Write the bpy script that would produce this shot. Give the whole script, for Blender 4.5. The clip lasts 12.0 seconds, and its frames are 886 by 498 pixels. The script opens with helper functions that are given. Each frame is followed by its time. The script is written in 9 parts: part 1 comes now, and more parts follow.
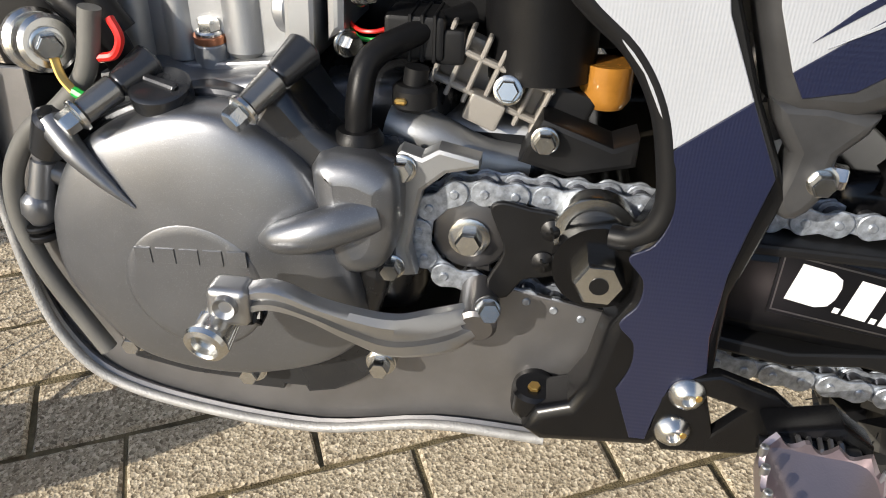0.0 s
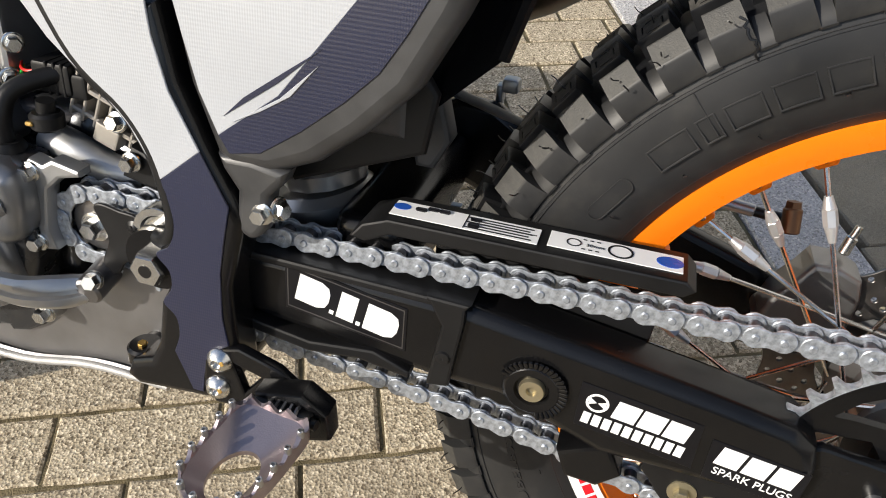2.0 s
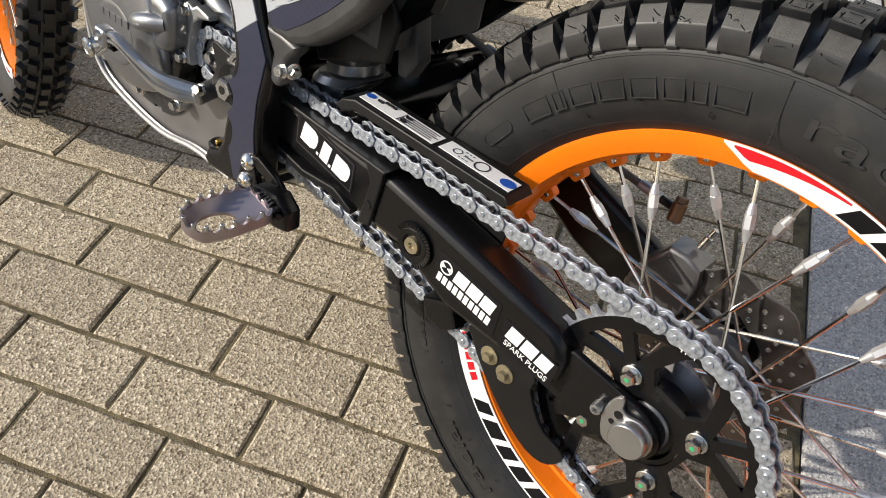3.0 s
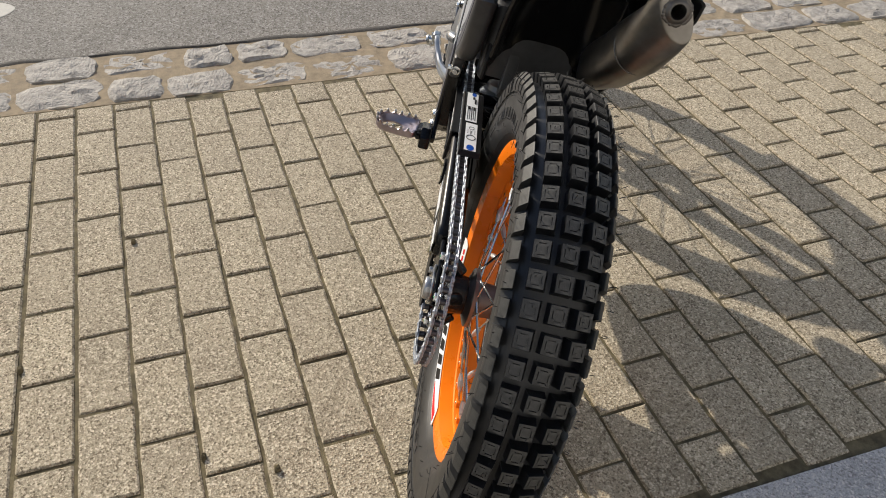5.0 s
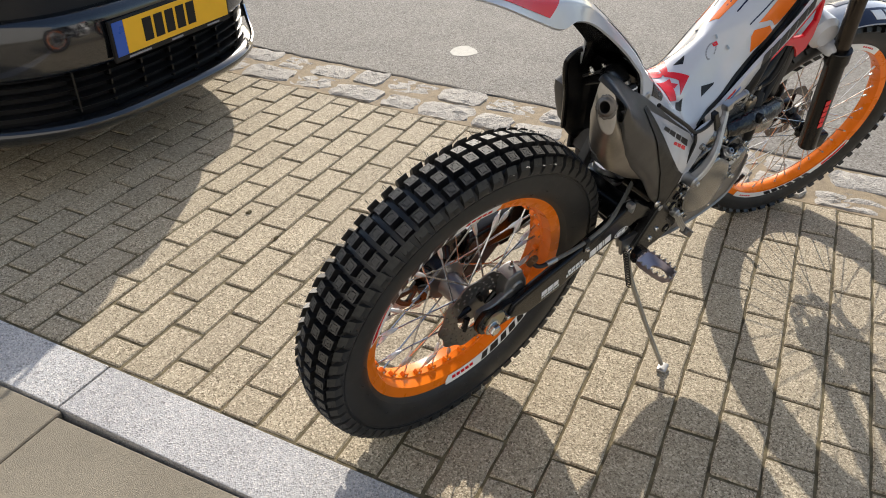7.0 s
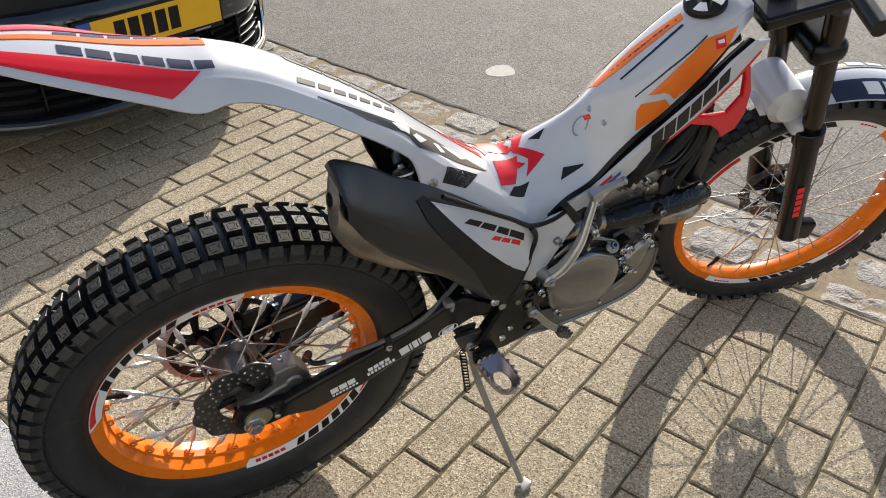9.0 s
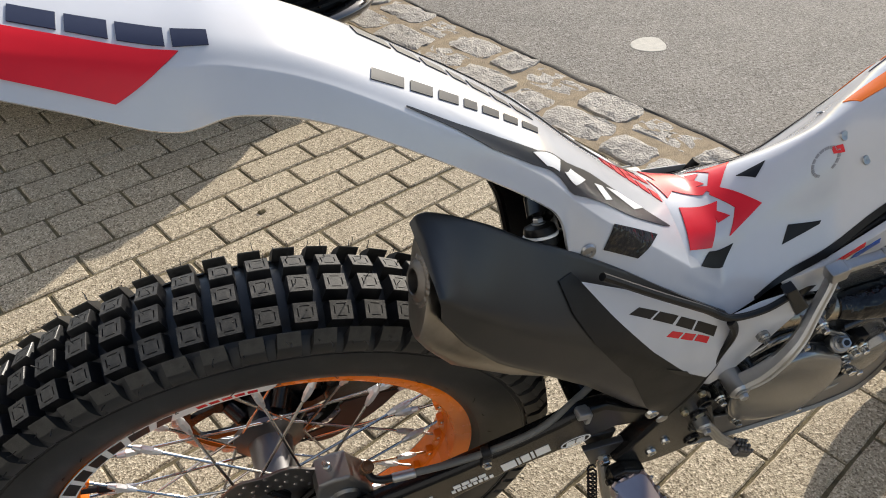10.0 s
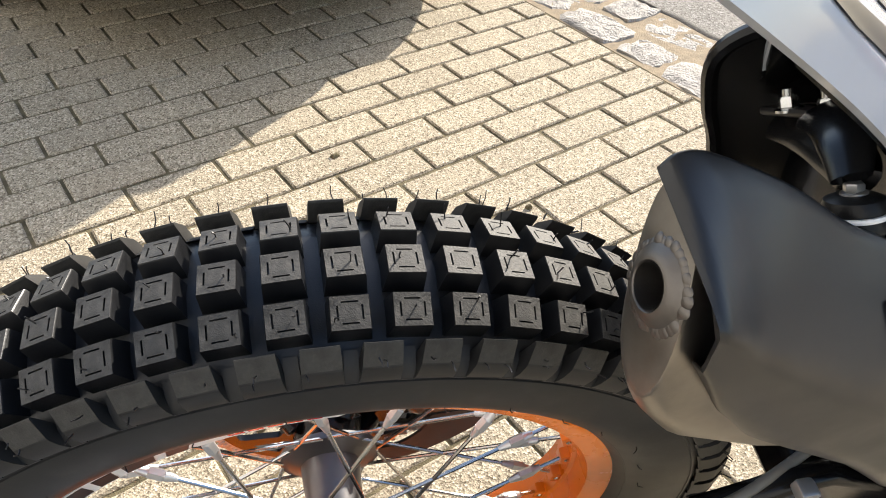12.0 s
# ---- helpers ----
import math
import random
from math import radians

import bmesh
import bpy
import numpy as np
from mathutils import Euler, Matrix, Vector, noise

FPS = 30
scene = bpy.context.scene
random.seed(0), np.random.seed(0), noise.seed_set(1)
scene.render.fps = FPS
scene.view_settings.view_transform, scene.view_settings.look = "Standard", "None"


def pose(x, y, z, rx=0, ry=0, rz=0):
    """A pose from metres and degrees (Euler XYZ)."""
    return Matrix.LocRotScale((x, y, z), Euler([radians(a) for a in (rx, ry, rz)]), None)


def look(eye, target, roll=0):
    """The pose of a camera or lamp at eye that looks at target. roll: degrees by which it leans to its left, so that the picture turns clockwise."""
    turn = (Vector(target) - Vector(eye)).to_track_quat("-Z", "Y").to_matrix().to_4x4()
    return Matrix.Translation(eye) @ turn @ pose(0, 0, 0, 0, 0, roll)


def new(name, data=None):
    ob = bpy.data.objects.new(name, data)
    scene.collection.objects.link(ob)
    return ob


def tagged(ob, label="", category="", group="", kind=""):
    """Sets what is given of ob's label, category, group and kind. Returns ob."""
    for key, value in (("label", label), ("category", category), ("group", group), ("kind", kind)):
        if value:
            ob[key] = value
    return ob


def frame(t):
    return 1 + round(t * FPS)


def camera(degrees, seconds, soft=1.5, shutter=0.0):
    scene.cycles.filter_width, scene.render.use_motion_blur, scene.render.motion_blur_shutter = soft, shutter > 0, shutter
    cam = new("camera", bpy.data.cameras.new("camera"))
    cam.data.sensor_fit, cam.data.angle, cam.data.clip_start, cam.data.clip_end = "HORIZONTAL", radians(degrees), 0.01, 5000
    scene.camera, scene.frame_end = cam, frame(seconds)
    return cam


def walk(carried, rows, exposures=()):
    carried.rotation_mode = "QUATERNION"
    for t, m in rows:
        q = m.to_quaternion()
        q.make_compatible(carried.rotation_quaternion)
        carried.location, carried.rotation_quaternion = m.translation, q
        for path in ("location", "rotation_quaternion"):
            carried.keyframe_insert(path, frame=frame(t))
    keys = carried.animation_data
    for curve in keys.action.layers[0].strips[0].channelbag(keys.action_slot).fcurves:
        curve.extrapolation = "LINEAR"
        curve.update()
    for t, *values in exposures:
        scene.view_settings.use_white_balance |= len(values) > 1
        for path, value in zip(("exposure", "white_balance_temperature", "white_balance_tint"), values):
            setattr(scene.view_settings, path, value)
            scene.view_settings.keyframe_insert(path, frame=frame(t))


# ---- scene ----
import collections

cam = camera(60.14, 12.0, 1.0)
UNIT = 1.055                           # metres in one unit of the drawing below
PATH = [
    (0, (0.1994, 0.1975, 0.6641), (0.3129, -0.5423, 0.0009), 0.60),
    (0.5, (0.1222, 0.2143, 0.6863), (0.2232, -0.5292, 0.0252), -0.54),
    (1, (0.0495, 0.2041, 0.7155), (0.1611, -0.5311, 0.0469), -1.66),
    (1.5, (-0.0183, 0.1776, 0.7300), (0.1336, -0.5471, 0.0578), -1.09),
    (2, (-0.1146, 0.2127, 0.7601), (0.0988, -0.4951, 0.0866), 1.74),
    (2.5, (-0.2156, 0.2455, 0.8273), (0.0876, -0.4103, 0.1359), 4.80),
    (3, (-0.4116, 0.2611, 0.8735), (0.0316, -0.2680, 0.1499), 5.88),
    (3.5, (-0.6059, 0.2261, 0.8849), (-0.0559, -0.1402, 0.1344), 5.21),
    (3.7, (-0.6744, 0.2138, 0.8987), (-0.1017, -0.1176, 0.1489), 5.14),
    (5.3, (-1.1987, -0.2739, 1.1241), (-0.4400, -0.1112, 0.4934), 2.27),
    (5.5, (-1.2268, -0.3502, 1.1304), (-0.4822, -0.1114, 0.5070), 1.66),
    (6, (-1.1999, -0.5726, 1.1383), (-0.5275, -0.1425, 0.5359), 0.92),
    (6.5, (-1.1384, -0.8419, 1.1595), (-0.5452, -0.2800, 0.5830), 0.79),
    (7, (-1.0832, -1.0516, 1.1861), (-0.5522, -0.4122, 0.6301), 0.50),
    (7.5, (-0.9361, -1.2468, 1.2284), (-0.4762, -0.5386, 0.6928), -1.70),
    (7.7, (-0.8690, -1.3095, 1.2496), (-0.4243, -0.5949, 0.7096), -3.72),
    (9.3, (-0.3713, -1.0842, 1.1817), (-0.0430, -0.3316, 0.6110), 1.47),
    (9.5, (-0.3411, -1.0184, 1.1636), (-0.0504, -0.2550, 0.5869), 1.50),
    (10, (-0.3038, -0.7800, 1.0714), (-0.0723, -0.0201, 0.4640), 0.40),
    (10.5, (-0.3003, -0.6299, 0.9311), (-0.1268, 0.1236, 0.2970), -1.07),
    (11, (-0.2965, -0.5694, 0.9047), (-0.1382, 0.1828, 0.2650), 1.44),
    (11.5, (-0.2956, -0.5622, 0.9081), (-0.1339, 0.1852, 0.2637), 2.74),
    (12, (-0.3146, -0.5570, 0.9071), (-0.1652, 0.1916, 0.2611), 1.98),
]
walk(cam, [(t, look(Vector(eye) * UNIT, Vector(target) * UNIT, roll)) for t, eye, target, roll in PATH], exposures=[(0.0, 0.30), (1.0, 0.25), (2.0, 0.28), (3.0, 0.16), (3.5, -0.08), (5.5, 0.2), (6.5, 0.4), (7.5, 0.45), (9.5, 0.32), (10.0, 0.33), (10.5, 0.8), (11.0, 1.05), (12.0, 1.1)])

# ---- world, sun ----
SUN_AZ, SUN_EL = 47.5, 28.8          # where the sun stands: degrees from +x towards +y, and above the ground
world = bpy.data.worlds.new("sky")
scene.world = world
world.use_nodes = True
wt = world.node_tree
sky = wt.nodes.new("ShaderNodeTexSky")
sky.sky_type, sky.sun_disc = "NISHITA", False
sky.sun_elevation, sky.sun_rotation = radians(SUN_EL), radians(90 - SUN_AZ)
sky.air_density, sky.dust_density = 1.0, 1.4
wt.links.new(sky.outputs["Color"], wt.nodes["Background"].inputs["Color"])
wt.nodes["Background"].inputs["Strength"].default_value = 0.15
sun_data = bpy.data.lights.new("sun", "SUN")
sun_data.energy, sun_data.angle, sun_data.color = 4.5, radians(0.55), (1.0, 0.93, 0.82)
sun = new("sun", sun_data)
sun.matrix_world = look((3 * math.cos(radians(SUN_AZ)), 3 * math.sin(radians(SUN_AZ)), 3 * math.tan(radians(SUN_EL))), (0, 0, 0))

# ---- materials ----
def nodes_of(name):
    m = bpy.data.materials.new(name)
    m.use_nodes = True
    t = m.node_tree
    return m, t, t.nodes["Principled BSDF"]


def node(t, kind, **values):
    n = t.nodes.new(kind)
    for key, value in values.items():
        n.inputs[key].default_value = value
    return n


def coords(t):
    return t.nodes.new("ShaderNodeTexCoord").outputs["Object"]


def blend(t, fac, a, b, mode="MIX"):
    n = t.nodes.new("ShaderNodeMix")
    n.data_type, n.blend_type = "RGBA", mode
    for slot, value in ((0, fac), (6, a), (7, b)):
        if isinstance(value, bpy.types.NodeSocket):
            t.links.new(value, n.inputs[slot])
        elif slot == 0:
            n.inputs[0].default_value = value
        else:
            n.inputs[slot].default_value = (*value, 1)
    return n.outputs[2]


def ramp(t, fac, lo, hi, a=0.0, b=1.0):
    n = t.nodes.new("ShaderNodeMapRange")
    n.inputs["From Min"].default_value, n.inputs["From Max"].default_value = lo, hi
    n.inputs["To Min"].default_value, n.inputs["To Max"].default_value = a, b
    t.links.new(fac, n.inputs["Value"])
    return n.outputs["Result"]


def grain(t, at, scale, detail=4, rough=0.6):
    n = node(t, "ShaderNodeTexNoise", Scale=scale, Detail=detail, Roughness=rough)
    t.links.new(at, n.inputs["Vector"])
    return n.outputs["Fac"]


def bumped(t, bsdf, height, strength, distance):
    n = node(t, "ShaderNodeBump", Strength=strength, Distance=distance)
    t.links.new(height, n.inputs["Height"])
    t.links.new(n.outputs["Normal"], bsdf.inputs["Normal"])
    return n


def surface(name, base, rough=0.5, metal=0.0, vary=0.15, big=18, fine=900, bump=0.15, depth=0.0004, coat=0.0, spec=0.5, dust=0.0, speck=0.0):
    """A plain material with large stains, fine grain, uneven gloss and a fine relief."""
    m, t, b = nodes_of(name)
    at = coords(t)
    large, small = grain(t, at, big, 5), grain(t, at, fine, 2)
    dark = tuple(c * (1 - vary) for c in base)
    light = tuple(min(1, c * (1 + vary)) for c in base)
    col = blend(t, ramp(t, large, 0.3, 0.7), dark, light)
    if dust:
        col = blend(t, ramp(t, grain(t, at, big * 2.3, 6), 0.52, 0.75, 0, dust), col, (0.32, 0.29, 0.24))
    if speck:
        col = blend(t, ramp(t, small, 0.60, 0.74, 0, speck), col, tuple(min(1, c * 2.6) for c in base))
    t.links.new(col, b.inputs["Base Color"])
    t.links.new(ramp(t, large, 0.25, 0.75, max(0.02, rough * 0.82), min(1, rough * 1.18)), b.inputs["Roughness"])
    b.inputs["Metallic"].default_value = metal
    b.inputs["Coat Weight"].default_value, b.inputs["Coat Roughness"].default_value = coat, 0.06
    b.inputs["Specular IOR Level"].default_value = spec
    if bump:
        bumped(t, b, small, bump, depth)
    return m


def dotted(name, base, pitch=0.0030, rough=0.30):
    """Embossed film: rows of small raised dots."""
    m, t, b = nodes_of(name)
    at = coords(t)
    large = grain(t, at, 12, 4)
    t.links.new(blend(t, ramp(t, large, 0.3, 0.7), tuple(c * 0.93 for c in base), tuple(min(1, c * 1.05) for c in base)), b.inputs["Base Color"])
    b.inputs["Roughness"].default_value, b.inputs["Coat Weight"].default_value = rough, 0.6
    b.inputs["Coat Roughness"].default_value = 0.2
    split = t.nodes.new("ShaderNodeSeparateXYZ")
    t.links.new(at, split.inputs[0])
    waves = []
    for a, c in ((1, 0.6), (1, -0.6)):
        s = node(t, "ShaderNodeMath")
        s.operation = "MULTIPLY_ADD"
        t.links.new(split.outputs["Z"], s.inputs[0])
        s.inputs[1].default_value = c
        t.links.new(split.outputs["X"], s.inputs[2])
        k = node(t, "ShaderNodeMath")
        k.operation = "MULTIPLY"
        t.links.new(s.outputs[0], k.inputs[0])
        k.inputs[1].default_value = 2 * math.pi / pitch
        w = node(t, "ShaderNodeMath")
        w.operation = "SINE"
        t.links.new(k.outputs[0], w.inputs[0])
        waves.append(w.outputs[0])
    p = node(t, "ShaderNodeMath")
    p.operation = "MULTIPLY"
    t.links.new(waves[0], p.inputs[0])
    t.links.new(waves[1], p.inputs[1])
    bumped(t, b, p.outputs[0], 0.16, 0.0004)
    return m


def paver_material(name, base, chips=620, bold=1.0):
    """Washed concrete: pale and dark grains in a sandy body, each stone with its own tint."""
    m, t, b = nodes_of(name)
    at = coords(t)
    rnd = t.nodes.new("ShaderNodeObjectInfo").outputs["Random"]
    away = t.nodes.new("ShaderNodeVectorMath")
    away.operation = "MULTIPLY_ADD"
    t.links.new(rnd, away.inputs[0])
    away.inputs[1].default_value = (37.0, 53.0, 0.0)
    t.links.new(at, away.inputs[2])
    at = away.outputs[0]
    geo = t.nodes.new("ShaderNodeNewGeometry").outputs["Random Per Island"]
    large, mid = grain(t, at, 5, 6), grain(t, at, 60, 5, 0.7)
    vor = node(t, "ShaderNodeTexVoronoi", Scale=chips)
    t.links.new(at, vor.inputs["Vector"])
    sep = t.nodes.new("ShaderNodeSeparateColor")
    t.links.new(vor.outputs["Color"], sep.inputs[0])
    col = blend(t, ramp(t, large, 0.3, 0.7), tuple(c * 0.8 for c in base), tuple(c * 1.18 for c in base))
    tiny = node(t, "ShaderNodeTexVoronoi", Scale=chips * 2.3)
    t.links.new(at, tiny.inputs["Vector"])
    few = t.nodes.new("ShaderNodeSeparateColor")
    t.links.new(tiny.outputs["Color"], few.inputs[0])
    dark, pale = (base[0] * 0.30, base[1] * 0.27, base[2] * 0.24), (min(0.85, base[0] * 1.9), min(0.8, base[1] * 1.95), min(0.74, base[2] * 2.1))
    col = blend(t, ramp(t, few.outputs[0], 0.10, 0.30, 0.75 * bold, 0.0), col, dark)
    col = blend(t, ramp(t, few.outputs[1], 0.72, 0.95, 0.0, 0.65 * bold), col, pale)
    col = blend(t, ramp(t, sep.outputs[0], 0.08, 0.30, 0.85 * bold, 0.0), col, dark)
    col = blend(t, ramp(t, sep.outputs[1], 0.72, 0.95, 0.0, 0.85 * bold), col, pale)
    col = blend(t, ramp(t, mid, 0.55, 0.8, 0, 0.45), col, tuple(c * 0.6 for c in base))
    for r in (rnd, geo):
        col = blend(t, ramp(t, r, 0, 1, 0.0, 0.22), col, (base[0] * 0.62, base[1] * 0.6, base[2] * 0.62))
    t.links.new(col, b.inputs["Base Color"])
    b.inputs["Roughness"].default_value, b.inputs["Specular IOR Level"].default_value = 0.86, 0.3
    h = blend(t, 0.5, vor.outputs["Distance"], mid)
    bumped(t, b, h, 0.85, 0.0032)
    return m


WHITE = surface("white gloss plastic", (0.53, 0.54, 0.57), 0.16, vary=0.03, bump=0.03, coat=0.6)
WHITE_FILM = dotted("white embossed film", (0.40, 0.415, 0.44))
NAVY_FILM = dotted("navy embossed film", (0.011, 0.014, 0.038), rough=0.31)
NAVY = surface("navy print", (0.022, 0.027, 0.055), 0.25, vary=0.1, bump=0, coat=0.08, spec=0.35)
ORANGE = surface("orange anodised paint", (0.86, 0.19, 0.006), 0.28, vary=0.05, bump=0.03, coat=0.0, spec=0.3)
ORANGE_PRINT = surface("orange print", (0.82, 0.17, 0.01), 0.2, vary=0.03, bump=0, coat=0.08, spec=0.35)
RED = surface("red print", (0.66, 0.012, 0.022), 0.22, vary=0.05, bump=0, coat=0.08, spec=0.35)
BLUE = surface("blue print", (0.02, 0.09, 0.42), 0.3, vary=0.05, bump=0)
PRINT_BLACK = surface("black print", (0.005, 0.005, 0.0065), 0.36, vary=0.1, bump=0, spec=0.3)
PRINT_WHITE = surface("white print", (0.82, 0.82, 0.81), 0.38, vary=0.03, bump=0)
GRAPHITE = surface("graphite print", (0.026, 0.028, 0.034), 0.5, vary=0.1, bump=0, spec=0.25)
STRIPE = surface("black gloss print", (0.016, 0.017, 0.022), 0.32, vary=0.25, big=14, bump=0, spec=0.35)
PRINT_GREY = surface("grey print", (0.27, 0.27, 0.29), 0.4, vary=0.05, bump=0)
BLACK_METAL = surface("black painted aluminium", (0.0045, 0.0045, 0.0050), 0.24, vary=0.2, bump=0.06, spec=0.32, dust=0.006)
BLACK_SATIN = surface("black satin steel", (0.006, 0.006, 0.0065), 0.38, vary=0.25, bump=0.1, spec=0.35, dust=0.012)
BLACK_PLASTIC = surface("black moulded plastic", (0.007, 0.007, 0.0075), 0.44, vary=0.15, bump=0.25, fine=1600, depth=0.0003, spec=0.28, dust=0.008)
PANEL_BLACK = surface("worn black side plastic", (0.042, 0.042, 0.043), 0.40, vary=0.3, big=26, bump=0.2, fine=1600, depth=0.0003, spec=0.45, dust=0.04)
MUFFLER_BLACK = surface("matt black heat shield", (0.017, 0.017, 0.018), 0.35, vary=0.12, bump=0.2, fine=2200, depth=0.0002)
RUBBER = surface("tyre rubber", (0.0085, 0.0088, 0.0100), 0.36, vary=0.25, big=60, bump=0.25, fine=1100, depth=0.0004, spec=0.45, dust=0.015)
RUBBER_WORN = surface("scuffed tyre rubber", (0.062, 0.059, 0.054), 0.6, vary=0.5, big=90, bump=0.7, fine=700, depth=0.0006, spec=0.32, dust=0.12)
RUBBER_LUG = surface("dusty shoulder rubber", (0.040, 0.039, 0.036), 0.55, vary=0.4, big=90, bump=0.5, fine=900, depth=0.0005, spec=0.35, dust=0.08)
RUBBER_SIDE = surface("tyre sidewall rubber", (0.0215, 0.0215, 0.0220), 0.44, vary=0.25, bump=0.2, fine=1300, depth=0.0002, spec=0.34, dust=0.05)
HOSE = surface("black rubber hose", (0.007, 0.007, 0.0075), 0.38, vary=0.2, bump=0.2, spec=0.22, dust=0.010)
SKID = surface("dull grey alloy plate", (0.23, 0.225, 0.225), 0.42, metal=0.8, vary=0.12, bump=0.2, fine=1300)
HOSE_GREY = surface("grey worn hose", (0.115, 0.112, 0.102), 0.55, vary=0.2, bump=0.15, dust=0.1)
ENGINE = surface("grey metallic engine paint", (0.203, 0.209, 0.222), 0.33, metal=0.8, vary=0.06, bump=0.22, fine=2100, depth=0.0003, speck=0.55)
ENGINE_DARK = surface("dark grey engine casting", (0.062, 0.064, 0.069), 0.27, metal=0.75, vary=0.15, bump=0.2, fine=1200, depth=0.0003, dust=0.03)
CAST = surface("bare cast aluminium", (0.375, 0.38, 0.385), 0.42, metal=0.8, vary=0.12, bump=0.3, fine=1400, depth=0.0003, dust=0.05)
CLUTCH_GREY = surface("satin grey clutch cover", (0.262, 0.260, 0.254), 0.24, metal=0.85, vary=0.12, big=22, bump=0.12, fine=1800, depth=0.0003)
ALLOY = surface("brushed alloy", (0.42, 0.42, 0.42), 0.34, metal=0.9, vary=0.12, bump=0.15)
ALLOY_DARK = surface("dark anodised alloy", (0.16, 0.155, 0.155), 0.36, metal=0.85, vary=0.15, bump=0.2)
PEG = surface("violet grey anodised alloy", (0.37, 0.315, 0.33), 0.32, metal=0.85, vary=0.1, bump=0.25)
ZINC = surface("zinc plated steel", (0.62, 0.62, 0.60), 0.25, metal=1.0, vary=0.12, bump=0.08)
CHAIN = surface("greased chain steel", (0.40, 0.43, 0.475), 0.40, metal=0.65, vary=0.42, big=220, bump=0.3, fine=900)
CHAIN_DARK = surface("chain roller steel", (0.10, 0.10, 0.11), 0.35, metal=0.8, vary=0.3, bump=0.2)
SPOKE = surface("polished spoke steel", (0.60, 0.59, 0.57), 0.2, metal=1.0, vary=0.15, bump=0.05)
NIPPLE = surface("natural aluminium", (0.62, 0.62, 0.62), 0.38, metal=0.75, vary=0.1, bump=0.2)
TITANIUM = surface("heat tinted titanium", (0.34, 0.295, 0.235), 0.28, metal=1.0, vary=0.35, big=24, bump=0.1)
CALIPER = surface("grey cast caliper", (0.20, 0.197, 0.195), 0.36, metal=0.8, vary=0.2, bump=0.25, fine=1300)
DISC = surface("dark used disc steel", (0.14, 0.132, 0.125), 0.36, metal=0.9, vary=0.25, big=40, bump=0.15)
GLOSS_BLACK = surface("gloss carbon shield", (0.006, 0.006, 0.007), 0.10, vary=0.3, bump=0.9, fine=70, depth=0.0035, spec=0.4)
CAN_STEEL = surface("satin stainless can", (0.30, 0.275, 0.245), 0.37, metal=1.0, vary=0.28, big=20, bump=0.12)
STEEL_BURNT = surface("dull stainless steel", (0.17, 0.155, 0.142), 0.5, metal=1.0, vary=0.25, big=24, bump=0.15)
STAND = surface("dull painted stand", (0.30, 0.285, 0.25), 0.45, metal=0.5, vary=0.15, bump=0.2)
AMBER = surface("amber fluid reservoir", (0.34, 0.15, 0.025), 0.16, vary=0.25, big=60, bump=0.05, coat=0.5)
REGULATOR = surface("bare die-cast regulator alloy", (0.34, 0.315, 0.28), 0.45, metal=0.35, vary=0.12, bump=0.3, fine=900)
SKID_EDGE = surface("worn bright alloy edge", (0.40, 0.395, 0.385), 0.55, metal=0.45, vary=0.15, big=120, bump=0.8, fine=700, depth=0.0006)
YELLOW_PLATE = surface("yellow plate film", (0.86, 0.47, 0.012), 0.35, vary=0.03, bump=0)
WIRE_GREEN = surface("green wire", (0.02, 0.42, 0.06), 0.4, vary=0.05, bump=0)
WIRE_RED = surface("red wire", (0.6, 0.02, 0.015), 0.4, vary=0.05, bump=0)
WIRE_YELLOW = surface("yellow wire", (0.8, 0.55, 0.03), 0.4, vary=0.05, bump=0)
PAINT_GREEN = surface("green paint mark", (0.03, 0.33, 0.12), 0.4, vary=0.15, bump=0)
BRASS = surface("yellow zinc fitting", (0.72, 0.46, 0.14), 0.3, metal=0.9, vary=0.1, bump=0.1)
PALE_BRASS = surface("pale yellow zinc", (0.42, 0.37, 0.25), 0.35, metal=0.85, vary=0.1, bump=0.1)
BANJO = surface("tarnished brass banjo bolt", (0.16, 0.085, 0.045), 0.4, metal=0.8, vary=0.2, bump=0.1)
COPPER = surface("copper washer", (0.72, 0.30, 0.16), 0.3, metal=0.9, vary=0.1, bump=0.1)
DARK_GOLD = surface("dark coated fork tube", (0.05, 0.042, 0.036), 0.2, metal=0.8, vary=0.1, bump=0.05)
CAR_PAINT = surface("black car paint", (0.008, 0.009, 0.011), 0.12, vary=0.1, bump=0, coat=1.0)
CHROME = surface("chrome", (0.75, 0.75, 0.76), 0.06, metal=1.0, vary=0.04, bump=0)
LENS = surface("headlamp lens", (0.30, 0.32, 0.34), 0.05, metal=0.6, vary=0.2, bump=0)
PAVER = paver_material("washed concrete paver", (0.392, 0.329, 0.228), 285, 1.08)
SAND = surface("jointing sand", (0.140, 0.114, 0.066), 0.95, vary=0.55, big=34, fine=420, bump=0.9, depth=0.003, spec=0.2)
GRANITE = paver_material("grey granite", (0.465, 0.462, 0.462), 300, 0.8)
SETT = surface("worn natural stone sett", (0.385, 0.350, 0.305), 0.78, vary=0.38, big=30, fine=130, bump=1.0, depth=0.008, spec=0.3, dust=0.45)
MORTAR = surface("sandy mortar", (0.30, 0.235, 0.155), 0.95, vary=0.25, big=30, fine=300, bump=0.9, depth=0.003, spec=0.2)
ASPHALT = paver_material("worn grey asphalt", (0.205, 0.186, 0.158), 170, 0.85)
FOOTWAY = paver_material("tan concrete slab", (0.27, 0.235, 0.175), 600, 0.35)
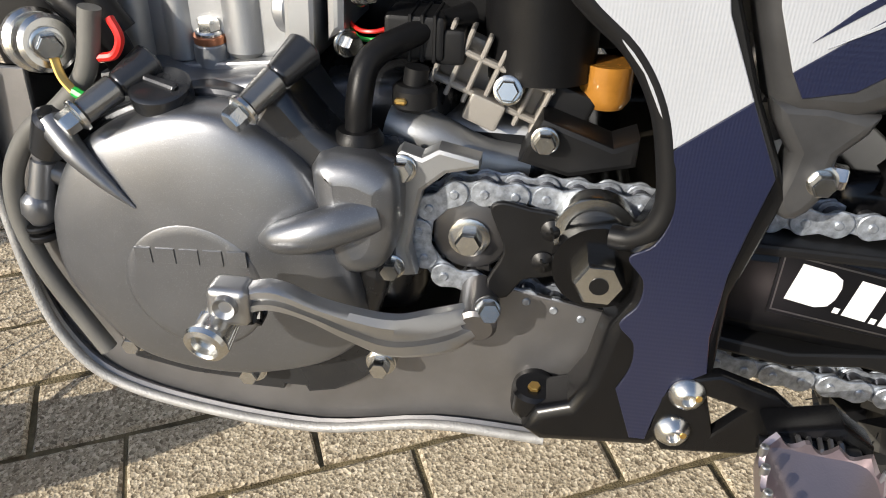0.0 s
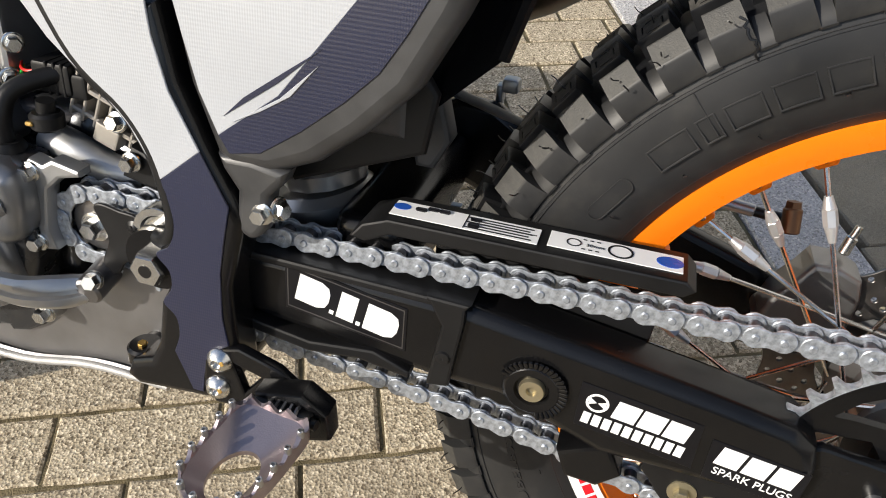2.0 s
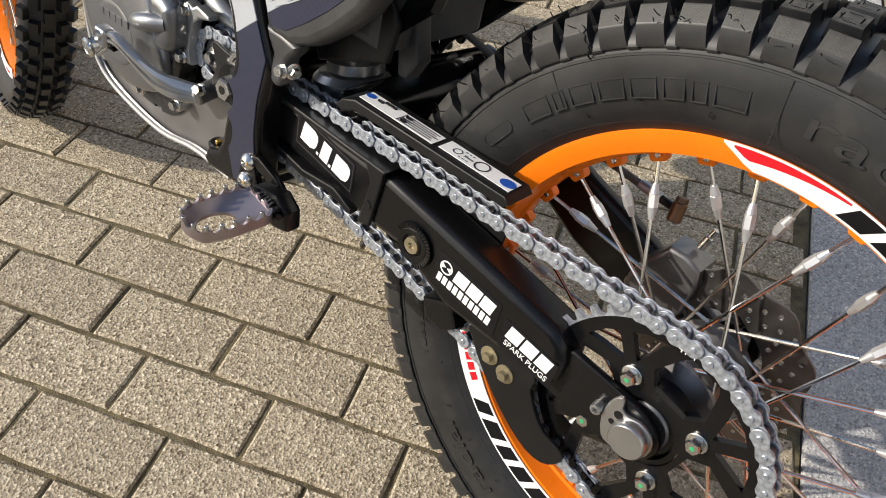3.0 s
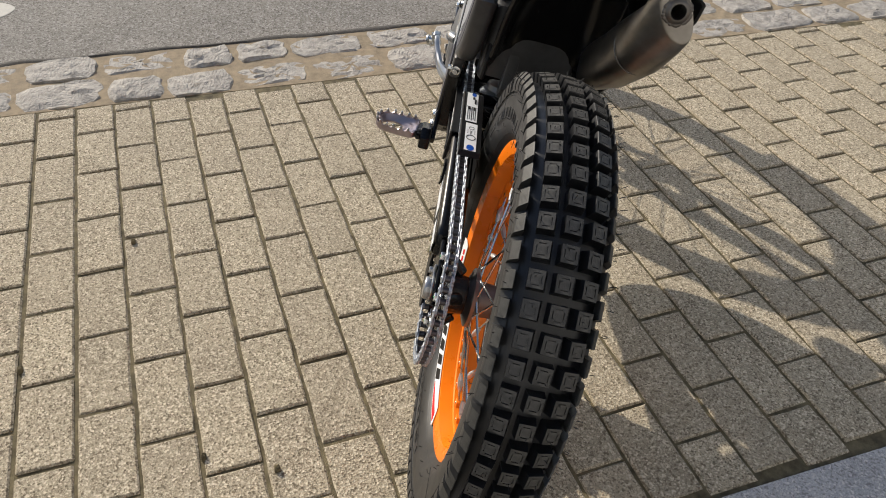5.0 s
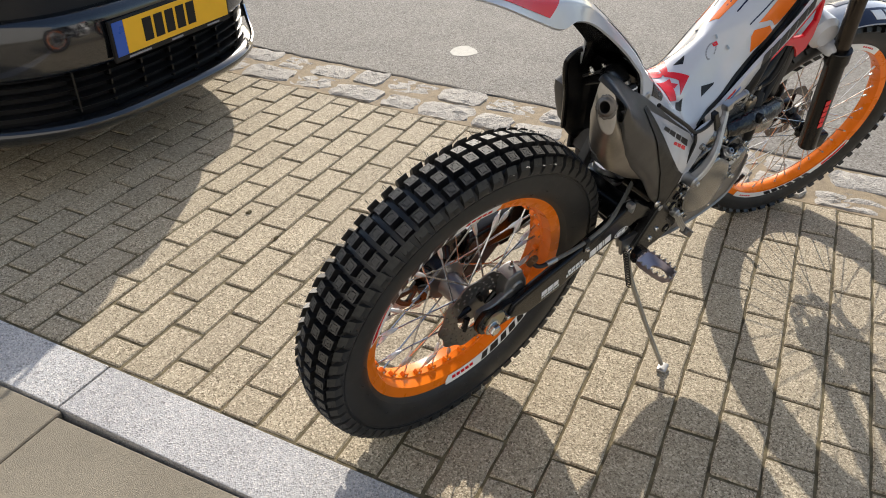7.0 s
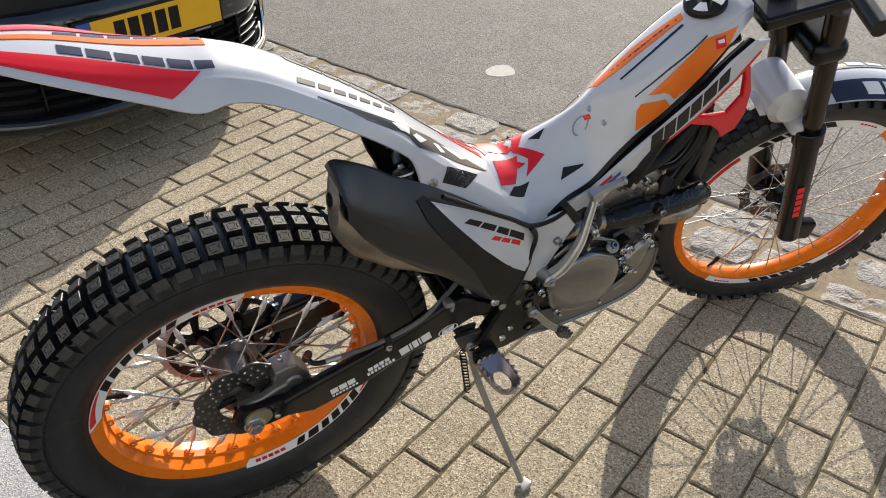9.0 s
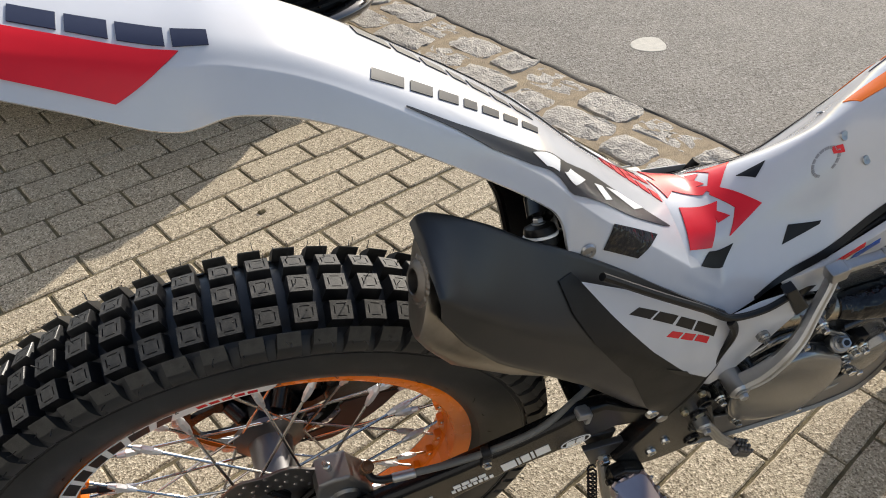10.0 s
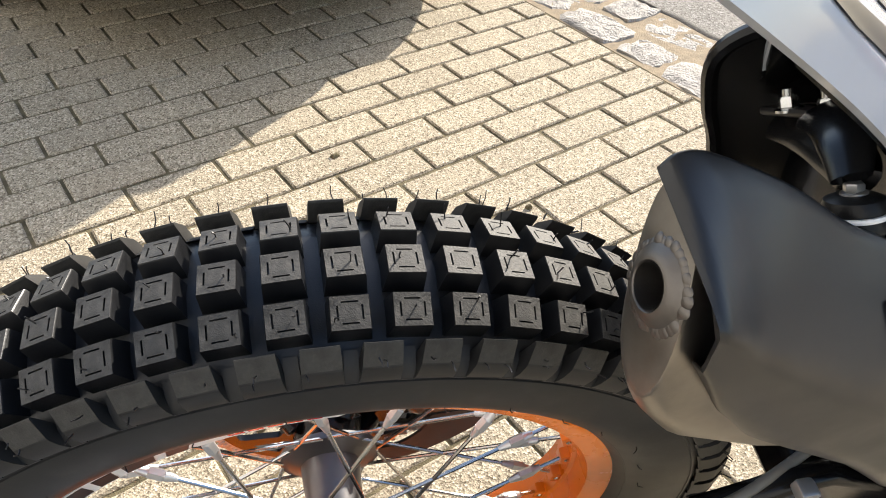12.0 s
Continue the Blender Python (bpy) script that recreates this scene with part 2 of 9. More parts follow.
TAR = surface("dirty tar", (0.07, 0.06, 0.048), 0.85, vary=0.35, big=40, fine=300, bump=0.8, depth=0.003, dust=0.3)
STONE_PALE = surface("pale road mark", (0.46, 0.43, 0.37), 0.8, vary=0.15, big=30, fine=300, bump=0.5, depth=0.001)


# ---- shapes: pairs of vertices and faces ----
def cat(*shapes):
    verts, faces = [], []
    for v, f in shapes:
        k = len(verts)
        verts += [tuple(p) for p in v]
        faces += [tuple(i + k for i in face) for face in f]
    return verts, faces


def moved(shape, m):
    return [tuple(m @ Vector(v)) for v in shape[0]], shape[1]


def of_bm(bm):
    bm.verts.index_update()
    out = [tuple(v.co) for v in bm.verts], [tuple(v.index for v in f.verts) for f in bm.faces]
    bm.free()
    return out


def box(size, at=(0, 0, 0), bevel=0.002, seg=2):
    bm = bmesh.new()
    bmesh.ops.create_cube(bm, size=1)
    bmesh.ops.scale(bm, vec=size, verts=bm.verts)
    if bevel:
        bmesh.ops.bevel(bm, geom=bm.edges[:], offset=bevel, segments=seg, affect="EDGES", profile=0.5)
    bmesh.ops.translate(bm, vec=at, verts=bm.verts)
    return of_bm(bm)


def lathe(profile, n=32, a0=0.0, a1=2 * math.pi, cap=True):
    """Points (radius, height) turned about z; the first and last point close with a cap when the radius is not 0."""
    full = abs(a1 - a0 - 2 * math.pi) < 1e-6
    m = n if full else n + 1
    verts, faces = [], []
    for i in range(m):
        a = a0 + (a1 - a0) * i / n
        verts += [(r * math.cos(a), r * math.sin(a), h) for r, h in profile]
    k = len(profile)
    for i in range(n):
        j = (i + 1) % m
        for p in range(k - 1):
            faces.append((i * k + p, j * k + p, j * k + p + 1, i * k + p + 1))
    if full and cap:
        if profile[0][0] > 1e-6:
            faces.append(tuple(i * k for i in reversed(range(m))))
        if profile[-1][0] > 1e-6:
            faces.append(tuple(i * k + k - 1 for i in range(m)))
    return verts, faces


def ring(profile, n=96):
    """A closed outline of (radius, y) turned about the y axis."""
    verts, faces, k = [], [], len(profile)
    for i in range(n):
        a = 2 * math.pi * i / n
        verts += [(r * math.cos(a), y, r * math.sin(a)) for r, y in profile]
    for i in range(n):
        j = (i + 1) % n
        faces += [(i * k + p, i * k + (p + 1) % k, j * k + (p + 1) % k, j * k + p) for p in range(k)]
    return verts, faces


def axis_to(p0, p1):
    d = Vector(p1) - Vector(p0)
    return Matrix.Translation(p0) @ d.to_track_quat("Z", "Y").to_matrix().to_4x4(), d.length


def rod(p0, p1, r, r2=None, n=16, bevel=0.0):
    m, h = axis_to(p0, p1)
    r2 = r if r2 is None else r2
    b = bevel
    prof = [(r - b, 0), (r, b), (r2, h - b), (r2 - b, h)] if b else [(r, 0), (r2, h)]
    return moved(lathe(prof, n), m)


def spline(pts, steps=6, closed=False):
    """A smooth line through the points."""
    pts = [Vector(p) for p in pts]
    if len(pts) < 3:
        return pts
    n, out = len(pts), []
    for i in range(n if closed else n - 1):
        a, b = pts[i], pts[(i + 1) % n]
        p = pts[i - 1] if (i or closed) else a * 2 - b
        q = pts[(i + 2) % n] if (closed or i + 2 < n) else b * 2 - a
        for s in range(steps):
            t = s / steps
            out.append(0.5 * (2 * a + (b - p) * t + (2 * p - 5 * a + 4 * b - q) * t * t + (3 * a - p - 3 * b + q) * t ** 3))
    if not closed:
        out.append(pts[-1])
    return out


def tube(pts, r, n=10, steps=5, flat=1.0):
    """A round (or flattened) tube along a smooth line; r: a radius, or one for each point."""
    line = spline(pts, steps)
    rr = [r] * len(line) if not isinstance(r, (list, tuple)) else [np.interp(i / (len(line) - 1), np.linspace(0, 1, len(r)), r) for i in range(len(line))]
    t0 = (line[1] - line[0]).normalized()
    side = t0.orthogonal().normalized()
    verts, faces = [], []
    for i, p in enumerate(line):
        t = (line[min(i + 1, len(line) - 1)] - line[max(i - 1, 0)]).normalized()
        side = (side - t * side.dot(t)).normalized()
        up = t.cross(side)
        for k in range(n):
            a = 2 * math.pi * k / n
            verts.append(tuple(p + side * (rr[i] * math.cos(a)) + up * (rr[i] * flat * math.sin(a))))
    for i in range(len(line) - 1):
        faces += [(i * n + k, i * n + (k + 1) % n, (i + 1) * n + (k + 1) % n, (i + 1) * n + k) for k in range(n)]
    faces += [tuple(reversed(range(n))), tuple(range((len(line) - 1) * n, len(line) * n))]
    return verts, faces


def loft(rings, cap=True, closed=True):
    k, verts, faces = len(rings[0]), [], []
    for r in rings:
        verts += [tuple(p) for p in r]
    for i in range(len(rings) - 1):
        for p in range(k if closed else k - 1):
            q = (p + 1) % k
            faces.append((i * k + p, i * k + q, (i + 1) * k + q, (i + 1) * k + p))
    if cap:
        faces += [tuple(reversed(range(k))), tuple(range((len(rings) - 1) * k, len(rings) * k))]
    return verts, faces


def flat(loops, thick, bevel=0.001, seg=2, smooth=0):
    """Outlines in x, y (the first the rim, the others holes) made into a plate with rounded edges, from z = 0 to thick."""
    cu = bpy.data.curves.new("outline", "CURVE")
    cu.dimensions, cu.fill_mode = "2D", "BOTH"
    bevel = min(bevel, thick * 0.49)
    cu.extrude, cu.bevel_depth, cu.bevel_resolution, cu.offset = thick / 2 - bevel, bevel, seg - 1, -bevel
    for pts in loops:
        if smooth:
            pts = [(p.x, p.y) for p in spline([(*p, 0) for p in pts], smooth, True)]
        s = cu.splines.new("POLY")
        s.points.add(len(pts) - 1)
        for q, (x, y) in zip(s.points, pts):
            q.co = (x, y, 0, 1)
        s.use_cyclic_u = True
    ob = bpy.data.objects.new("outline", cu)
    me = bpy.data.meshes.new_from_object(ob)
    out = [(v.co.x, v.co.y, v.co.z + thick / 2) for v in me.vertices], [tuple(p.vertices) for p in me.polygons]
    bpy.data.objects.remove(ob)
    bpy.data.curves.remove(cu)
    bpy.data.meshes.remove(me)
    if not bevel:
        spots, slot = {}, []
        for p in out[0]:
            slot.append(spots.setdefault(tuple(round(c, 6) for c in p), len(spots)))
        out = list(spots), [tuple(slot[i] for i in f) for f in out[1] if len({slot[i] for i in f}) == len(f)]
    return out


def plate(loops, y0, y1, bevel=0.001, seg=2, smooth=0):
    """An upright plate: outlines in (x, z), from y0 to y1."""
    v, f = flat(loops, abs(y1 - y0), bevel, seg, smooth)
    hi = max(y0, y1)
    return [(x, hi - z, y) for x, y, z in v], f


def hexbolt(p, axis, r=0.005, h=0.004, flange=1.35):
    """A flanged hexagon head that stands on p and points along axis."""
    m, _ = axis_to(p, Vector(p) + Vector(axis))
    head = moved(lathe([(r * 0.82, 0), (r, h * 0.12), (r, h * 0.8), (r * 0.86, h)], 6), pose(0, 0, h * 0.3))
    wash = lathe([(r * flange, 0), (r * flange, h * 0.22), (r * 1.05, h * 0.38)], 20)
    return moved(cat(head, wash), m)


def words(text, size, extrude=0.0003):
    """Lettering with the built-in font in the x, y plane, centred."""
    cu = bpy.data.curves.new("words", "FONT")
    cu.body, cu.size, cu.extrude, cu.align_x, cu.align_y = text, size, extrude, "CENTER", "CENTER"
    ob = bpy.data.objects.new("words", cu)
    me = bpy.data.meshes.new_from_object(ob)
    out = [tuple(v.co) for v in me.vertices], [tuple(p.vertices) for p in me.polygons]
    bpy.data.objects.remove(ob)
    bpy.data.curves.remove(cu)
    bpy.data.meshes.remove(me)
    return out


def block_list(widths, height, gap, slant=0.2, thick=0.0006, cut=0.0):
    """A row of plain slanted blocks, one for each sign of a mark, from x = 0 in the x, y plane. cut: notch depth as a share of the width."""
    parts, x = [], 0.0
    for w in widths:
        s = slant * height
        out = [(x, 0), (x + w, 0), (x + w + s, height), (x + s, height)]
        loops = [out]
        if cut and w > 0.5 * height:
            c = cut * w
            loops.append([(x + c + s * 0.3, height * 0.3), (x + w - c + s * 0.3, height * 0.3), (x + w - c + s * 0.7, height * 0.7), (x + c + s * 0.7, height * 0.7)])
        parts.append(flat(loops, thick, thick * 0.2, 1))
        x += w + gap
    return parts


def blocks(*args, **kw):
    return cat(*block_list(*args, **kw))


def mark_row(name, widths, height, gap, slant, m, material, parent, label=""):
    """A row of plain blocks, each a piece of its own, laid by the pose m."""
    for shape in block_list(widths, height, gap, slant, 0.0005):
        part(name, moved(shape, m), material, parent, label)


def even_normals(me, limit):
    """Weigh the normals by face area, so that wide faces stay flat beside their rounded edges."""
    around = [[] for _ in me.vertices]
    faces = []
    for p in me.polygons:
        n, a = p.normal, p.area
        faces.append((n.x, n.y, n.z, a))
        for v in p.vertices:
            around[v].append(p.index)
    out = []
    for p in me.polygons:
        nx, ny, nz, _ = faces[p.index]
        for v in p.vertices:
            x = y = z = 0.0
            for k in around[v]:
                a, b, c, w = faces[k]
                if a * nx + b * ny + c * nz > limit:
                    x, y, z = x + a * w, y + b * w, z + c * w
            d = math.sqrt(x * x + y * y + z * z) or 1.0
            out.append((x / d, y / d, z / d))
    me.normals_split_custom_set(out)


def mesh(name, shape, material, crease=38):
    me = bpy.data.meshes.new(name)
    me.from_pydata([(x * UNIT, y * UNIT, z * UNIT) for x, y, z in shape[0]], [], shape[1])
    bm = bmesh.new()
    bm.from_mesh(me)
    bmesh.ops.recalc_face_normals(bm, faces=bm.faces)
    bm.to_mesh(me)
    bm.free()
    me.polygons.foreach_set("use_smooth", [True] * len(me.polygons))
    me.set_sharp_from_angle(angle=radians(crease))
    even_normals(me, math.cos(radians(crease)))
    me.materials.append(material)
    return me


def in_metres(m):
    """A pose of the drawing with its place in metres."""
    m = m.copy()
    m.translation *= UNIT
    return m


def part(name, shape, material, parent, label="", m=None, crease=38):
    ob = new(name, mesh(name, shape, material, crease) if isinstance(shape, tuple) else shape)
    ob.parent = parent
    if m is not None:
        ob.matrix_basis = in_metres(m)
    return tagged(ob, label)


def thing(name, label, category, m=None, group="", kind=""):
    ob = new(name)
    ob.empty_display_size = 0.1
    if m is not None:
        ob.matrix_basis = in_metres(m)
    return tagged(ob, label, category, group, kind)


def on_left(x, y, z, turn=0.0):
    """A pose that lays the x, y plane on an upright face seen from +y: x runs to -x, y up, turned in that plane."""
    return Matrix.Translation((x, y, z)) @ Matrix(((-1, 0, 0, 0), (0, 0, 1, 0), (0, 1, 0, 0), (0, 0, 0, 1))) @ pose(0, 0, 0, 0, 0, turn)


def on_right(x, y, z, turn=0.0):
    """The same for a face seen from -y: x runs to +x."""
    return Matrix.Translation((x, y, z)) @ Matrix(((1, 0, 0, 0), (0, 0, -1, 0), (0, 1, 0, 0), (0, 0, 0, 1))) @ pose(0, 0, 0, 0, 0, turn)

# ---- ground: paved bay between kerb and road ----
def frame_ground():
    return pose(0, 0, 0, 0, 0, 25.3)


G = frame_ground()
QP, SP = 0.0961, 0.1877              # course width and stone length, joints included
Q0, S0 = -0.2485, 0.0690


def cobble_edge(q):
    return 0.935 + 0.045 * q


def road_edge(q):
    return 1.245 + 0.045 * q


def kerb_edge(q):
    return -0.597 + 0.024 * q


def sheet(name, corners, z, material, label, thick=0.03):
    v = [(x, y, z) for x, y in corners] + [(x, y, z - thick) for x, y in corners]
    n = len(corners)
    f = [tuple(range(n)), tuple(reversed(range(n, 2 * n)))] + [(i, (i + 1) % n, n + (i + 1) % n, n + i) for i in range(n)]
    return tagged(part(name, (v, f), material, None, label, G), label, name, kind="structure")


def uneven(cx, cy, sx, sy, top, rng, bulge=0.15, rough=0.001):
    """A hand-cut stone: an uneven outline with a worn, domed top."""
    n, pts = 18, []
    for i in range(n):
        a = 2 * math.pi * i / n
        c, s = math.cos(a), math.sin(a)
        k = (abs(c) ** 9 + abs(s) ** 9) ** (-1 / 9)
        k *= 1 + rng.uniform(-bulge, bulge) * 0.5
        pts.append((cx + c * k * sx / 2, cy + s * k * sy / 2))
    rings = [[(x, y, -0.04) for x, y in pts], [(x, y, top - 0.008) for x, y in pts]]
    for shrink, dz in ((0.95, -0.002), (0.80, 0.0), (0.55, 0.0015), (0.25, 0.001)):
        rings.append([(cx + (x - cx) * (shrink + rng.uniform(-0.03, 0.03)), cy + (y - cy) * (shrink + rng.uniform(-0.03, 0.03)), top + dz + rng.uniform(-rough, rough)) for x, y in pts])
    return loft(rings)


sheet("ground", [(-300, -300), (300, -300), (300, 300), (-300, 300)], -0.045, SAND, "flat ground that reaches the horizon", 0.02)
sheet("road", [(road_edge(-60), -60), (7.5, -60), (7.5, 60), (road_edge(60), 60)], -0.004, ASPHALT, "worn grey asphalt road beside the stone gutter", 0.04)
sheet("road_verge", [(7.5, -60), (60, -60), (60, 60), (7.5, 60)], 0.004, ASPHALT, "grey surface beyond the road", 0.04)
sheet("paving_bed", [(kerb_edge(-9), -9), (cobble_edge(-9), -9), (cobble_edge(9), 9), (kerb_edge(9), 9)], -0.0045, SAND, "sandy joints between the paving stones", 0.03)
sheet("gutter_bed", [(cobble_edge(-9), -9), (road_edge(-9), -9), (road_edge(9), 9), (cobble_edge(9), 9)], -0.0035, MORTAR, "sandy mortar between gutter stones", 0.03)
sheet("road_shoulder", [(kerb_edge(-60) - 8, -60), (road_edge(-60), -60), (road_edge(-9), -9), (kerb_edge(-9) - 8, -9)], -0.012, ASPHALT, "grey surface behind the paved bay", 0.03)
sheet("road_shoulder_far", [(kerb_edge(9) - 8, 9), (road_edge(9), 9), (road_edge(60), 60), (kerb_edge(60) - 8, 60)], -0.012, ASPHALT, "grey surface past the paved bay", 0.03)

road_mark = part("road_mark", loft([[(1.690 + r * (0.066 + 0.006 * math.sin(2 * a + 1) + 0.004 * math.sin(5 * a)) * math.cos(a), 0.872 + r * (0.062 + 0.006 * math.sin(3 * a)) * math.sin(a), z) for a in np.linspace(0, 2 * math.pi, 33)[:32]] for r, z in ((1.0, -0.010), (1.0, -0.0030), (0.93, -0.0018))]), STONE_PALE, None, m=G)
tagged(road_mark, "pale round patch on the grey asphalt", "road mark", kind="structure")
for sx, sy, w, h in ((2.35, -0.7, 0.03, 0.025), (2.9, 1.6, 0.04, 0.03), (2.5, -0.1, 0.025, 0.02)):
    chip = part("road_mark", uneven(sx, sy, w, h, -0.003, random.Random(int(sx * 90)), 0.3), STONE_PALE, None, m=G)
    tagged(chip, "small pale chip in the grey asphalt", "road mark", kind="structure")

# footway slabs and granite kerb
footway = thing("footway", "tan concrete slabs behind the granite kerb", "footway", G, kind="structure")
rng = random.Random(11)
for i in range(-5, 5):
    for j in range(4):
        q0, q1 = 0.10 + i * 0.62, 0.10 + (i + 1) * 0.62 - 0.003
        a, b = kerb_edge(q0) - 0.1505 - j * 0.62, kerb_edge(q0) - 0.1505 - (j + 1) * 0.62 + 0.003
        part("slab", box((a - b, q1 - q0, 0.03), ((a + b) / 2, (q0 + q1) / 2, -0.012 + rng.uniform(-0.001, 0.001)), 0.003, 1), FOOTWAY, footway)
kerb = thing("kerb", "flush grey granite kerb stones beside the pavers", "kerb", G, kind="structure")
for i in range(-5, 6):
    q0, q1 = 0.735 + i * 0.86, 0.735 + (i + 1) * 0.86 - 0.004
    a = kerb_edge((q0 + q1) / 2)
    part("kerb_stone", moved(box((0.143, q1 - q0, 0.05), (0, 0, 0), 0.004, 2), pose(a - 0.0745, (q0 + q1) / 2, -0.021, 0, 0, -1.37)), GRANITE, kerb)

# stone gutter: two courses of long worn setts
gutter = thing("gutter", "two courses of worn pale stone setts", "gutter", G, kind="structure")
rng = random.Random(5)
for row in range(2):
    q = -4.0 + row * 0.09
    while q < 5.5:
        ln = rng.uniform(0.15, 0.27)
        s = (cobble_edge(q) * (1 - (row + 0.5) / 2) + road_edge(q) * (row + 0.5) / 2) + rng.uniform(-0.008, 0.008)
        part("sett", uneven(s, q + ln / 2, rng.uniform(0.118, 0.145), ln - 0.016, rng.uniform(-0.004, 0.005), rng, 0.14, 0.0045), SETT, gutter, crease=24)
        q += ln

# pale rendered wall behind the footway, unseen, added to bounce sunlight into the shade
BOUNCE_RENDER = surface("pale bounce wall render", (0.40, 0.405, 0.41), 0.9, vary=0.08, big=2, fine=200, bump=0.5, depth=0.002)
house = part("bounce_wall", box((0.3, 34.0, 7.0), (-5.2, 1.0, 3.4), 0.01, 1), BOUNCE_RENDER, None, m=G)
tagged(house, "unseen pale wall behind the footway, added to bounce sunlight", "house wall", kind="structure")

# dark uneven tar seam where the road meets the gutter
rng = random.Random(31)
seam = []
for k in range(150):
    q = -4.5 + 0.065 * k
    x = road_edge(q) + rng.uniform(-0.006, 0.008)
    w = rng.uniform(0.006, 0.016)
    seam.append([(x - w, q, -0.0032), (x - w * 0.4, q, 0.0005 + rng.uniform(0, 0.001)), (x + w * 0.5, q, 0.0006), (x + w, q, -0.0032)])
joint = part("road_joint", loft(seam, cap=False, closed=False), TAR, None, m=G)
tagged(joint, "dark uneven tar seam between road and gutter stones", "road joint", kind="structure")

# ---- the motorcycle: x ahead, y to its left, z up from the rear tyre's foot; it leans on its stand ----
bike = thing("motorcycle", "white, orange and black trials motorcycle leaning on its side stand", "motorcycle",
             Matrix.Translation((-0.3345, -0.1199, 0.0)) @ pose(0, 0, 0, 11.83, 0, 1.17))
WX, RC = 0.005, 0.330                  # place of the rear axle


def arc_band(r0, r1, y, a0, a1, thick=0.0008, n=40, taper=0.0):
    """A flat curved band on the side of a wheel, seen from +y when y > 0; angles in degrees from ahead, upwards."""
    outer, inner = [], []
    for i in range(n + 1):
        t = i / n
        a = radians(a0 + (a1 - a0) * t)
        ta = radians(taper) * (1 if t == 1 else 0)
        outer.append((r1 * math.cos(a), r1 * math.sin(a)))
        inner.append((r0 * math.cos(a - ta), r0 * math.sin(a - ta)))
    loop = outer + inner[::-1]
    return plate([loop], y, y + math.copysign(thick, y), 0.0002, 1)


def arc_list(r0, r1, y, a0, a1, widths, thick=0.0012, lean=0.0):
    """Plain curved blocks, one for each sign, along a band."""
    total = sum(abs(w) for w in widths) + 0.28 * (len(widths) - 1)
    a, out = a0, []
    for w in widths:
        d = (a1 - a0) * abs(w) / total
        b0, b1 = radians(a), radians(a + d)
        k = radians(lean)
        loop = [(r1 * math.cos(b0 + (b1 - b0) * i / 4), r1 * math.sin(b0 + (b1 - b0) * i / 4)) for i in range(5)]
        loop += [(r0 * math.cos(b1 - k + (b0 - b1) * i / 4), r0 * math.sin(b1 - k + (b0 - b1) * i / 4)) for i in range(5)]
        out.append(plate([loop], y, y + math.copysign(thick, y), 0.0002, 1))
        a += d + (a1 - a0) * 0.28 / total
    return out


def arc_blocks(*args, **kw):
    return cat(*arc_list(*args, **kw))


def cone_strip(rows, y, thick, slope=0.30):
    """A thin strip on the sloping side of a rim, through rows of (degrees, inner radius, outer radius)."""
    s, rings = math.copysign(1, y), []
    for a, r0, r1 in rows:
        c, k = math.cos(radians(a)), math.sin(radians(a))
        at = lambda r, t: (r * c, y + s * (t - slope * (0.2335 - r)), r * k)
        rings.append([at(r1, thick), at((r0 + r1) / 2, thick), at(r0, thick), at(r0, 0), at(r1, 0)])
    return loft(rings)


def tread_block(length, width, h, flare=1.16, frame_cut=True):
    """A rubber block with sloping walls and four short slots cut in its top; x along the tyre, y across, z outwards."""
    v, f = [], []
    def loop(sx, sy, z):
        k = len(v)
        v.extend([(-sx, -sy, z), (sx, -sy, z), (sx, sy, z), (-sx, sy, z)])
        return k
    lx, ly = length / 2, width / 2
    ks = [loop(lx * flare, ly * flare, -0.006), loop(lx, ly, h - 0.0012), loop(lx * 0.955, ly * 0.95, h)]
    for a, b in zip(ks, ks[1:]):
        f += [(a + i, a + (i + 1) % 4, b + (i + 1) % 4, b + i) for i in range(4)]
    if not frame_cut:
        f.append(tuple(ks[-1] + i for i in range(4)))
        return v, f
    cuts = (-0.955, -0.66, -0.56, -0.42, 0.42, 0.56, 0.66, 0.955)
    k = len(v)
    v.extend([(lx * a, ly * b, h) for a in cuts for b in cuts])
    for i in range(7):
        for j in range(7):
            quad = [k + 8 * i + j, k + 8 * (i + 1) + j, k + 8 * (i + 1) + j + 1, k + 8 * i + j + 1]
            if (i in (1, 5) and j == 3) or (j in (1, 5) and i == 3):
                n = len(v)
                v.extend([(v[q][0], v[q][1], h - 0.0022) for q in quad])
                f += [(quad[e], quad[(e + 1) % 4], n + (e + 1) % 4, n + e) for e in range(4)] + [(n, n + 1, n + 2, n + 3)]
            else:
                f.append(tuple(quad))
    return v, f


def framed_block(r0, r1, y, a0, a1, h=0.0010, wall=0.0012):
    """A moulded sidewall block: a raised outline round a flat field."""
    w = math.degrees(wall / r1)
    edge = lambda ra, rb, b0, b1: [(rb * math.cos(radians(b0 + (b1 - b0) * k / 8)), rb * math.sin(radians(b0 + (b1 - b0) * k / 8))) for k in range(9)] + [(ra * math.cos(radians(b1 + (b0 - b1) * k / 8)), ra * math.sin(radians(b1 + (b0 - b1) * k / 8))) for k in range(9)]
    return plate([edge(r0, r1, a0, a1), edge(r0 + wall, r1 - wall, a0 + w, a1 - w)], y, y + h, 0.0002, 1)


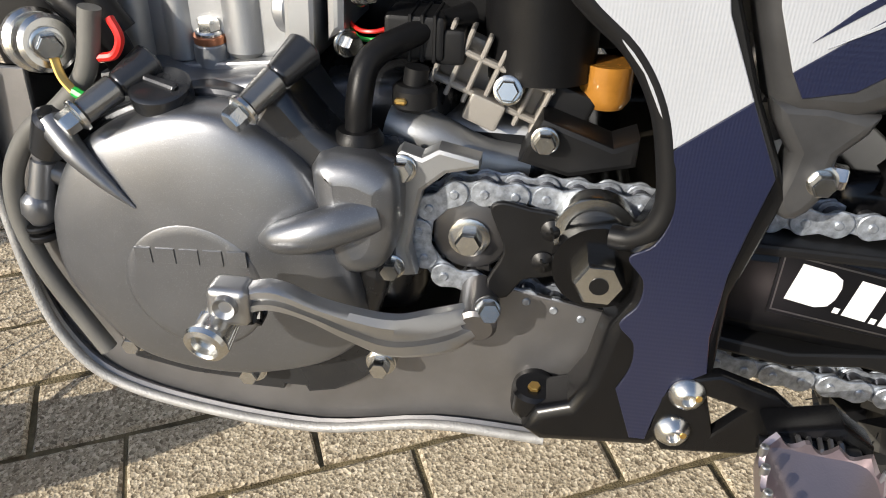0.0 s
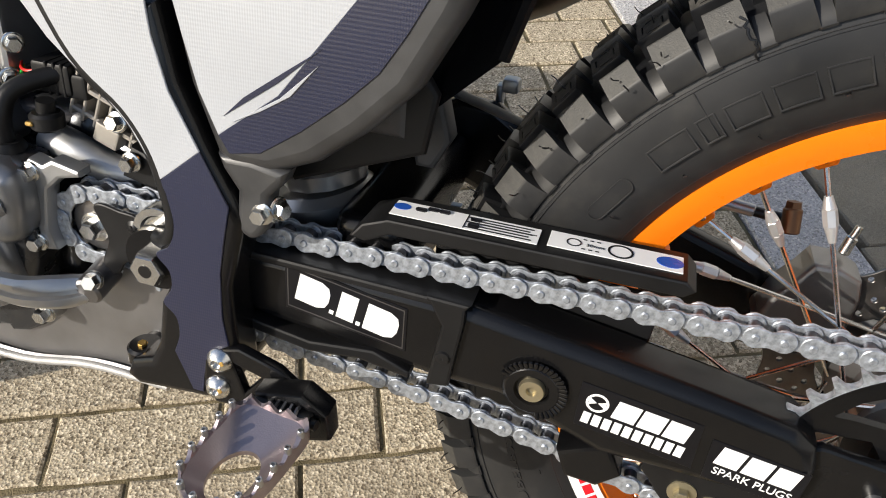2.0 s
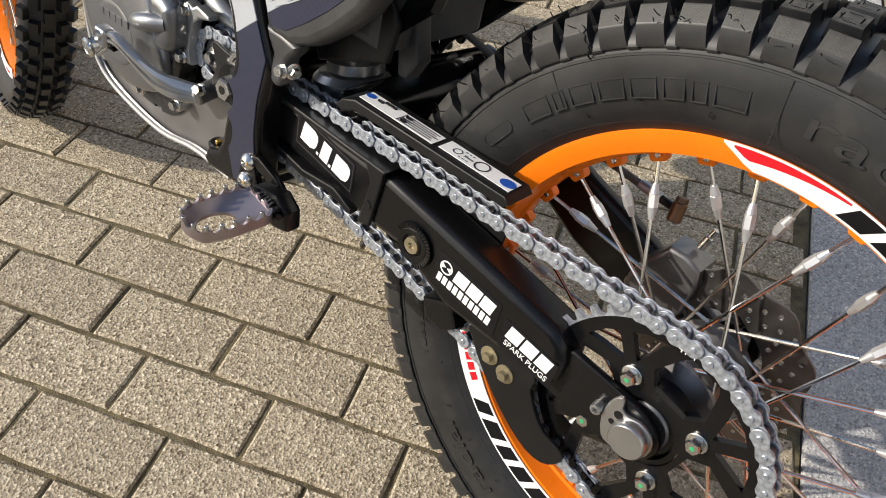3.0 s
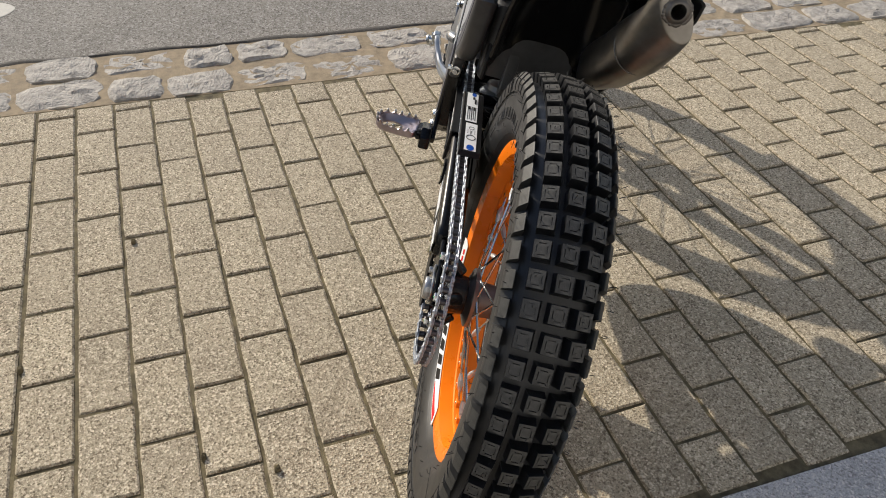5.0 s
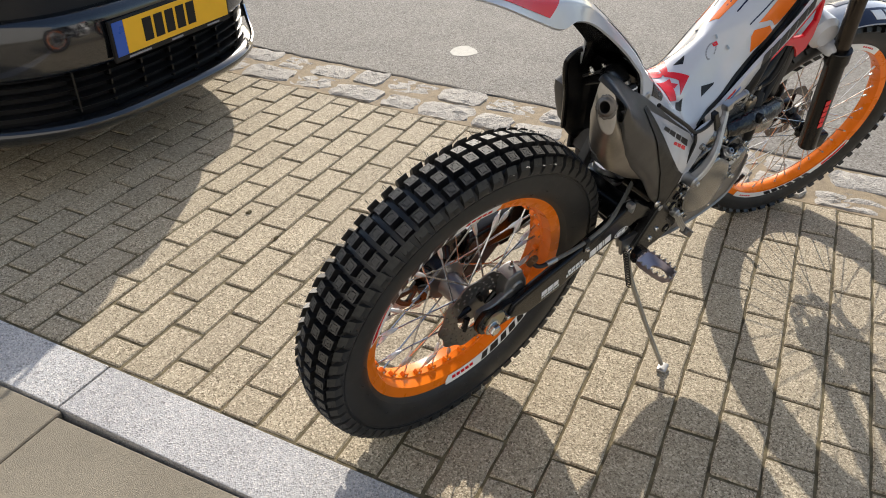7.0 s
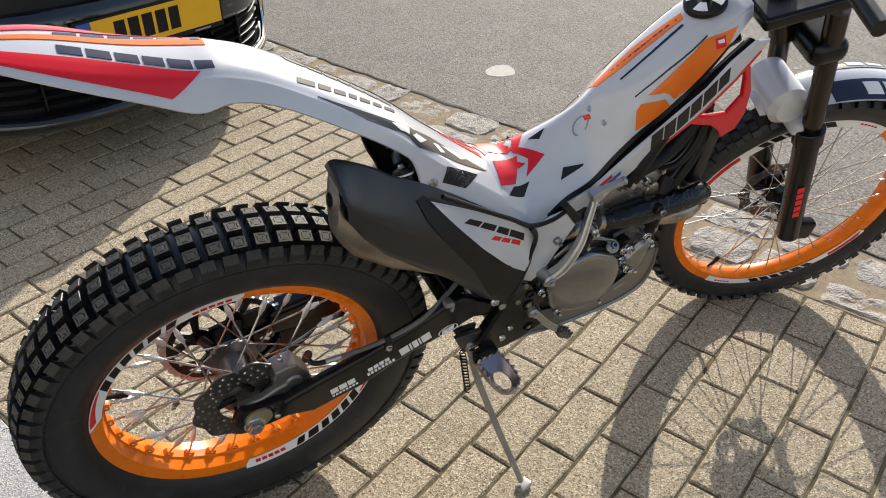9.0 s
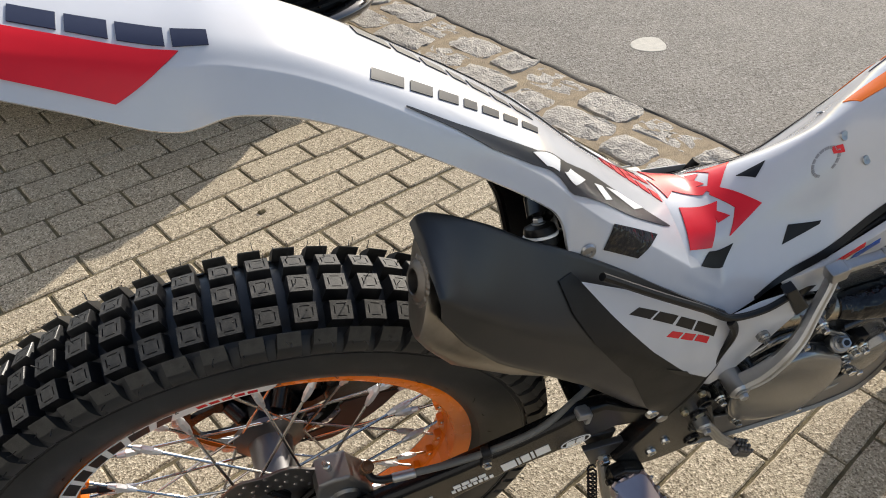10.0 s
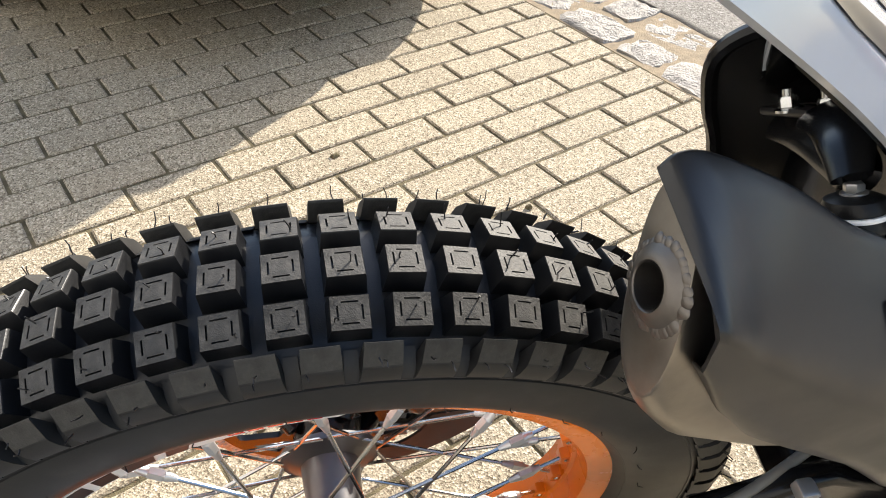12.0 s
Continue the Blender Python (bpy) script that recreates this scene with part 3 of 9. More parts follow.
def bent_words(text, r0, height, y, a0, a1, deep=0.0010):
    """Lettering bent round the wheel on its left side, from a0 to a1 degrees."""
    v, f = words(text, 1.0, 0.5)
    xs, ys, zs = zip(*v)
    out = []
    for x, q, z in v:
        a = radians(a0 + (a1 - a0) * (x - min(xs)) / (max(xs) - min(xs)))
        r = r0 + height * (q - min(ys)) / (max(ys) - min(ys))
        out.append((r * math.cos(a), y + (deep if z > 0 else -0.0006), r * math.sin(a)))
    return out, f


def shoulder_lug(half, section, flare=1.10):
    """A tread block at the tyre's edge: its section (across, outwards) drawn out along the tyre, wider at the foot."""
    n, low = len(section), min(r for _, r in section)
    high = max(r for _, r in section)
    ends = []
    for s in (-1, 1):
        ends.append([(s * half * (flare - (flare - 1) * (r - low) / (high - low)), y, r) for y, r in section])
    return loft(ends)


def make_rear_wheel():
    wheel = part("rear_wheel", ring([(0.2355, 0.0330), (0.2355, 0.0312), (0.2260, 0.0295), (0.2215, 0.022), (0.2185, 0.006), (0.2130, 0.0042),
                                     (0.2130, -0.0042), (0.2185, -0.006), (0.2215, -0.022), (0.2260, -0.0295), (0.2355, -0.0312), (0.2355, -0.0330),
                                     (0.2300, -0.0343), (0.2200, -0.0315), (0.2130, -0.0290), (0.2110, -0.018), (0.2095, -0.009), (0.2065, -0.007), (0.2065, 0.007), (0.2095, 0.009), (0.2110, 0.018), (0.2130, 0.0290), (0.2200, 0.0315), (0.2300, 0.0343)], 128),
                 ORANGE, bike, "orange anodised spoked rear wheel with trials tyre", pose(WX, 0, RC), 30)
    prof = []
    for y, r in ((0.0318, 0.2310), (0.0380, 0.2362), (0.0440, 0.2425), (0.0490, 0.2520), (0.0515, 0.2600), (0.0527, 0.2700), (0.0530, 0.2790), (0.0525, 0.2890), (0.0505, 0.2990), (0.0440, 0.3085), (0.0280, 0.3155), (0.0, 0.3195)):
        prof.append((r, y))
    prof = prof + [(r, -y) for r, y in prof[-2::-1]] + [(0.228, -0.028), (0.228, 0.028)]
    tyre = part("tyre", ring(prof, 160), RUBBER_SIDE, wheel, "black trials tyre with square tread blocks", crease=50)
    tyre.data.materials.append(RUBBER)         # darker, glossier rubber on the crown between the blocks
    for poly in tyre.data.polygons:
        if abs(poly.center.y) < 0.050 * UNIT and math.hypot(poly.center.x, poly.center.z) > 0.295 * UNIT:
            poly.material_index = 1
    for side in (1, -1):
        part("bead_line", ring([(0.2395, side * 0.0407), (0.2405, side * 0.0424), (0.2418, side * 0.0428), (0.2412, side * 0.0410)], 128), RUBBER_SIDE, wheel)
        part("bead_line", ring([(0.2896, side * 0.0518), (0.2902, side * 0.0532), (0.2916, side * 0.0530), (0.2920, side * 0.0514)], 160), RUBBER_SIDE, wheel)
    n = 65
    centre = mesh("tread_block", tread_block(0.0205, 0.0190, 0.0112, 1.12), RUBBER)
    edge = mesh("tread_block", tread_block(0.0205, 0.0185, 0.0112, 1.12), RUBBER)
    shoulder = mesh("tread_block", shoulder_lug(0.0098, [(0.0450, 0.3080), (0.0468, 0.3228), (0.0476, 0.3238), (0.0486, 0.3230), (0.0546, 0.3124), (0.0553, 0.3106), (0.0556, 0.3040), (0.0548, 0.2975), (0.0536, 0.2955), (0.0500, 0.2960)]), RUBBER_SIDE, 25)
    ramp = shoulder_lug(0.0036, [(0.0440, 0.3060), (0.0430, 0.3110), (0.0485, 0.3070), (0.0533, 0.3000), (0.0541, 0.2960), (0.0535, 0.2945), (0.0500, 0.2950)], 1.25)
    for me in (centre, edge):          # scuffed, dusty tops
        me.materials.append(RUBBER_WORN)
        for poly in me.polygons:
            if poly.center.z > 0.0095 * UNIT and poly.normal.z > 0.8:
                poly.material_index = 1
    shoulder.materials.append(RUBBER_LUG)
    for poly in shoulder.polygons:
        if poly.center.z > 0.3145 * UNIT and abs(poly.normal.x) < 0.5:
            poly.material_index = 1
    hairs, ramps = [], []
    rng = random.Random(3)
    for i in range(n):
        for row in (-2, -1, 0, 1, 2):
            a = radians(91.5) + 2 * math.pi * (i + {-2: 0.62, 2: 0.25}.get(row, 0.1)) / n
            y, r, tip = {0: (0.0, 0.3215, 0.0), 1: (0.0262, 0.3180, 16), 2: (0.0480, 0.3080, 55)}[abs(row)]
            y = (math.copysign(y, row) if row else 0.0) - (0.003 if abs(row) < 2 else 0.0)
            me = (centre, edge, shoulder)[abs(row)]
            turn = pose(0, 0, 0, 0, 90 - math.degrees(a), 0)
            m = turn @ pose(0, y, r) @ pose(0, 0, 0, -tip * (1 if row >= 0 else -1))
            if abs(row) == 2:
                at = turn @ pose(0, 0, 0, 0, 0, 0 if row > 0 else 180)
                part("tread_block", me, RUBBER, wheel, m=at)
                gap = pose(0, 0, 0, 0, 90 - math.degrees(a) - 180 / n, 0) @ pose(0, 0, 0, 0, 0, 0 if row > 0 else 180)
                ramps.append(moved(ramp, gap))
            else:
                part("tread_block", me, RUBBER, wheel, m=m @ pose(0, 0, rng.uniform(-0.0004, 0.0004), 0, 0, rng.uniform(-1.5, 1.5)))
            for _ in range(1 if abs(row) < 2 else 2):
                if rng.random() < 0.85:
                    h = rng.uniform(0.003, 0.010)
                    base = m @ Vector((rng.uniform(-0.008, 0.008), rng.uniform(-0.006, 0.006), 0.0105))
                    top = base + (m.to_3x3() @ Vector((rng.uniform(-0.3, 0.3), rng.uniform(-0.3, 0.3), 1.0))) * h
                    mid = (base + top) / 2 + Vector((rng.uniform(-1, 1), rng.uniform(-1, 1), rng.uniform(-1, 1))) * 0.001
                    hairs.append(tube([base, mid, top], 0.00045, 4, 2))
    # short spikes low on the sidewall, and the rough mould seam
    for side in (1, -1):
        for i in range(34):
            a = 2 * math.pi * (i + rng.uniform(-0.1, 0.1)) / 34
            r = 0.2495 if i % 3 else 0.2575
            base = Vector((r * math.cos(a), side * (0.0478 if i % 3 else 0.0508), r * math.sin(a)))
            hairs.append(tube([base, base + Vector((rng.uniform(-0.002, 0.002), side * 0.003, rng.uniform(-0.001, 0.003))), base + Vector((rng.uniform(-0.004, 0.004), side * 0.0045, rng.uniform(0.0, 0.005)))], 0.0004, 4, 2))
    tagged(part("vent_spike", cat(*hairs), RUBBER, wheel, "thin rubber moulding spikes on the tread"), kind="stuff")
    tagged(part("tread_ramp", cat(*ramps), RUBBER_SIDE, wheel, "rubber ramps between the shoulder blocks", crease=25), kind="stuff")
    for a in (55.7, 175.7, 295.7):
        seam = []
        for k in range(15):
            r = 0.2905 + 0.026 * k / 14
            y = float(np.interp(r, [0.2905, 0.294, 0.306, 0.3165], [0.0525, 0.0552, 0.0563, 0.0550]))
            b = radians(a + rng.uniform(-0.35, 0.35))
            seam.append((r * math.cos(b), y, r * math.sin(b)))
        part("mould_seam", tube(seam, 0.0007, 5, 1), RUBBER, wheel, "rough mould seam across the shoulder")
    for a in (48.5, 84.5, 121, 204, 264):
        part("mould_line", arc_band(0.2600 if a < 80 else 0.2450, 0.2895, 0.0528, a - 0.08, a + 0.08, 0.0006, 1), RUBBER_SIDE, wheel)
    # moulded sidewall marks: framed plain blocks, and the words that can be read
    for a0, a1 in ((40.3, 80.0), (-112, -72)):
        widths = [1.25, 0.55, 1.0, 1.05, 1.0, 0.8, 0.55, 1.15]
        total, a = sum(widths) + 0.22 * 7, a0
        for w in widths:
            d = (a1 - a0) * w / total
            part("sidewall_mark", framed_block(0.2593, 0.2748, 0.0524, a, a + d), RUBBER_SIDE, wheel, "raised ribbed block on the sidewall")
            a += d + (a1 - a0) * 0.22 / total
    part("sidewall_word", bent_words("radial", 0.2590, 0.0205, 0.0523, 88.5, 113.5), RUBBER_SIDE, wheel, "raised words on the sidewall")
    part("sidewall_word", bent_words("radial", 0.2590, 0.0205, 0.0523, -66, -47), RUBBER_SIDE, wheel)
    part("sidewall_word", bent_words("TUBELESS", 0.2640, 0.0060, 0.0522, -30, -14, 0.0007), RUBBER_SIDE, wheel)
    oval = [(0.2665 + 0.0055 * math.cos(k * 0.3), 0.0055 * math.sin(k * 0.3) + (0.0115 if math.sin(k * 0.3) > 0 else -0.0115)) for k in range(21)]
    loops = [[((r) * math.cos(radians(33) + u / 0.2665), r * math.sin(radians(33) + u / 0.2665)) for r, u in pts] for pts in (oval, [(0.2665 + (r - 0.2665) * 0.86, u * 0.965) for r, u in oval])]
    part("sidewall_mark", plate(loops, 0.0524, 0.0531, 0.0001, 1), RUBBER_SIDE, wheel, "raised oval outline on the sidewall")
    # rib lugs, spokes and their turnbuckles
    tab = mesh("spoke_lug", cat(plate([[(-0.0105, 0.008), (-0.0072, -0.0045), (-0.0055, -0.0062), (0.0055, -0.0062), (0.0072, -0.0045), (0.0105, 0.008)]], -0.0052, 0.0052, 0.0015, 2)), ORANGE)
    eye = mesh("spoke_head", rod((0, -0.0062, 0), (0, 0.0062, 0), 0.0027, n=10, bevel=0.0008), ZINC)
    for i in range(32):
        m = pose(0, 0, 0, 0, 90 - 360 * (i + 0.27) / 32, 0) @ pose(0, 0, 0.2050)
        part("spoke_lug", tab, ORANGE, wheel, m=m)
        part("spoke_head", eye, ZINC, wheel, m=m @ pose(0, 0, -0.0005))
        a = 2 * math.pi * (i + 0.27) / 32
        side = 1 if i % 2 else -1
        swing = radians(62) * (1 if (i // 2) % 2 else -1)
        p0 = Vector((0.2030 * math.cos(a), side * 0.001, 0.2030 * math.sin(a)))
        b = a + swing
        p1 = Vector((0.038 * math.cos(b), side * 0.036, 0.038 * math.sin(b)))
        d = (p1 - p0).normalized()
        part("spoke", rod(p0, p1, 0.0017, n=8), SPOKE, wheel)
        k = p0 + d * 0.036
        nip = cat(rod(k - d * 0.013, k - d * 0.005, 0.0026, 0.0042, 10), rod(k - d * 0.005, k + d * 0.007, 0.0046, n=6, bevel=0.0006), rod(k + d * 0.007, k + d * 0.017, 0.0042, 0.0024, 10))
        part("spoke_nipple", nip, NIPPLE, wheel)
    part("hub", cat(moved(lathe([(0.021, -0.05), (0.024, -0.048), (0.043, -0.040), (0.043, -0.034), (0.026, -0.028), (0.024, 0.0), (0.026, 0.028), (0.043, 0.034), (0.043, 0.040), (0.03, 0.048), (0.021, 0.05)], 40), pose(0, 0, 0, 90))), ALLOY_DARK, wheel, "dark grey alloy wheel hub")
    # rear sprocket on the left: a toothed ring on three arms from each of four bolts
    teeth, nt = [], 41
    for i in range(nt):
        for off, r in ((-0.36, 0.0992), (-0.2, 0.1010), (-0.09, 0.1075), (0.09, 0.1075), (0.2, 0.1010), (0.36, 0.0992)):
            a = 2 * math.pi * (i + off) / nt
            teeth.append((r * math.cos(a), r * math.sin(a)))
    circle = lambda r, n: [(r * math.cos(2 * math.pi * i / n), r * math.sin(2 * math.pi * i / n)) for i in range(n)]
    polar = lambda r, deg: (r * math.cos(radians(deg)), r * math.sin(radians(deg)))
    holes = [circle(0.0345, 32)]
    for i in range(4):
        b = 59.5 + 90 * i
        for s in (-1, 1):
            holes.append([polar(r, b + s * k) for r, k in ((0.0610, 5.0), (0.0868, 3.6), (0.0880, 12.0), (0.0872, 24.0), (0.0790, 19.0))][::s])
        holes.append([polar(r, b + 45 + k) for r, k in ((0.0425, -21.0), (0.0600, -26.0), (0.0840, -11.5), (0.0880, -8.5), (0.0880, 8.5), (0.0840, 11.5), (0.0600, 26.0), (0.0425, 21.0))])
    part("sprocket", plate([circle(0.0984, 123)] + holes, 0.0790, 0.0850, 0.0, 1), BLACK_METAL, wheel, "black sprocket with bright worn teeth")
    part("tooth_ring", plate([teeth, circle(0.0978, 123)], 0.0793, 0.0847, 0.0, 1), CHAIN, wheel, "worn bright sprocket teeth")
    part("sprocket_carrier", cat(moved(lathe([(0.026, 0.04), (0.030, 0.060), (0.034, 0.0780), (0.0340, 0.0840), (0.0290, 0.0845), (0.0275, 0.0800), (0.0, 0.0800)], 36), pose(0, 0, 0, -90)),
                                 *[rod((*polar(0.030, 59.5 + 90 * i)[:1], 0.058, polar(0.030, 59.5 + 90 * i)[1]), (polar(0.0485, 59.5 + 90 * i)[0], 0.0785, polar(0.0485, 59.5 + 90 * i)[1]), 0.0095, n=16, bevel=0.002) for i in range(4)]), BLACK_METAL, wheel)
    part("bearing_seal", moved(lathe([(0.0145, 0.0800), (0.0150, 0.0822), (0.0215, 0.0828), (0.0235, 0.0812), (0.0235, 0.0800)], 36), pose(0, 0, 0, -90)), ALLOY_DARK, wheel)
    for i in range(4):
        a = radians(59.5 + 90 * i)
        at = (0.0485 * math.cos(a), 0.0850, 0.0485 * math.sin(a))
        part("sprocket_bolt", hexbolt(at, (0, 1, 0), 0.0066, 0.0075), ZINC, wheel, "zinc bolt with green paint mark")
        part("paint_dot", moved(lathe([(0.0021, 0.0), (0.0018, 0.0004), (0.0, 0.0004)], 12), Matrix.Translation((at[0], 0.0947, at[2])) @ pose(0, 0, 0, -90)), PAINT_GREEN, wheel)
    part("sprocket_mark", moved(words("41-T", 0.0085, 0.0002), on_left(-0.004, 0.0853, 0.0905, 2)), PRINT_WHITE, wheel)
    rim_pts, dh = [], []
    for i in range(80):
        a = 2 * math.pi * i / 80
        r = 0.088 + 0.0035 * math.sin(10 * a)
        rim_pts.append((r * math.cos(a), r * math.sin(a)))
    dh.append([(0.047 * math.cos(2 * math.pi * i / 40), 0.047 * math.sin(2 * math.pi * i / 40)) for i in range(40)])
    for r, c, o in ((0.0550, 22, 0.3), (0.0635, 22, 0.0), (0.0725, 22, 0.5), (0.0808, 22, 0.0)):
        for i in range(c):
            a = 2 * math.pi * (i + o) / c
            dh.append([(r * math.cos(a) + 0.0024 * math.cos(2 * math.pi * k / 7), r * math.sin(a) + 0.0024 * math.sin(2 * math.pi * k / 7)) for k in range(7)])
    part("brake_disc", plate([rim_pts] + dh, -0.0545, -0.0515, 0.0004, 1), DISC, wheel, "perforated wavy steel brake disc")
    spider = []
    for i in range(5):
        a = 2 * math.pi * i / 5
        spider.append(rod((0.024 * math.cos(a), -0.052, 0.024 * math.sin(a)), (0.050 * math.cos(a + 0.5), -0.052, 0.050 * math.sin(a + 0.5)), 0.006, n=8))
    part("disc_carrier", cat(*spider), BLACK_METAL, wheel)
    # rim decals: white bands with dark blocks and a red wedge, twice round each side
    for side, start, d in ((1, 77, 1), (1, 254, 1), (-1, 173, -1), (-1, -7, -1)):
        y = side * 0.0367
        cone = lambda shape: ([(x, v - side * 0.30 * (0.2335 - math.hypot(x, z)), z) for x, v, z in shape[0]], shape[1])
        band = part("rim_decal", cone_strip([(start + d * (-0.5 + 2 * k), 0.2150 + (0.0165 if k == 0 else 0.010 if k in (1, 44) else 0.004 if k == 2 else 0), 0.2333) for k in range(45)], y, 0.0008), PRINT_WHITE, wheel, "white sponsor band with plain dark blocks")
        part("red_wedge", cone_strip([(start + d * (1.5 + k), min(0.2215 + 0.0004 * k, 0.2303), 0.2315) if k > 2 else (start + d * (1.5 + k), 0.2300 - 0.0028 * k, 0.2315) for k in range(22)], y + side * 0.0008, 0.0006), RED, band)
        for shape in arc_list(0.2170, 0.2315, y + side * 0.0008, start + d * 24, start + d * 63.5, [0.72, 0.66, 0.68, 0.6, 0.8, 0.55], 0.0005, lean=2.5 * d):
            part("sponsor_block", cone(shape), PRINT_BLACK, band)
        for shape in arc_list(0.2195, 0.2265, y + side * 0.0008, start + d * 68.5, start + d * 83, [1, 1, 1, 1, 1], 0.0005):
            part("maker_block", cone(shape), RED, band)
    valve = rod((0.182 * math.cos(2.9), 0, 0.182 * math.sin(2.9)), (0.208 * math.cos(2.9), 0, 0.208 * math.sin(2.9)), 0.004, n=10, bevel=0.001)
    part("valve", cat(valve, rod((0.172 * math.cos(2.9), 0, 0.172 * math.sin(2.9)), (0.190 * math.cos(2.9), 0, 0.190 * math.sin(2.9)), 0.0055, n=12, bevel=0.001)), BLACK_PLASTIC, wheel)
    return wheel


rear_wheel = make_rear_wheel()


def make_front_wheel(m):
    wheel = part("front_wheel", ring([(0.2620, 0.0205), (0.2615, 0.0185), (0.2520, 0.0175), (0.2450, 0.009), (0.2440, 0.0), (0.2450, -0.009), (0.2520, -0.0175), (0.2615, -0.0185), (0.2620, -0.0205),
                                      (0.2550, -0.0218), (0.2420, -0.0185), (0.2380, -0.008), (0.2370, 0.0), (0.2380, 0.008), (0.2420, 0.0185), (0.2550, 0.0218)], 128),
                 ORANGE, bike, "orange spoked front wheel turned to one side", m, 30)
    prof = [(r, y) for y, r in ((0.019, 0.258), (0.028, 0.268), (0.034, 0.283), (0.0335, 0.298), (0.027, 0.309), (0.015, 0.3155), (0.0, 0.3175))]
    prof = prof + [(r, -y) for r, y in prof[-2::-1]] + [(0.256, -0.016), (0.256, 0.016)]
    part("tyre", ring(prof, 128), RUBBER_SIDE, wheel, "narrow black trials tyre", crease=50)
    block = mesh("tread_block", tread_block(0.017, 0.013, 0.009, 1.1, False), RUBBER)
    for i in range(56):
        for row in (-2, -1, 0, 1, 2):
            a = 360 * (i + (0.5 if row % 2 else 0)) / 56
            y, r, tip = {0: (0, 0.3172, 0), 1: (0.0165, 0.3145, 25), 2: (0.0285, 0.3065, 55)}[abs(row)]
            y, tip = (math.copysign(y, row), math.copysign(tip, row)) if row else (0, 0)
            part("tread_block", block, RUBBER, wheel, m=pose(0, 0, 0, 0, a) @ pose(0, y, r) @ pose(0, 0, 0, -tip))
    for i in range(36):
        a = 2 * math.pi * (i + 0.5) / 36
        side = 1 if i % 2 else -1
        b = a + radians(58) * (1 if (i // 2) % 2 else -1)
        p0 = Vector((0.240 * math.cos(a), side * 0.004, 0.240 * math.sin(a)))
        p1 = Vector((0.024 * math.cos(b), side * 0.03, 0.024 * math.sin(b)))
        d = (p1 - p0).normalized()
        part("spoke", rod(p0, p1, 0.0014, n=7), SPOKE, wheel)
        part("spoke_nipple", rod(p0 - d * 0.002, p0 + d * 0.013, 0.003, 0.0024, 8), NIPPLE, wheel)
    part("hub", moved(lathe([(0.016, -0.045), (0.028, -0.034), (0.028, -0.028), (0.017, -0.02), (0.017, 0.02), (0.028, 0.028), (0.028, 0.034), (0.016, 0.045)], 32), pose(0, 0, 0, 90)), BLACK_METAL, wheel)
    rim_pts = [((0.083 + 0.004 * math.sin(10 * 2 * math.pi * i / 80)) * math.cos(2 * math.pi * i / 80), (0.083 + 0.004 * math.sin(10 * 2 * math.pi * i / 80)) * math.sin(2 * math.pi * i / 80)) for i in range(80)]
    dh = [[(0.058 * math.cos(2 * math.pi * i / 40), 0.058 * math.sin(2 * math.pi * i / 40)) for i in range(40)]]
    for r, o in ((0.065, 0.0), (0.075, 0.5)):
        for i in range(20):
            a = 2 * math.pi * (i + o) / 20
            dh.append([(r * math.cos(a) + 0.003 * math.cos(k), r * math.sin(a) + 0.003 * math.sin(k)) for k in range(6)])
    part("brake_disc", plate([rim_pts] + dh, 0.046, 0.049, 0.0004, 1), DISC, wheel, "perforated steel brake disc")
    part("disc_carrier", cat(*[rod((0.016 * math.cos(a), 0.0475, 0.016 * math.sin(a)), (0.06 * math.cos(a + 0.4), 0.0475, 0.06 * math.sin(a + 0.4)), 0.005, n=8) for a in np.linspace(0, 2 * math.pi, 6)[:5]]), BLACK_METAL, wheel)
    for side in (1, -1):
        y = side * 0.0222
        for a0 in (-115, 65):
            part("rim_decal", arc_band(0.2440, 0.2612, y, a0, a0 + 96), PRINT_WHITE, wheel, "white sponsor band with plain dark blocks")
            part("rim_decal_mark", arc_blocks(0.2455, 0.2600, y + side * 0.0008, a0 + 30, a0 + 65, [1.1, 1, 1, 1, 1.1, 0.9], 0.0005, lean=2.5), PRINT_BLACK, wheel)
            part("rim_decal_mark", arc_blocks(0.2520, 0.2560, y + side * 0.0008, a0 + 6, a0 + 16, [0.8] * 5, 0.0005), RED, wheel)
            part("rim_decal_mark", arc_band(0.2490, 0.2590, y + side * 0.0008, a0 + 74, a0 + 92, 0.0005, taper=-5), RED, wheel)
    part("valve", cat(rod((-0.1, 0, -0.2142), (-0.088, 0, -0.189), 0.004, n=10), rod((-0.09, 0, -0.193), (-0.084, 0, -0.18), 0.006, n=10, bevel=0.001)), BLACK_PLASTIC, wheel)
    return wheel


FRONT = pose(1.25, -0.008, 0.318, 0, 0, -17) @ pose(0, 0, 0, 4)
front_wheel = make_front_wheel(FRONT)

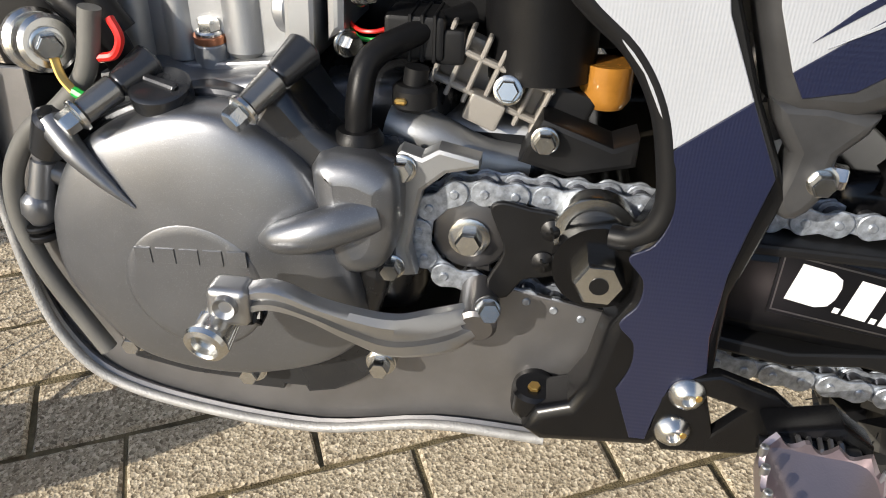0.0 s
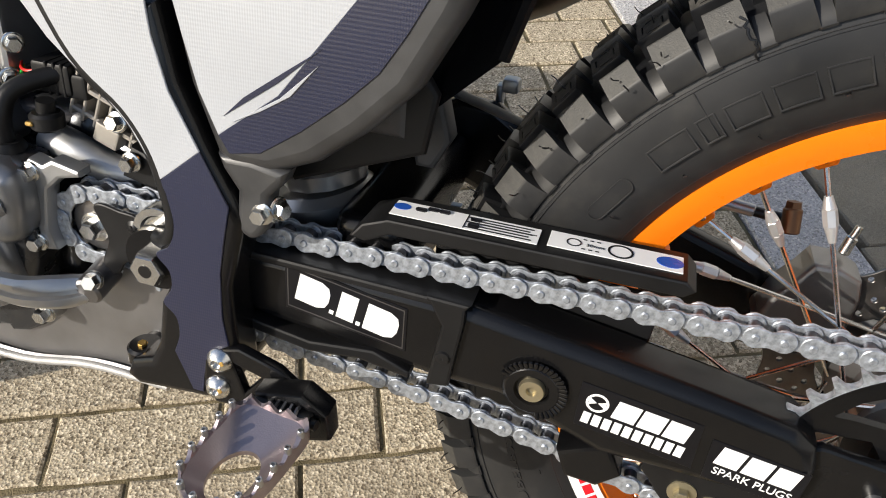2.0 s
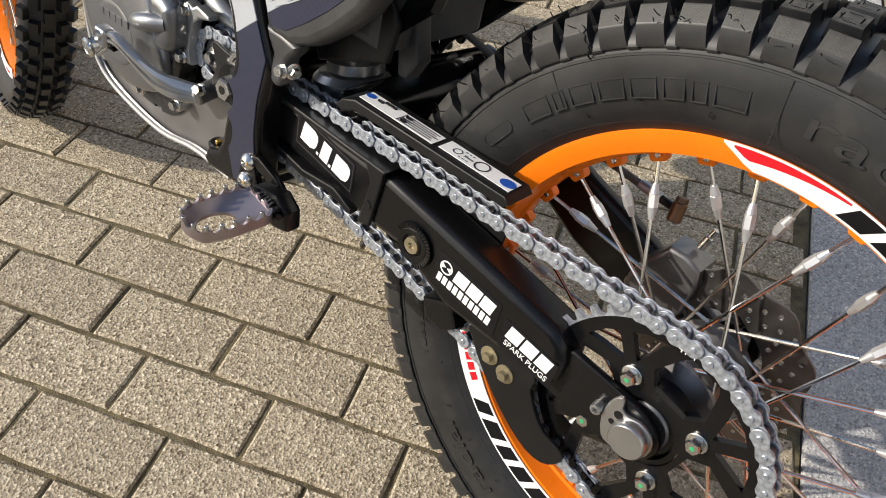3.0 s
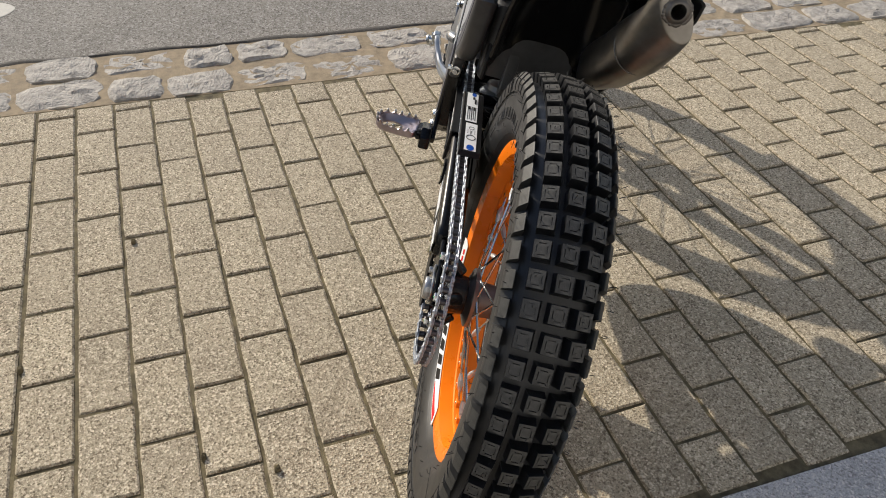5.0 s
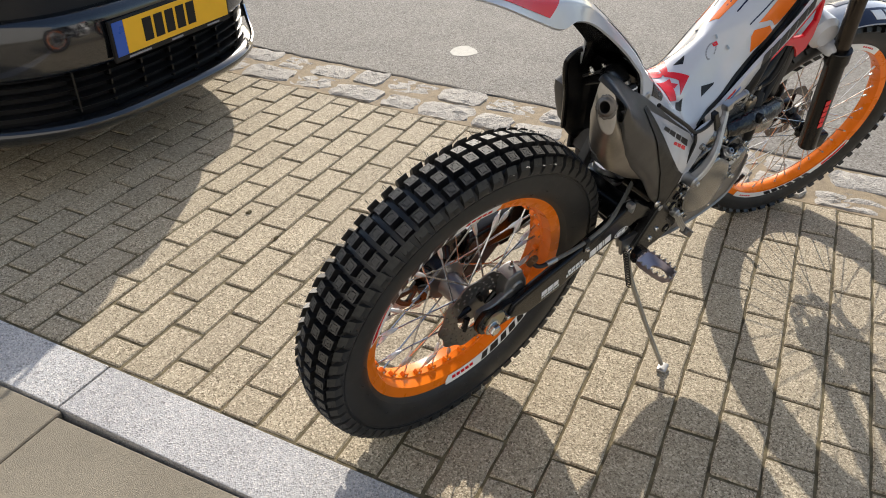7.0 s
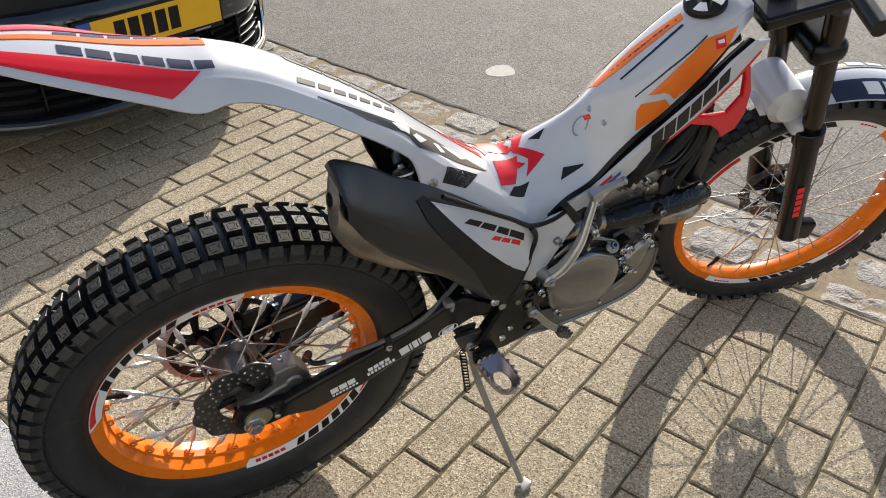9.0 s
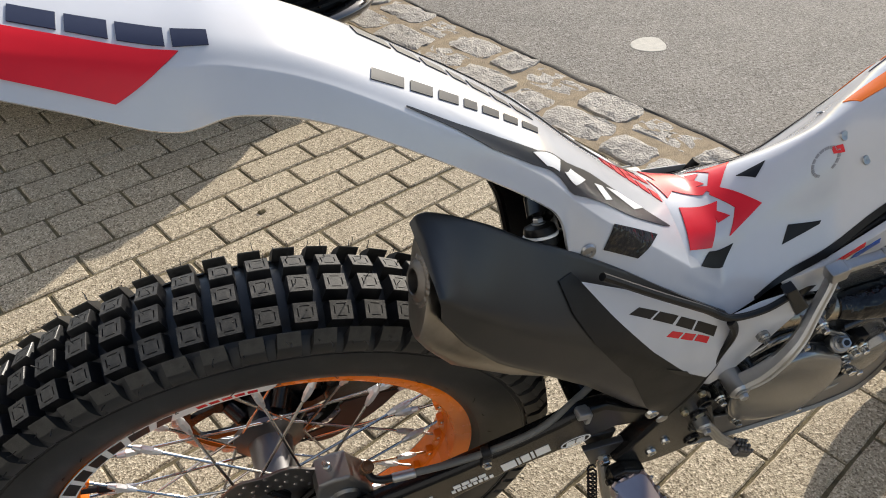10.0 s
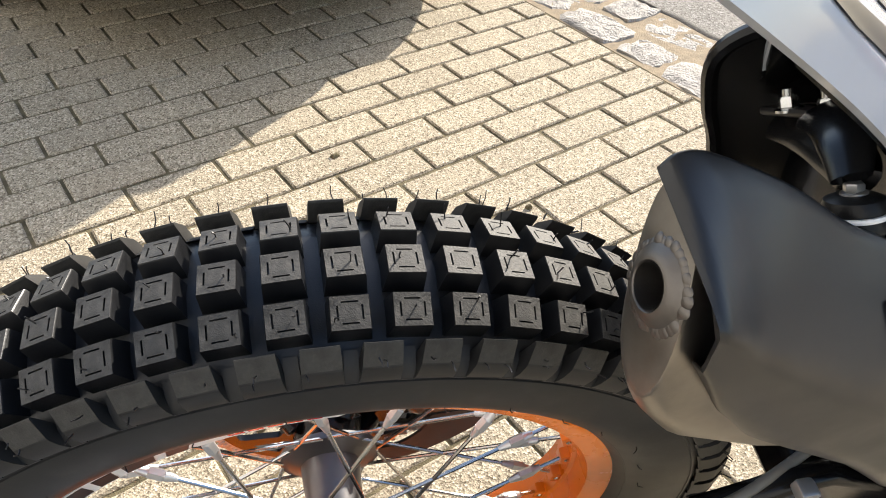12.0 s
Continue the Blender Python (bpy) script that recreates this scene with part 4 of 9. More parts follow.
# ---- swing arm, chain, stand ----
swingarm = part("swingarm", cat(
    plate([[(0.500, 0.416), (0.416, 0.415), (0.297, 0.410), (0.220, 0.398), (0.140, 0.385), (0.096, 0.377), (0.082, 0.367), (0.077, 0.350), (0.078, 0.330), (0.088, 0.320), (0.128, 0.319), (0.203, 0.320), (0.271, 0.347), (0.316, 0.348), (0.401, 0.360), (0.500, 0.372)]], 0.064, 0.104, 0.009, 3),
    plate([[(0.500, 0.425), (0.425, 0.430), (0.390, 0.452), (0.357, 0.473), (0.327, 0.470), (0.304, 0.455), (0.263, 0.436), (0.190, 0.407), (0.110, 0.380), (0.050, 0.356), (0.040, 0.320), (0.098, 0.305), (0.185, 0.330), (0.253, 0.367), (0.326, 0.391), (0.381, 0.413), (0.420, 0.405), (0.500, 0.380)]], -0.100, -0.080, 0.007, 3),
    box((0.05, 0.17, 0.05), (0.370, 0.0, 0.420), 0.012, 3), rod((0.502, -0.1, 0.401), (0.502, 0.118, 0.401), 0.022, n=24)),
    BLACK_METAL, bike, "black aluminium swing arm with sponsor stickers")
part("axle_plate", plate([[(0.100, 0.318), (0.085, 0.360), (0.060, 0.3615), (0.033, 0.358), (0.008, 0.354), (-0.011, 0.343), (-0.017, 0.327), (-0.010, 0.311), (0.005, 0.303), (0.030, 0.301), (0.060, 0.304)]], 0.087, 0.0945, 0.0025, 2, 3), BLACK_METAL, swingarm)
part("axle_plate", plate([[(0.075, 0.318), (0.055, 0.358), (0.010, 0.356), (-0.015, 0.362), (-0.030, 0.335), (-0.015, 0.310), (0.020, 0.304)]], -0.094, -0.080, 0.003, 2, 3), BLACK_METAL, swingarm)
adjuster = part("chain_adjuster", plate([[(0.0277, 0.3110), (0.0338, 0.3280), (0.0330, 0.3460), (0.0275, 0.3570), (0.0222, 0.3565), (0.0205, 0.3475), (0.0135, 0.3450), (0.0040, 0.3470), (-0.0080, 0.3420), (-0.0130, 0.3290), (-0.0080, 0.3150), (0.0060, 0.3095), (0.0190, 0.3070)]], 0.0945, 0.0985, 0.0012, 2, 2), ALLOY, swingarm, "bright snail-shaped chain adjuster")
for x, z, r in ((0.0215, 0.3405, 0.0042), (0.0245, 0.3305, 0.0028)):
    part("adjuster_hole", moved(lathe([(r, 0.0), (r * 0.9, 0.0003), (0.0, 0.0003)], 20), pose(x, 0.0985, z, -90)), BLACK_SATIN, adjuster)
part("adjuster_stop", moved(lathe([(0.0, 0.006), (0.0022, 0.006), (0.0026, 0.010), (0.0046, 0.0096), (0.0052, 0.008), (0.0052, 0.0)], 22), pose(0.0392, 0.0935, 0.3335, -90)), ALLOY, swingarm)
part("axle_bolt", moved(lathe([(0.0165, 0.0), (0.0168, 0.006), (0.0160, 0.0095), (0.0148, 0.0106), (0.0, 0.0110)], 40), pose(0.0058, 0.0965, 0.3285, -90)), ALLOY, swingarm, "round grey axle head")
part("axle_bolt", cat(rod((0, -0.094, RC), (0, -0.1035, RC), 0.0165, n=24, bevel=0.001), hexbolt((0, -0.1005, RC), (0, -1, 0), 0.0125, 0.010)), ZINC, swingarm)
for x, z in ((0.148, 0.336), (0.128, 0.329)):
    part("guard_bolt", hexbolt((x - 0.003, 0.0985, z - 0.032), (0, 1, 0), 0.0052, 0.005, 1.8), PALE_BRASS, swingarm)
GUIDE = [(0.172, 0.322), (0.1664, 0.3061), (0.1526, 0.2883), (0.1324, 0.2681), (0.1049, 0.2467), (0.0806, 0.2344), (0.0620, 0.2345), (0.0505, 0.2440), (0.0461, 0.2580), (0.0560, 0.2640), (0.0713, 0.2681), (0.0856, 0.2813), (0.0974, 0.3003), (0.102, 0.322)]
chain_guide = part("chain_guide", plate([GUIDE], 0.0945, 0.0985, 0.0012, 2, 2), BLACK_PLASTIC, swingarm, "black plate that hides the lower chain run")
part("guide_wall", plate([GUIDE], 0.0650, 0.0680, 0.001, 1, 2), BLACK_PLASTIC, chain_guide)
# pivot boss with ribbed weld ring on the left arm
boss = moved(lathe([(0.0, 0.0005), (0.010, 0.0005), (0.0115, 0.003), (0.0165, 0.0036), (0.0195, 0.001), (0.0205, -0.004)], 36), pose(0.250, 0.104, 0.362, -90))
part("linkage_boss", boss, BLACK_METAL, swingarm, "round boss with ripple-welded ring")
part("weld_ripple", cat(*[moved(box((0.0085, 0.0026, 0.0030), (0, 0, 0), 0.0011, 2), pose(0.250, 0.1062, 0.362) @ pose(0, 0, 0, 0, 9 * i, 0) @ pose(0.0185, 0, 0, 0, 0, 14)) for i in range(12, 38)]), BLACK_METAL, swingarm)
part("linkage_bolt", cat(moved(lathe([(0.003, 0.0005), (0.0035, 0.003), (0.0078, 0.0032), (0.0085, 0.001), (0.0085, -0.002)], 24), pose(0.250, 0.105, 0.362, -90))), PALE_BRASS, swingarm)
# wear pad that straps round the arm
part("wear_pad", cat(plate([[(0.470, 0.412), (0.300, 0.408), (0.294, 0.414), (0.470, 0.4185)]], 0.060, 0.108, 0.002, 2),
                     plate([[(0.322, 0.415), (0.297, 0.414), (0.297, 0.400), (0.303, 0.349), (0.318, 0.347), (0.311, 0.395)]], 0.103, 0.1085, 0.002, 2),
                     plate([[(0.322, 0.411), (0.297, 0.410), (0.294, 0.4145), (0.322, 0.4155)]], 0.062, 0.1085, 0.002, 2)), BLACK_PLASTIC, swingarm, "black rubbing pad with a screwed strap")
part("pad_screw", cat(moved(lathe([(0.0, 0.0006), (0.0018, 0.0014), (0.0042, 0.001), (0.005, -0.001)], 16), pose(0.308, 0.109, 0.372, -90))), BLACK_SATIN, swingarm)
part("lower_wear_pad", plate([[(0.455, 0.366), (0.400, 0.357), (0.355, 0.362), (0.330, 0.352), (0.330, 0.346), (0.365, 0.352), (0.400, 0.348), (0.455, 0.357)]], 0.070, 0.107, 0.002, 2), BLACK_PLASTIC, swingarm)
part("splash_shield", moved(plate([[(0.330, 0.424), (0.195, 0.424), (0.185, 0.400), (0.187, 0.374), (0.250, 0.376), (0.330, 0.400)]], 0.0615, 0.0640, 0.001, 1), pose(0, 0, 0)), BLACK_PLASTIC, swingarm, "scratched black inner chain shield")
# stickers: plain white blocks
sticker = part("sponsor_sticker", plate([[(0.417, 0.414), (0.334, 0.399), (0.334, 0.366), (0.417, 0.379)]], 0.1040, 0.1046, 0.0002, 1), PRINT_BLACK, swingarm, "black sticker with three plain white blocks")
part("sticker_line", plate([[(0.4155, 0.4122), (0.3357, 0.3978), (0.3357, 0.3678), (0.4155, 0.3806)], [(0.4148, 0.4112), (0.3364, 0.3971), (0.3364, 0.3687), (0.4148, 0.3813)]], 0.1044, 0.1048, 0.0, 1), ALLOY_DARK, sticker)
round_end = lambda x, w, h: [(x, 0), (x + w * 0.68, 0), (x + w * 0.92, h * 0.12), (x + w, h * 0.34), (x + w, h * 0.66), (x + w * 0.92, h * 0.88), (x + w * 0.68, h), (x, h)]
square = lambda x, w, h: [(x, 0), (x + w, 0), (x + w, h), (x, h)]
for loop in (round_end(0.0, 0.0225, 0.0205), square(0.0243, 0.0030, 0.0030), square(0.0292, 0.0120, 0.0205), square(0.0430, 0.0030, 0.0030), round_end(0.0478, 0.0225, 0.0205)):
    part("sticker_mark", moved(flat([loop], 0.0005, 0.0001, 1), on_left(0.4105, 0.1046, 0.3875, -12.5)), PRINT_WHITE, sticker, "plain white block")
sticker = part("sponsor_sticker", plate([[(0.221, 0.377), (0.146, 0.366), (0.146, 0.331), (0.221, 0.343)]], 0.1040, 0.1046, 0.0002, 1), PRINT_BLACK, swingarm, "black sticker with plain white blocks in two rows")
round_mark = on_left(0.2165, 0.1046, 0.3645, -8)
part("sticker_ring", moved(flat([[(0.0072 * math.cos(k * 0.35) + 0.0072, 0.0072 * math.sin(k * 0.35)) for k in range(18)], [(0.0056 * math.cos(k * 0.35) + 0.0072, 0.0056 * math.sin(k * 0.35)) for k in range(18)]], 0.0004, 0.0001, 1), round_mark), PRINT_WHITE, sticker)
for a, b in ((0.0020, 0.0068), (0.0124, 0.0076)):
    part("sticker_mark", moved(flat([[(a, -0.0027), (b, 0), (a, 0.0027)]], 0.0004, 0.0001, 1), round_mark), PRINT_WHITE, sticker)
mark_row("sticker_mark", [0.0145, 0.0145, 0.0140], 0.0140, 0.0016, 0.1, on_left(0.2000, 0.1046, 0.3555, -8), PRINT_WHITE, sticker)
mark_row("sticker_mark", [0.0050] * 10, 0.0088, 0.0016, 0.0, on_left(0.2175, 0.1046, 0.3465, -8), PRINT_WHITE, sticker)
sticker = part("sponsor_sticker", plate([[(0.139, 0.358), (0.080, 0.349), (0.082, 0.321), (0.139, 0.327)]], 0.1040, 0.1046, 0.0002, 1), PRINT_BLACK, swingarm, "black sticker with white blocks over small words")
mark_row("sticker_mark", [0.0145, 0.0145, 0.0140], 0.0145, 0.0022, 0.12, on_left(0.135, 0.1046, 0.3405, -8), PRINT_WHITE, sticker)
part("sticker_words", moved(words("SPARK PLUGS", 0.0080, 0.0002), on_left(0.110, 0.1048, 0.3315, -8)), PRINT_WHITE, sticker)
for widths, h, x, z, turn in (([0.017, 0.0035, 0.010, 0.0035, 0.017], 0.019, 0.250, 0.377, 23), ([0.0085] * 4, 0.0085, 0.192, 0.364, 20), ([0.0048] * 8, 0.0075, 0.191, 0.353, 20), ([0.0135, 0.0135, 0.0130], 0.0135, 0.128, 0.336, 17), ([0.0042] * 8, 0.0050, 0.130, 0.328, 17)):
    mark_row("sticker_mark", widths, h, 0.0018, 0.05, on_right(x, -0.1002, z, turn), PRINT_WHITE, swingarm, "plain white block on the black arm")
oval = [(0.0185 * math.cos(k * 0.26), 0.0100 * math.sin(k * 0.26)) for k in range(24)]
ring_at = on_right(0.333, -0.1002, 0.406, 18)
part("sticker_ring", moved(flat([oval, [(x * 0.9, y * 0.85) for x, y in oval]], 0.0005, 0.0001, 1), ring_at), PRINT_WHITE, swingarm)
mark_row("sticker_mark", [0.0105, 0.0105], 0.0100, 0.0014, 0.2, ring_at @ pose(-0.0125, -0.005, 0), PRINT_WHITE, swingarm)

# chain guard with its white instruction labels
guard = part("chain_guard", cat(plate([[(0.376, 0.440), (0.368, 0.450), (0.352, 0.4565), (0.178, 0.4575), (0.172, 0.452), (0.178, 0.447), (0.350, 0.446), (0.366, 0.438)]], 0.066, 0.100, 0.0015, 2)), BLACK_PLASTIC, bike, "black chain guard carrying white instruction labels")
part("instruction_label", box((0.090, 0.0185, 0.0006), (0.308, 0.085, 0.4578), 0.0002, 1), PRINT_WHITE, guard, "white label with small dark lines and symbols")
part("instruction_label", box((0.077, 0.0185, 0.0006), (0.219, 0.083, 0.4578), 0.0002, 1), PRINT_WHITE, guard, "white label with two ringed circles")
for k in range(5):
    part("label_line", box((0.040 - 0.004 * (k % 2), 0.0010, 0.0003), (0.287, 0.0915 - 0.0031 * k, 0.4583), 0, 1), PRINT_BLACK, guard)
for x, y, sx, sy in ((0.3505, 0.0865, 0.0005, 0.0), (0.3075, 0.085, 0.0007, 0.0165), (0.286, 0.0848, 0.043, 0.0005)):
    if sy:
        part("label_line", box((sx, sy, 0.0003), (x, y, 0.4583), 0, 1), PRINT_BLACK, guard)
part("label_line", cat(*[box((0.007, 0.0035, 0.0003), (x, y, 0.4583), 0.001, 1) for x, y in ((0.322, 0.080), (0.329, 0.080), (0.336, 0.083), (0.302, 0.0815), (0.302, 0.089))]), PRINT_BLACK, guard)
for x, y, r in ((0.348, 0.083, 0.0042), (0.188, 0.083, 0.0062)):
    part("label_dot", moved(lathe([(r, 0), (r, 0.0003)], 24), pose(x, y, 0.4581) @ Matrix.Diagonal((1.25, 0.95, 1, 1))), BLUE, guard)
for x, r in ((0.243, 0.0044), (0.216, 0.0074)):
    circle = [(r * math.cos(k * 0.2618), r * math.sin(k * 0.2618)) for k in range(24)]
    part("label_ring", moved(flat([circle, [(a * 0.84, b * 0.84) for a, b in circle]], 0.0003, 0, 1), pose(x, 0.083, 0.4582)), PRINT_BLACK, guard)
part("label_words", moved(words("30mm", 0.0042, 0.0001), pose(0.2305, 0.0835, 0.4584, 0, 0, 180)), PRINT_BLACK, guard)
part("label_dash", cat(*[box((0.0022, 0.0008, 0.0003), (0.237 - 0.004 * k, y, 0.4583), 0, 1) for k in range(3) for y in (0.0885, 0.0775)]), PRINT_BLACK, guard)


# chain: alternating plates on a closed loop
def chain_path():
    fx, fz, fr, rr = 0.566, 0.398, 0.0262, 0.1037
    pts = []
    for k in range(15):                     # over the front sprocket, from below to above
        a = radians(-96 + 187 * k / 14)
        pts.append(Vector((fx + fr * math.cos(a), 0, fz + fr * math.sin(a))))
    for k in range(1, 16):                  # upper run
        t = k / 16
        pts.append(Vector((fx * (1 - t) + WX * t, 0, (fz + fr) * (1 - t) + (RC + rr) * t - 0.003 * math.sin(math.pi * t))))
    for k in range(33):                     # round the rear sprocket
        a = radians(90 + 172 * k / 32)
        pts.append(Vector((WX + rr * math.cos(a), 0, RC + rr * math.sin(a))))
    p, q = pts[-1], pts[0]
    for k in range(1, 16):                  # lower run, held up by the roller
        t = k / 16
        pts.append(p * (1 - t) + q * t + Vector((0, 0, 0.020 * math.sin(math.pi * min(1, t / 0.75)) if t < 0.75 else 0)))
    return pts


def make_chain():
    line = chain_path()
    line.append(line[0])
    dist = np.cumsum([0] + [(b - a).length for a, b in zip(line, line[1:])])
    n = 2 * round(dist[-1] / 0.0152 / 2)
    at = lambda s: Vector([float(np.interp(s % dist[-1], dist, [p[i] for p in line])) for i in range(3)])
    p = dist[-1] / n

    def plate_shape(y0, y1, w):
        out = []
        for c in (-p / 2, p / 2):
            for k in range(9):
                a = radians((90 if c < 0 else -90) + 180 * k / 8)
                out.append((c + w * math.cos(a), w * math.sin(a)))
        out.insert(9, (0, -w * 0.74))
        out.append((0, w * 0.74))
        return plate([out], y0, y1, 0.0005, 1)
    outer = cat(plate_shape(0.0062, 0.0082, 0.0071), plate_shape(-0.0082, -0.0062, 0.0071), *[rod((c, -0.0094, 0), (c, 0.0094, 0), 0.0023, n=10, bevel=0.0005) for c in (-p / 2, p / 2)])
    inner = cat(plate_shape(0.0040, 0.0060, 0.0067), plate_shape(-0.0060, -0.0040, 0.0067))
    rollers = cat(*[rod((c, -0.0042, 0), (c, 0.0042, 0), 0.0047, n=12) for c in (-p / 2, p / 2)])
    chain = part("chain", rollers_line(at, n, p), CHAIN_DARK, bike, "grey greased drive chain")
    kinds = mesh("chain_link", outer, CHAIN), mesh("chain_link", inner, CHAIN)
    for i in range(n):
        a, b = at(i * p), at((i + 1) * p)
        m = Matrix.Translation((a + b) / 2 + Vector((0, 0.0880, 0))) @ Matrix.Rotation(-math.atan2(b.z - a.z, b.x - a.x), 4, "Y")
        part("chain_link", kinds[i % 2], CHAIN, chain, m=m)


def rollers_line(at, n, p):
    return cat(*[rod(at(i * p) + Vector((0, 0.0840, 0)), at(i * p) + Vector((0, 0.0920, 0)), 0.0046, n=12) for i in range(n)])


make_chain()
teeth = []
for i in range(10):
    for off, r in ((-0.3, 0.0215), (-0.08, 0.0295), (0.08, 0.0295), (0.3, 0.0215)):
        a = 2 * math.pi * (i + off) / 10
        teeth.append((0.565 + r * math.cos(a), 0.398 + r * math.sin(a)))
front_sprocket = part("front_sprocket", cat(plate([teeth], 0.080, 0.087, 0.0006, 1), moved(lathe([(0.019, 0), (0.019, 0.004), (0.012, 0.0055), (0.0, 0.0055)], 32), pose(0.566, 0.087, 0.398, -90))), ALLOY_DARK, bike)
part("sprocket_bolt", hexbolt((0.566, 0.0925, 0.398), (0, 1, 0), 0.0068, 0.008, 1.6), ZINC, front_sprocket, "zinc bolt with green paint mark")

# side stand on the right: flat leg, foot, spring
stand = part("side_stand", cat(tube([(0.383, -0.094, 0.345), (0.386, -0.108, 0.318), (0.392, -0.128, 0.275), (0.420, -0.190, 0.170), (0.449, -0.254, 0.072)], [0.0115, 0.0105, 0.0090, 0.0085, 0.0080], 10, 6, 0.62)), STAND, bike, "dull beige side stand with worn foot")
part("foot", moved(box((0.030, 0.022, 0.010), (0, 0, 0), 0.004, 2), pose(0.453, -0.260, 0.0605, -12, 0, 20)), ALLOY, stand, "bright cast foot")
part("pivot_bolt", hexbolt((0.383, -0.102, 0.338), (0, -1, 0), 0.0072, 0.006), ZINC, stand)
part("bracket", cat(plate([[(0.350, 0.372), (0.405, 0.372), (0.402, 0.325), (0.372, 0.322)]], -0.101, -0.092, 0.002, 2), plate([[(0.355, 0.372), (0.400, 0.372), (0.398, 0.335), (0.375, 0.332)]], -0.086, -0.078, 0.002, 2)), ALLOY_DARK, stand)
coil = [(0.362 + 0.0055 * math.cos(k * 0.9), -0.112 + 0.0055 * math.sin(k * 0.9) - 0.0004 * k, 0.345 - 0.00075 * k) for k in range(90)]
part("spring", tube(coil, 0.0013, 5, 1), BLACK_SATIN, stand)

# ---- white upper body: rear mudguard, seat, tank cover ----
def line_of(cols, k, t):
    n, row = len(cols[0]), []
    for c in cols:
        a, b = c[k], c[k + 1]
        p = c[k - 1] if k else 2 * a - b
        q = c[k + 2] if k + 2 < n else 2 * b - a
        row.append(0.5 * (2 * a + (b - p) * t + (2 * p - 5 * a + 4 * b - q) * t * t + (3 * a - p - 3 * b + q) * t ** 3))
    return row


def half_of(row, fine):
    """The section's line from ridge to edge, as (half width, height)."""
    mid = lambda a, b, t: (a[0] + (b[0] - a[0]) * t, a[1] + (b[1] - a[1]) * t)
    p1, p2, p3 = (row[3], row[4]), (row[5], row[6]), (row[7], row[8])
    half = [(0.0, row[2]), p1, mid(p1, p2, 0.80), mid(p2, p3, 0.14), p3]
    return [(p.x, p.y) for p in spline([(-half[1][0], half[1][1], 0)] + [(*h, 0) for h in half], fine)][fine:]


def shell(stations, steps=8, fine=8, wall=0.003):
    """A curved shell: stations of x, middle, ridge height, then (half width, height) of shoulder, crease and edge."""
    cols, rings = list(zip(*stations)), []
    for i in range((len(stations) - 1) * steps + 1):
        k = min(i // steps, len(stations) - 2)
        row = line_of(cols, k, i / steps - k)
        x, yc, curve = row[0], row[1], half_of(row, fine)
        outer = [(x, yc - w, z) for w, z in curve][::-1] + [(x, yc + w, z) for w, z in curve][1:]
        inner = [(x, yc + (y - yc) * 0.95, z - wall - 0.004 * abs(y - yc)) for x, y, z in outer]
        rings.append(outer + inner[::-1])
    return loft(rings)


MUDGUARD = [
    (-0.205, -0.025, 0.992, 0.012, 0.992, 0.024, 0.990, 0.030, 0.986),
    (-0.135, -0.027, 0.981, 0.026, 0.979, 0.042, 0.975, 0.056, 0.966),
    (-0.060, -0.027, 0.960, 0.026, 0.958, 0.043, 0.951, 0.058, 0.931),
    (-0.008, -0.026, 0.948, 0.026, 0.946, 0.044, 0.938, 0.061, 0.909),
    (0.030, -0.025, 0.940, 0.026, 0.938, 0.042, 0.931, 0.057, 0.910),
    (0.083, -0.022, 0.918, 0.027, 0.915, 0.042, 0.908, 0.055, 0.889),
    (0.172, -0.014, 0.861, 0.029, 0.857, 0.046, 0.849, 0.060, 0.830),
    (0.235, -0.008, 0.816, 0.032, 0.811, 0.050, 0.800, 0.062, 0.781),
    (0.257, -0.0063, 0.799, 0.033, 0.793, 0.053, 0.780, 0.066, 0.757),
    (0.275, -0.005, 0.783, 0.034, 0.777, 0.056, 0.762, 0.074, 0.708),
    (0.310, -0.002, 0.752, 0.035, 0.745, 0.060, 0.731, 0.080, 0.685),
    (0.364, 0.003, 0.706, 0.036, 0.700, 0.066, 0.688, 0.092, 0.650),
    (0.417, 0.007, 0.668, 0.036, 0.661, 0.072, 0.645, 0.100, 0.609),
]
SEAT = [MUDGUARD[-1],
    (0.450, 0.009, 0.658, 0.040, 0.652, 0.066, 0.630, 0.102, 0.592),
    (0.470, 0.010, 0.658, 0.038, 0.650, 0.064, 0.621, 0.100, 0.587),
    (0.500, 0.012, 0.668, 0.030, 0.658, 0.056, 0.630, 0.094, 0.590),
    (0.530, 0.013, 0.684, 0.025, 0.672, 0.050, 0.640, 0.088, 0.600),
    (0.590, 0.016, 0.716, 0.020, 0.700, 0.050, 0.650, 0.080, 0.612),
    (0.630, 0.018, 0.744, 0.024, 0.730, 0.050, 0.685, 0.075, 0.646),
    (0.670, 0.020, 0.768, 0.030, 0.757, 0.054, 0.728, 0.073, 0.680),
    (0.710, 0.022, 0.795, 0.036, 0.783, 0.056, 0.755, 0.072, 0.703),
    (0.757, 0.025, 0.825, 0.040, 0.812, 0.056, 0.785, 0.070, 0.736),
    (0.800, 0.027, 0.850, 0.040, 0.838, 0.055, 0.812, 0.068, 0.783),
    (0.850, 0.028, 0.866, 0.036, 0.858, 0.046, 0.846, 0.055, 0.828),
    (0.888, 0.029, 0.862, 0.026, 0.856, 0.032, 0.848, 0.036, 0.838),
]
body = part("seat_body", shell(SEAT), WHITE, bike, "glossy white seat and tank cover with red and orange graphics", crease=50)
guard_rear = part("rear_mudguard", shell(MUDGUARD), WHITE, bike, "glossy white upswept rear mudguard with red and dark graphics", crease=50)


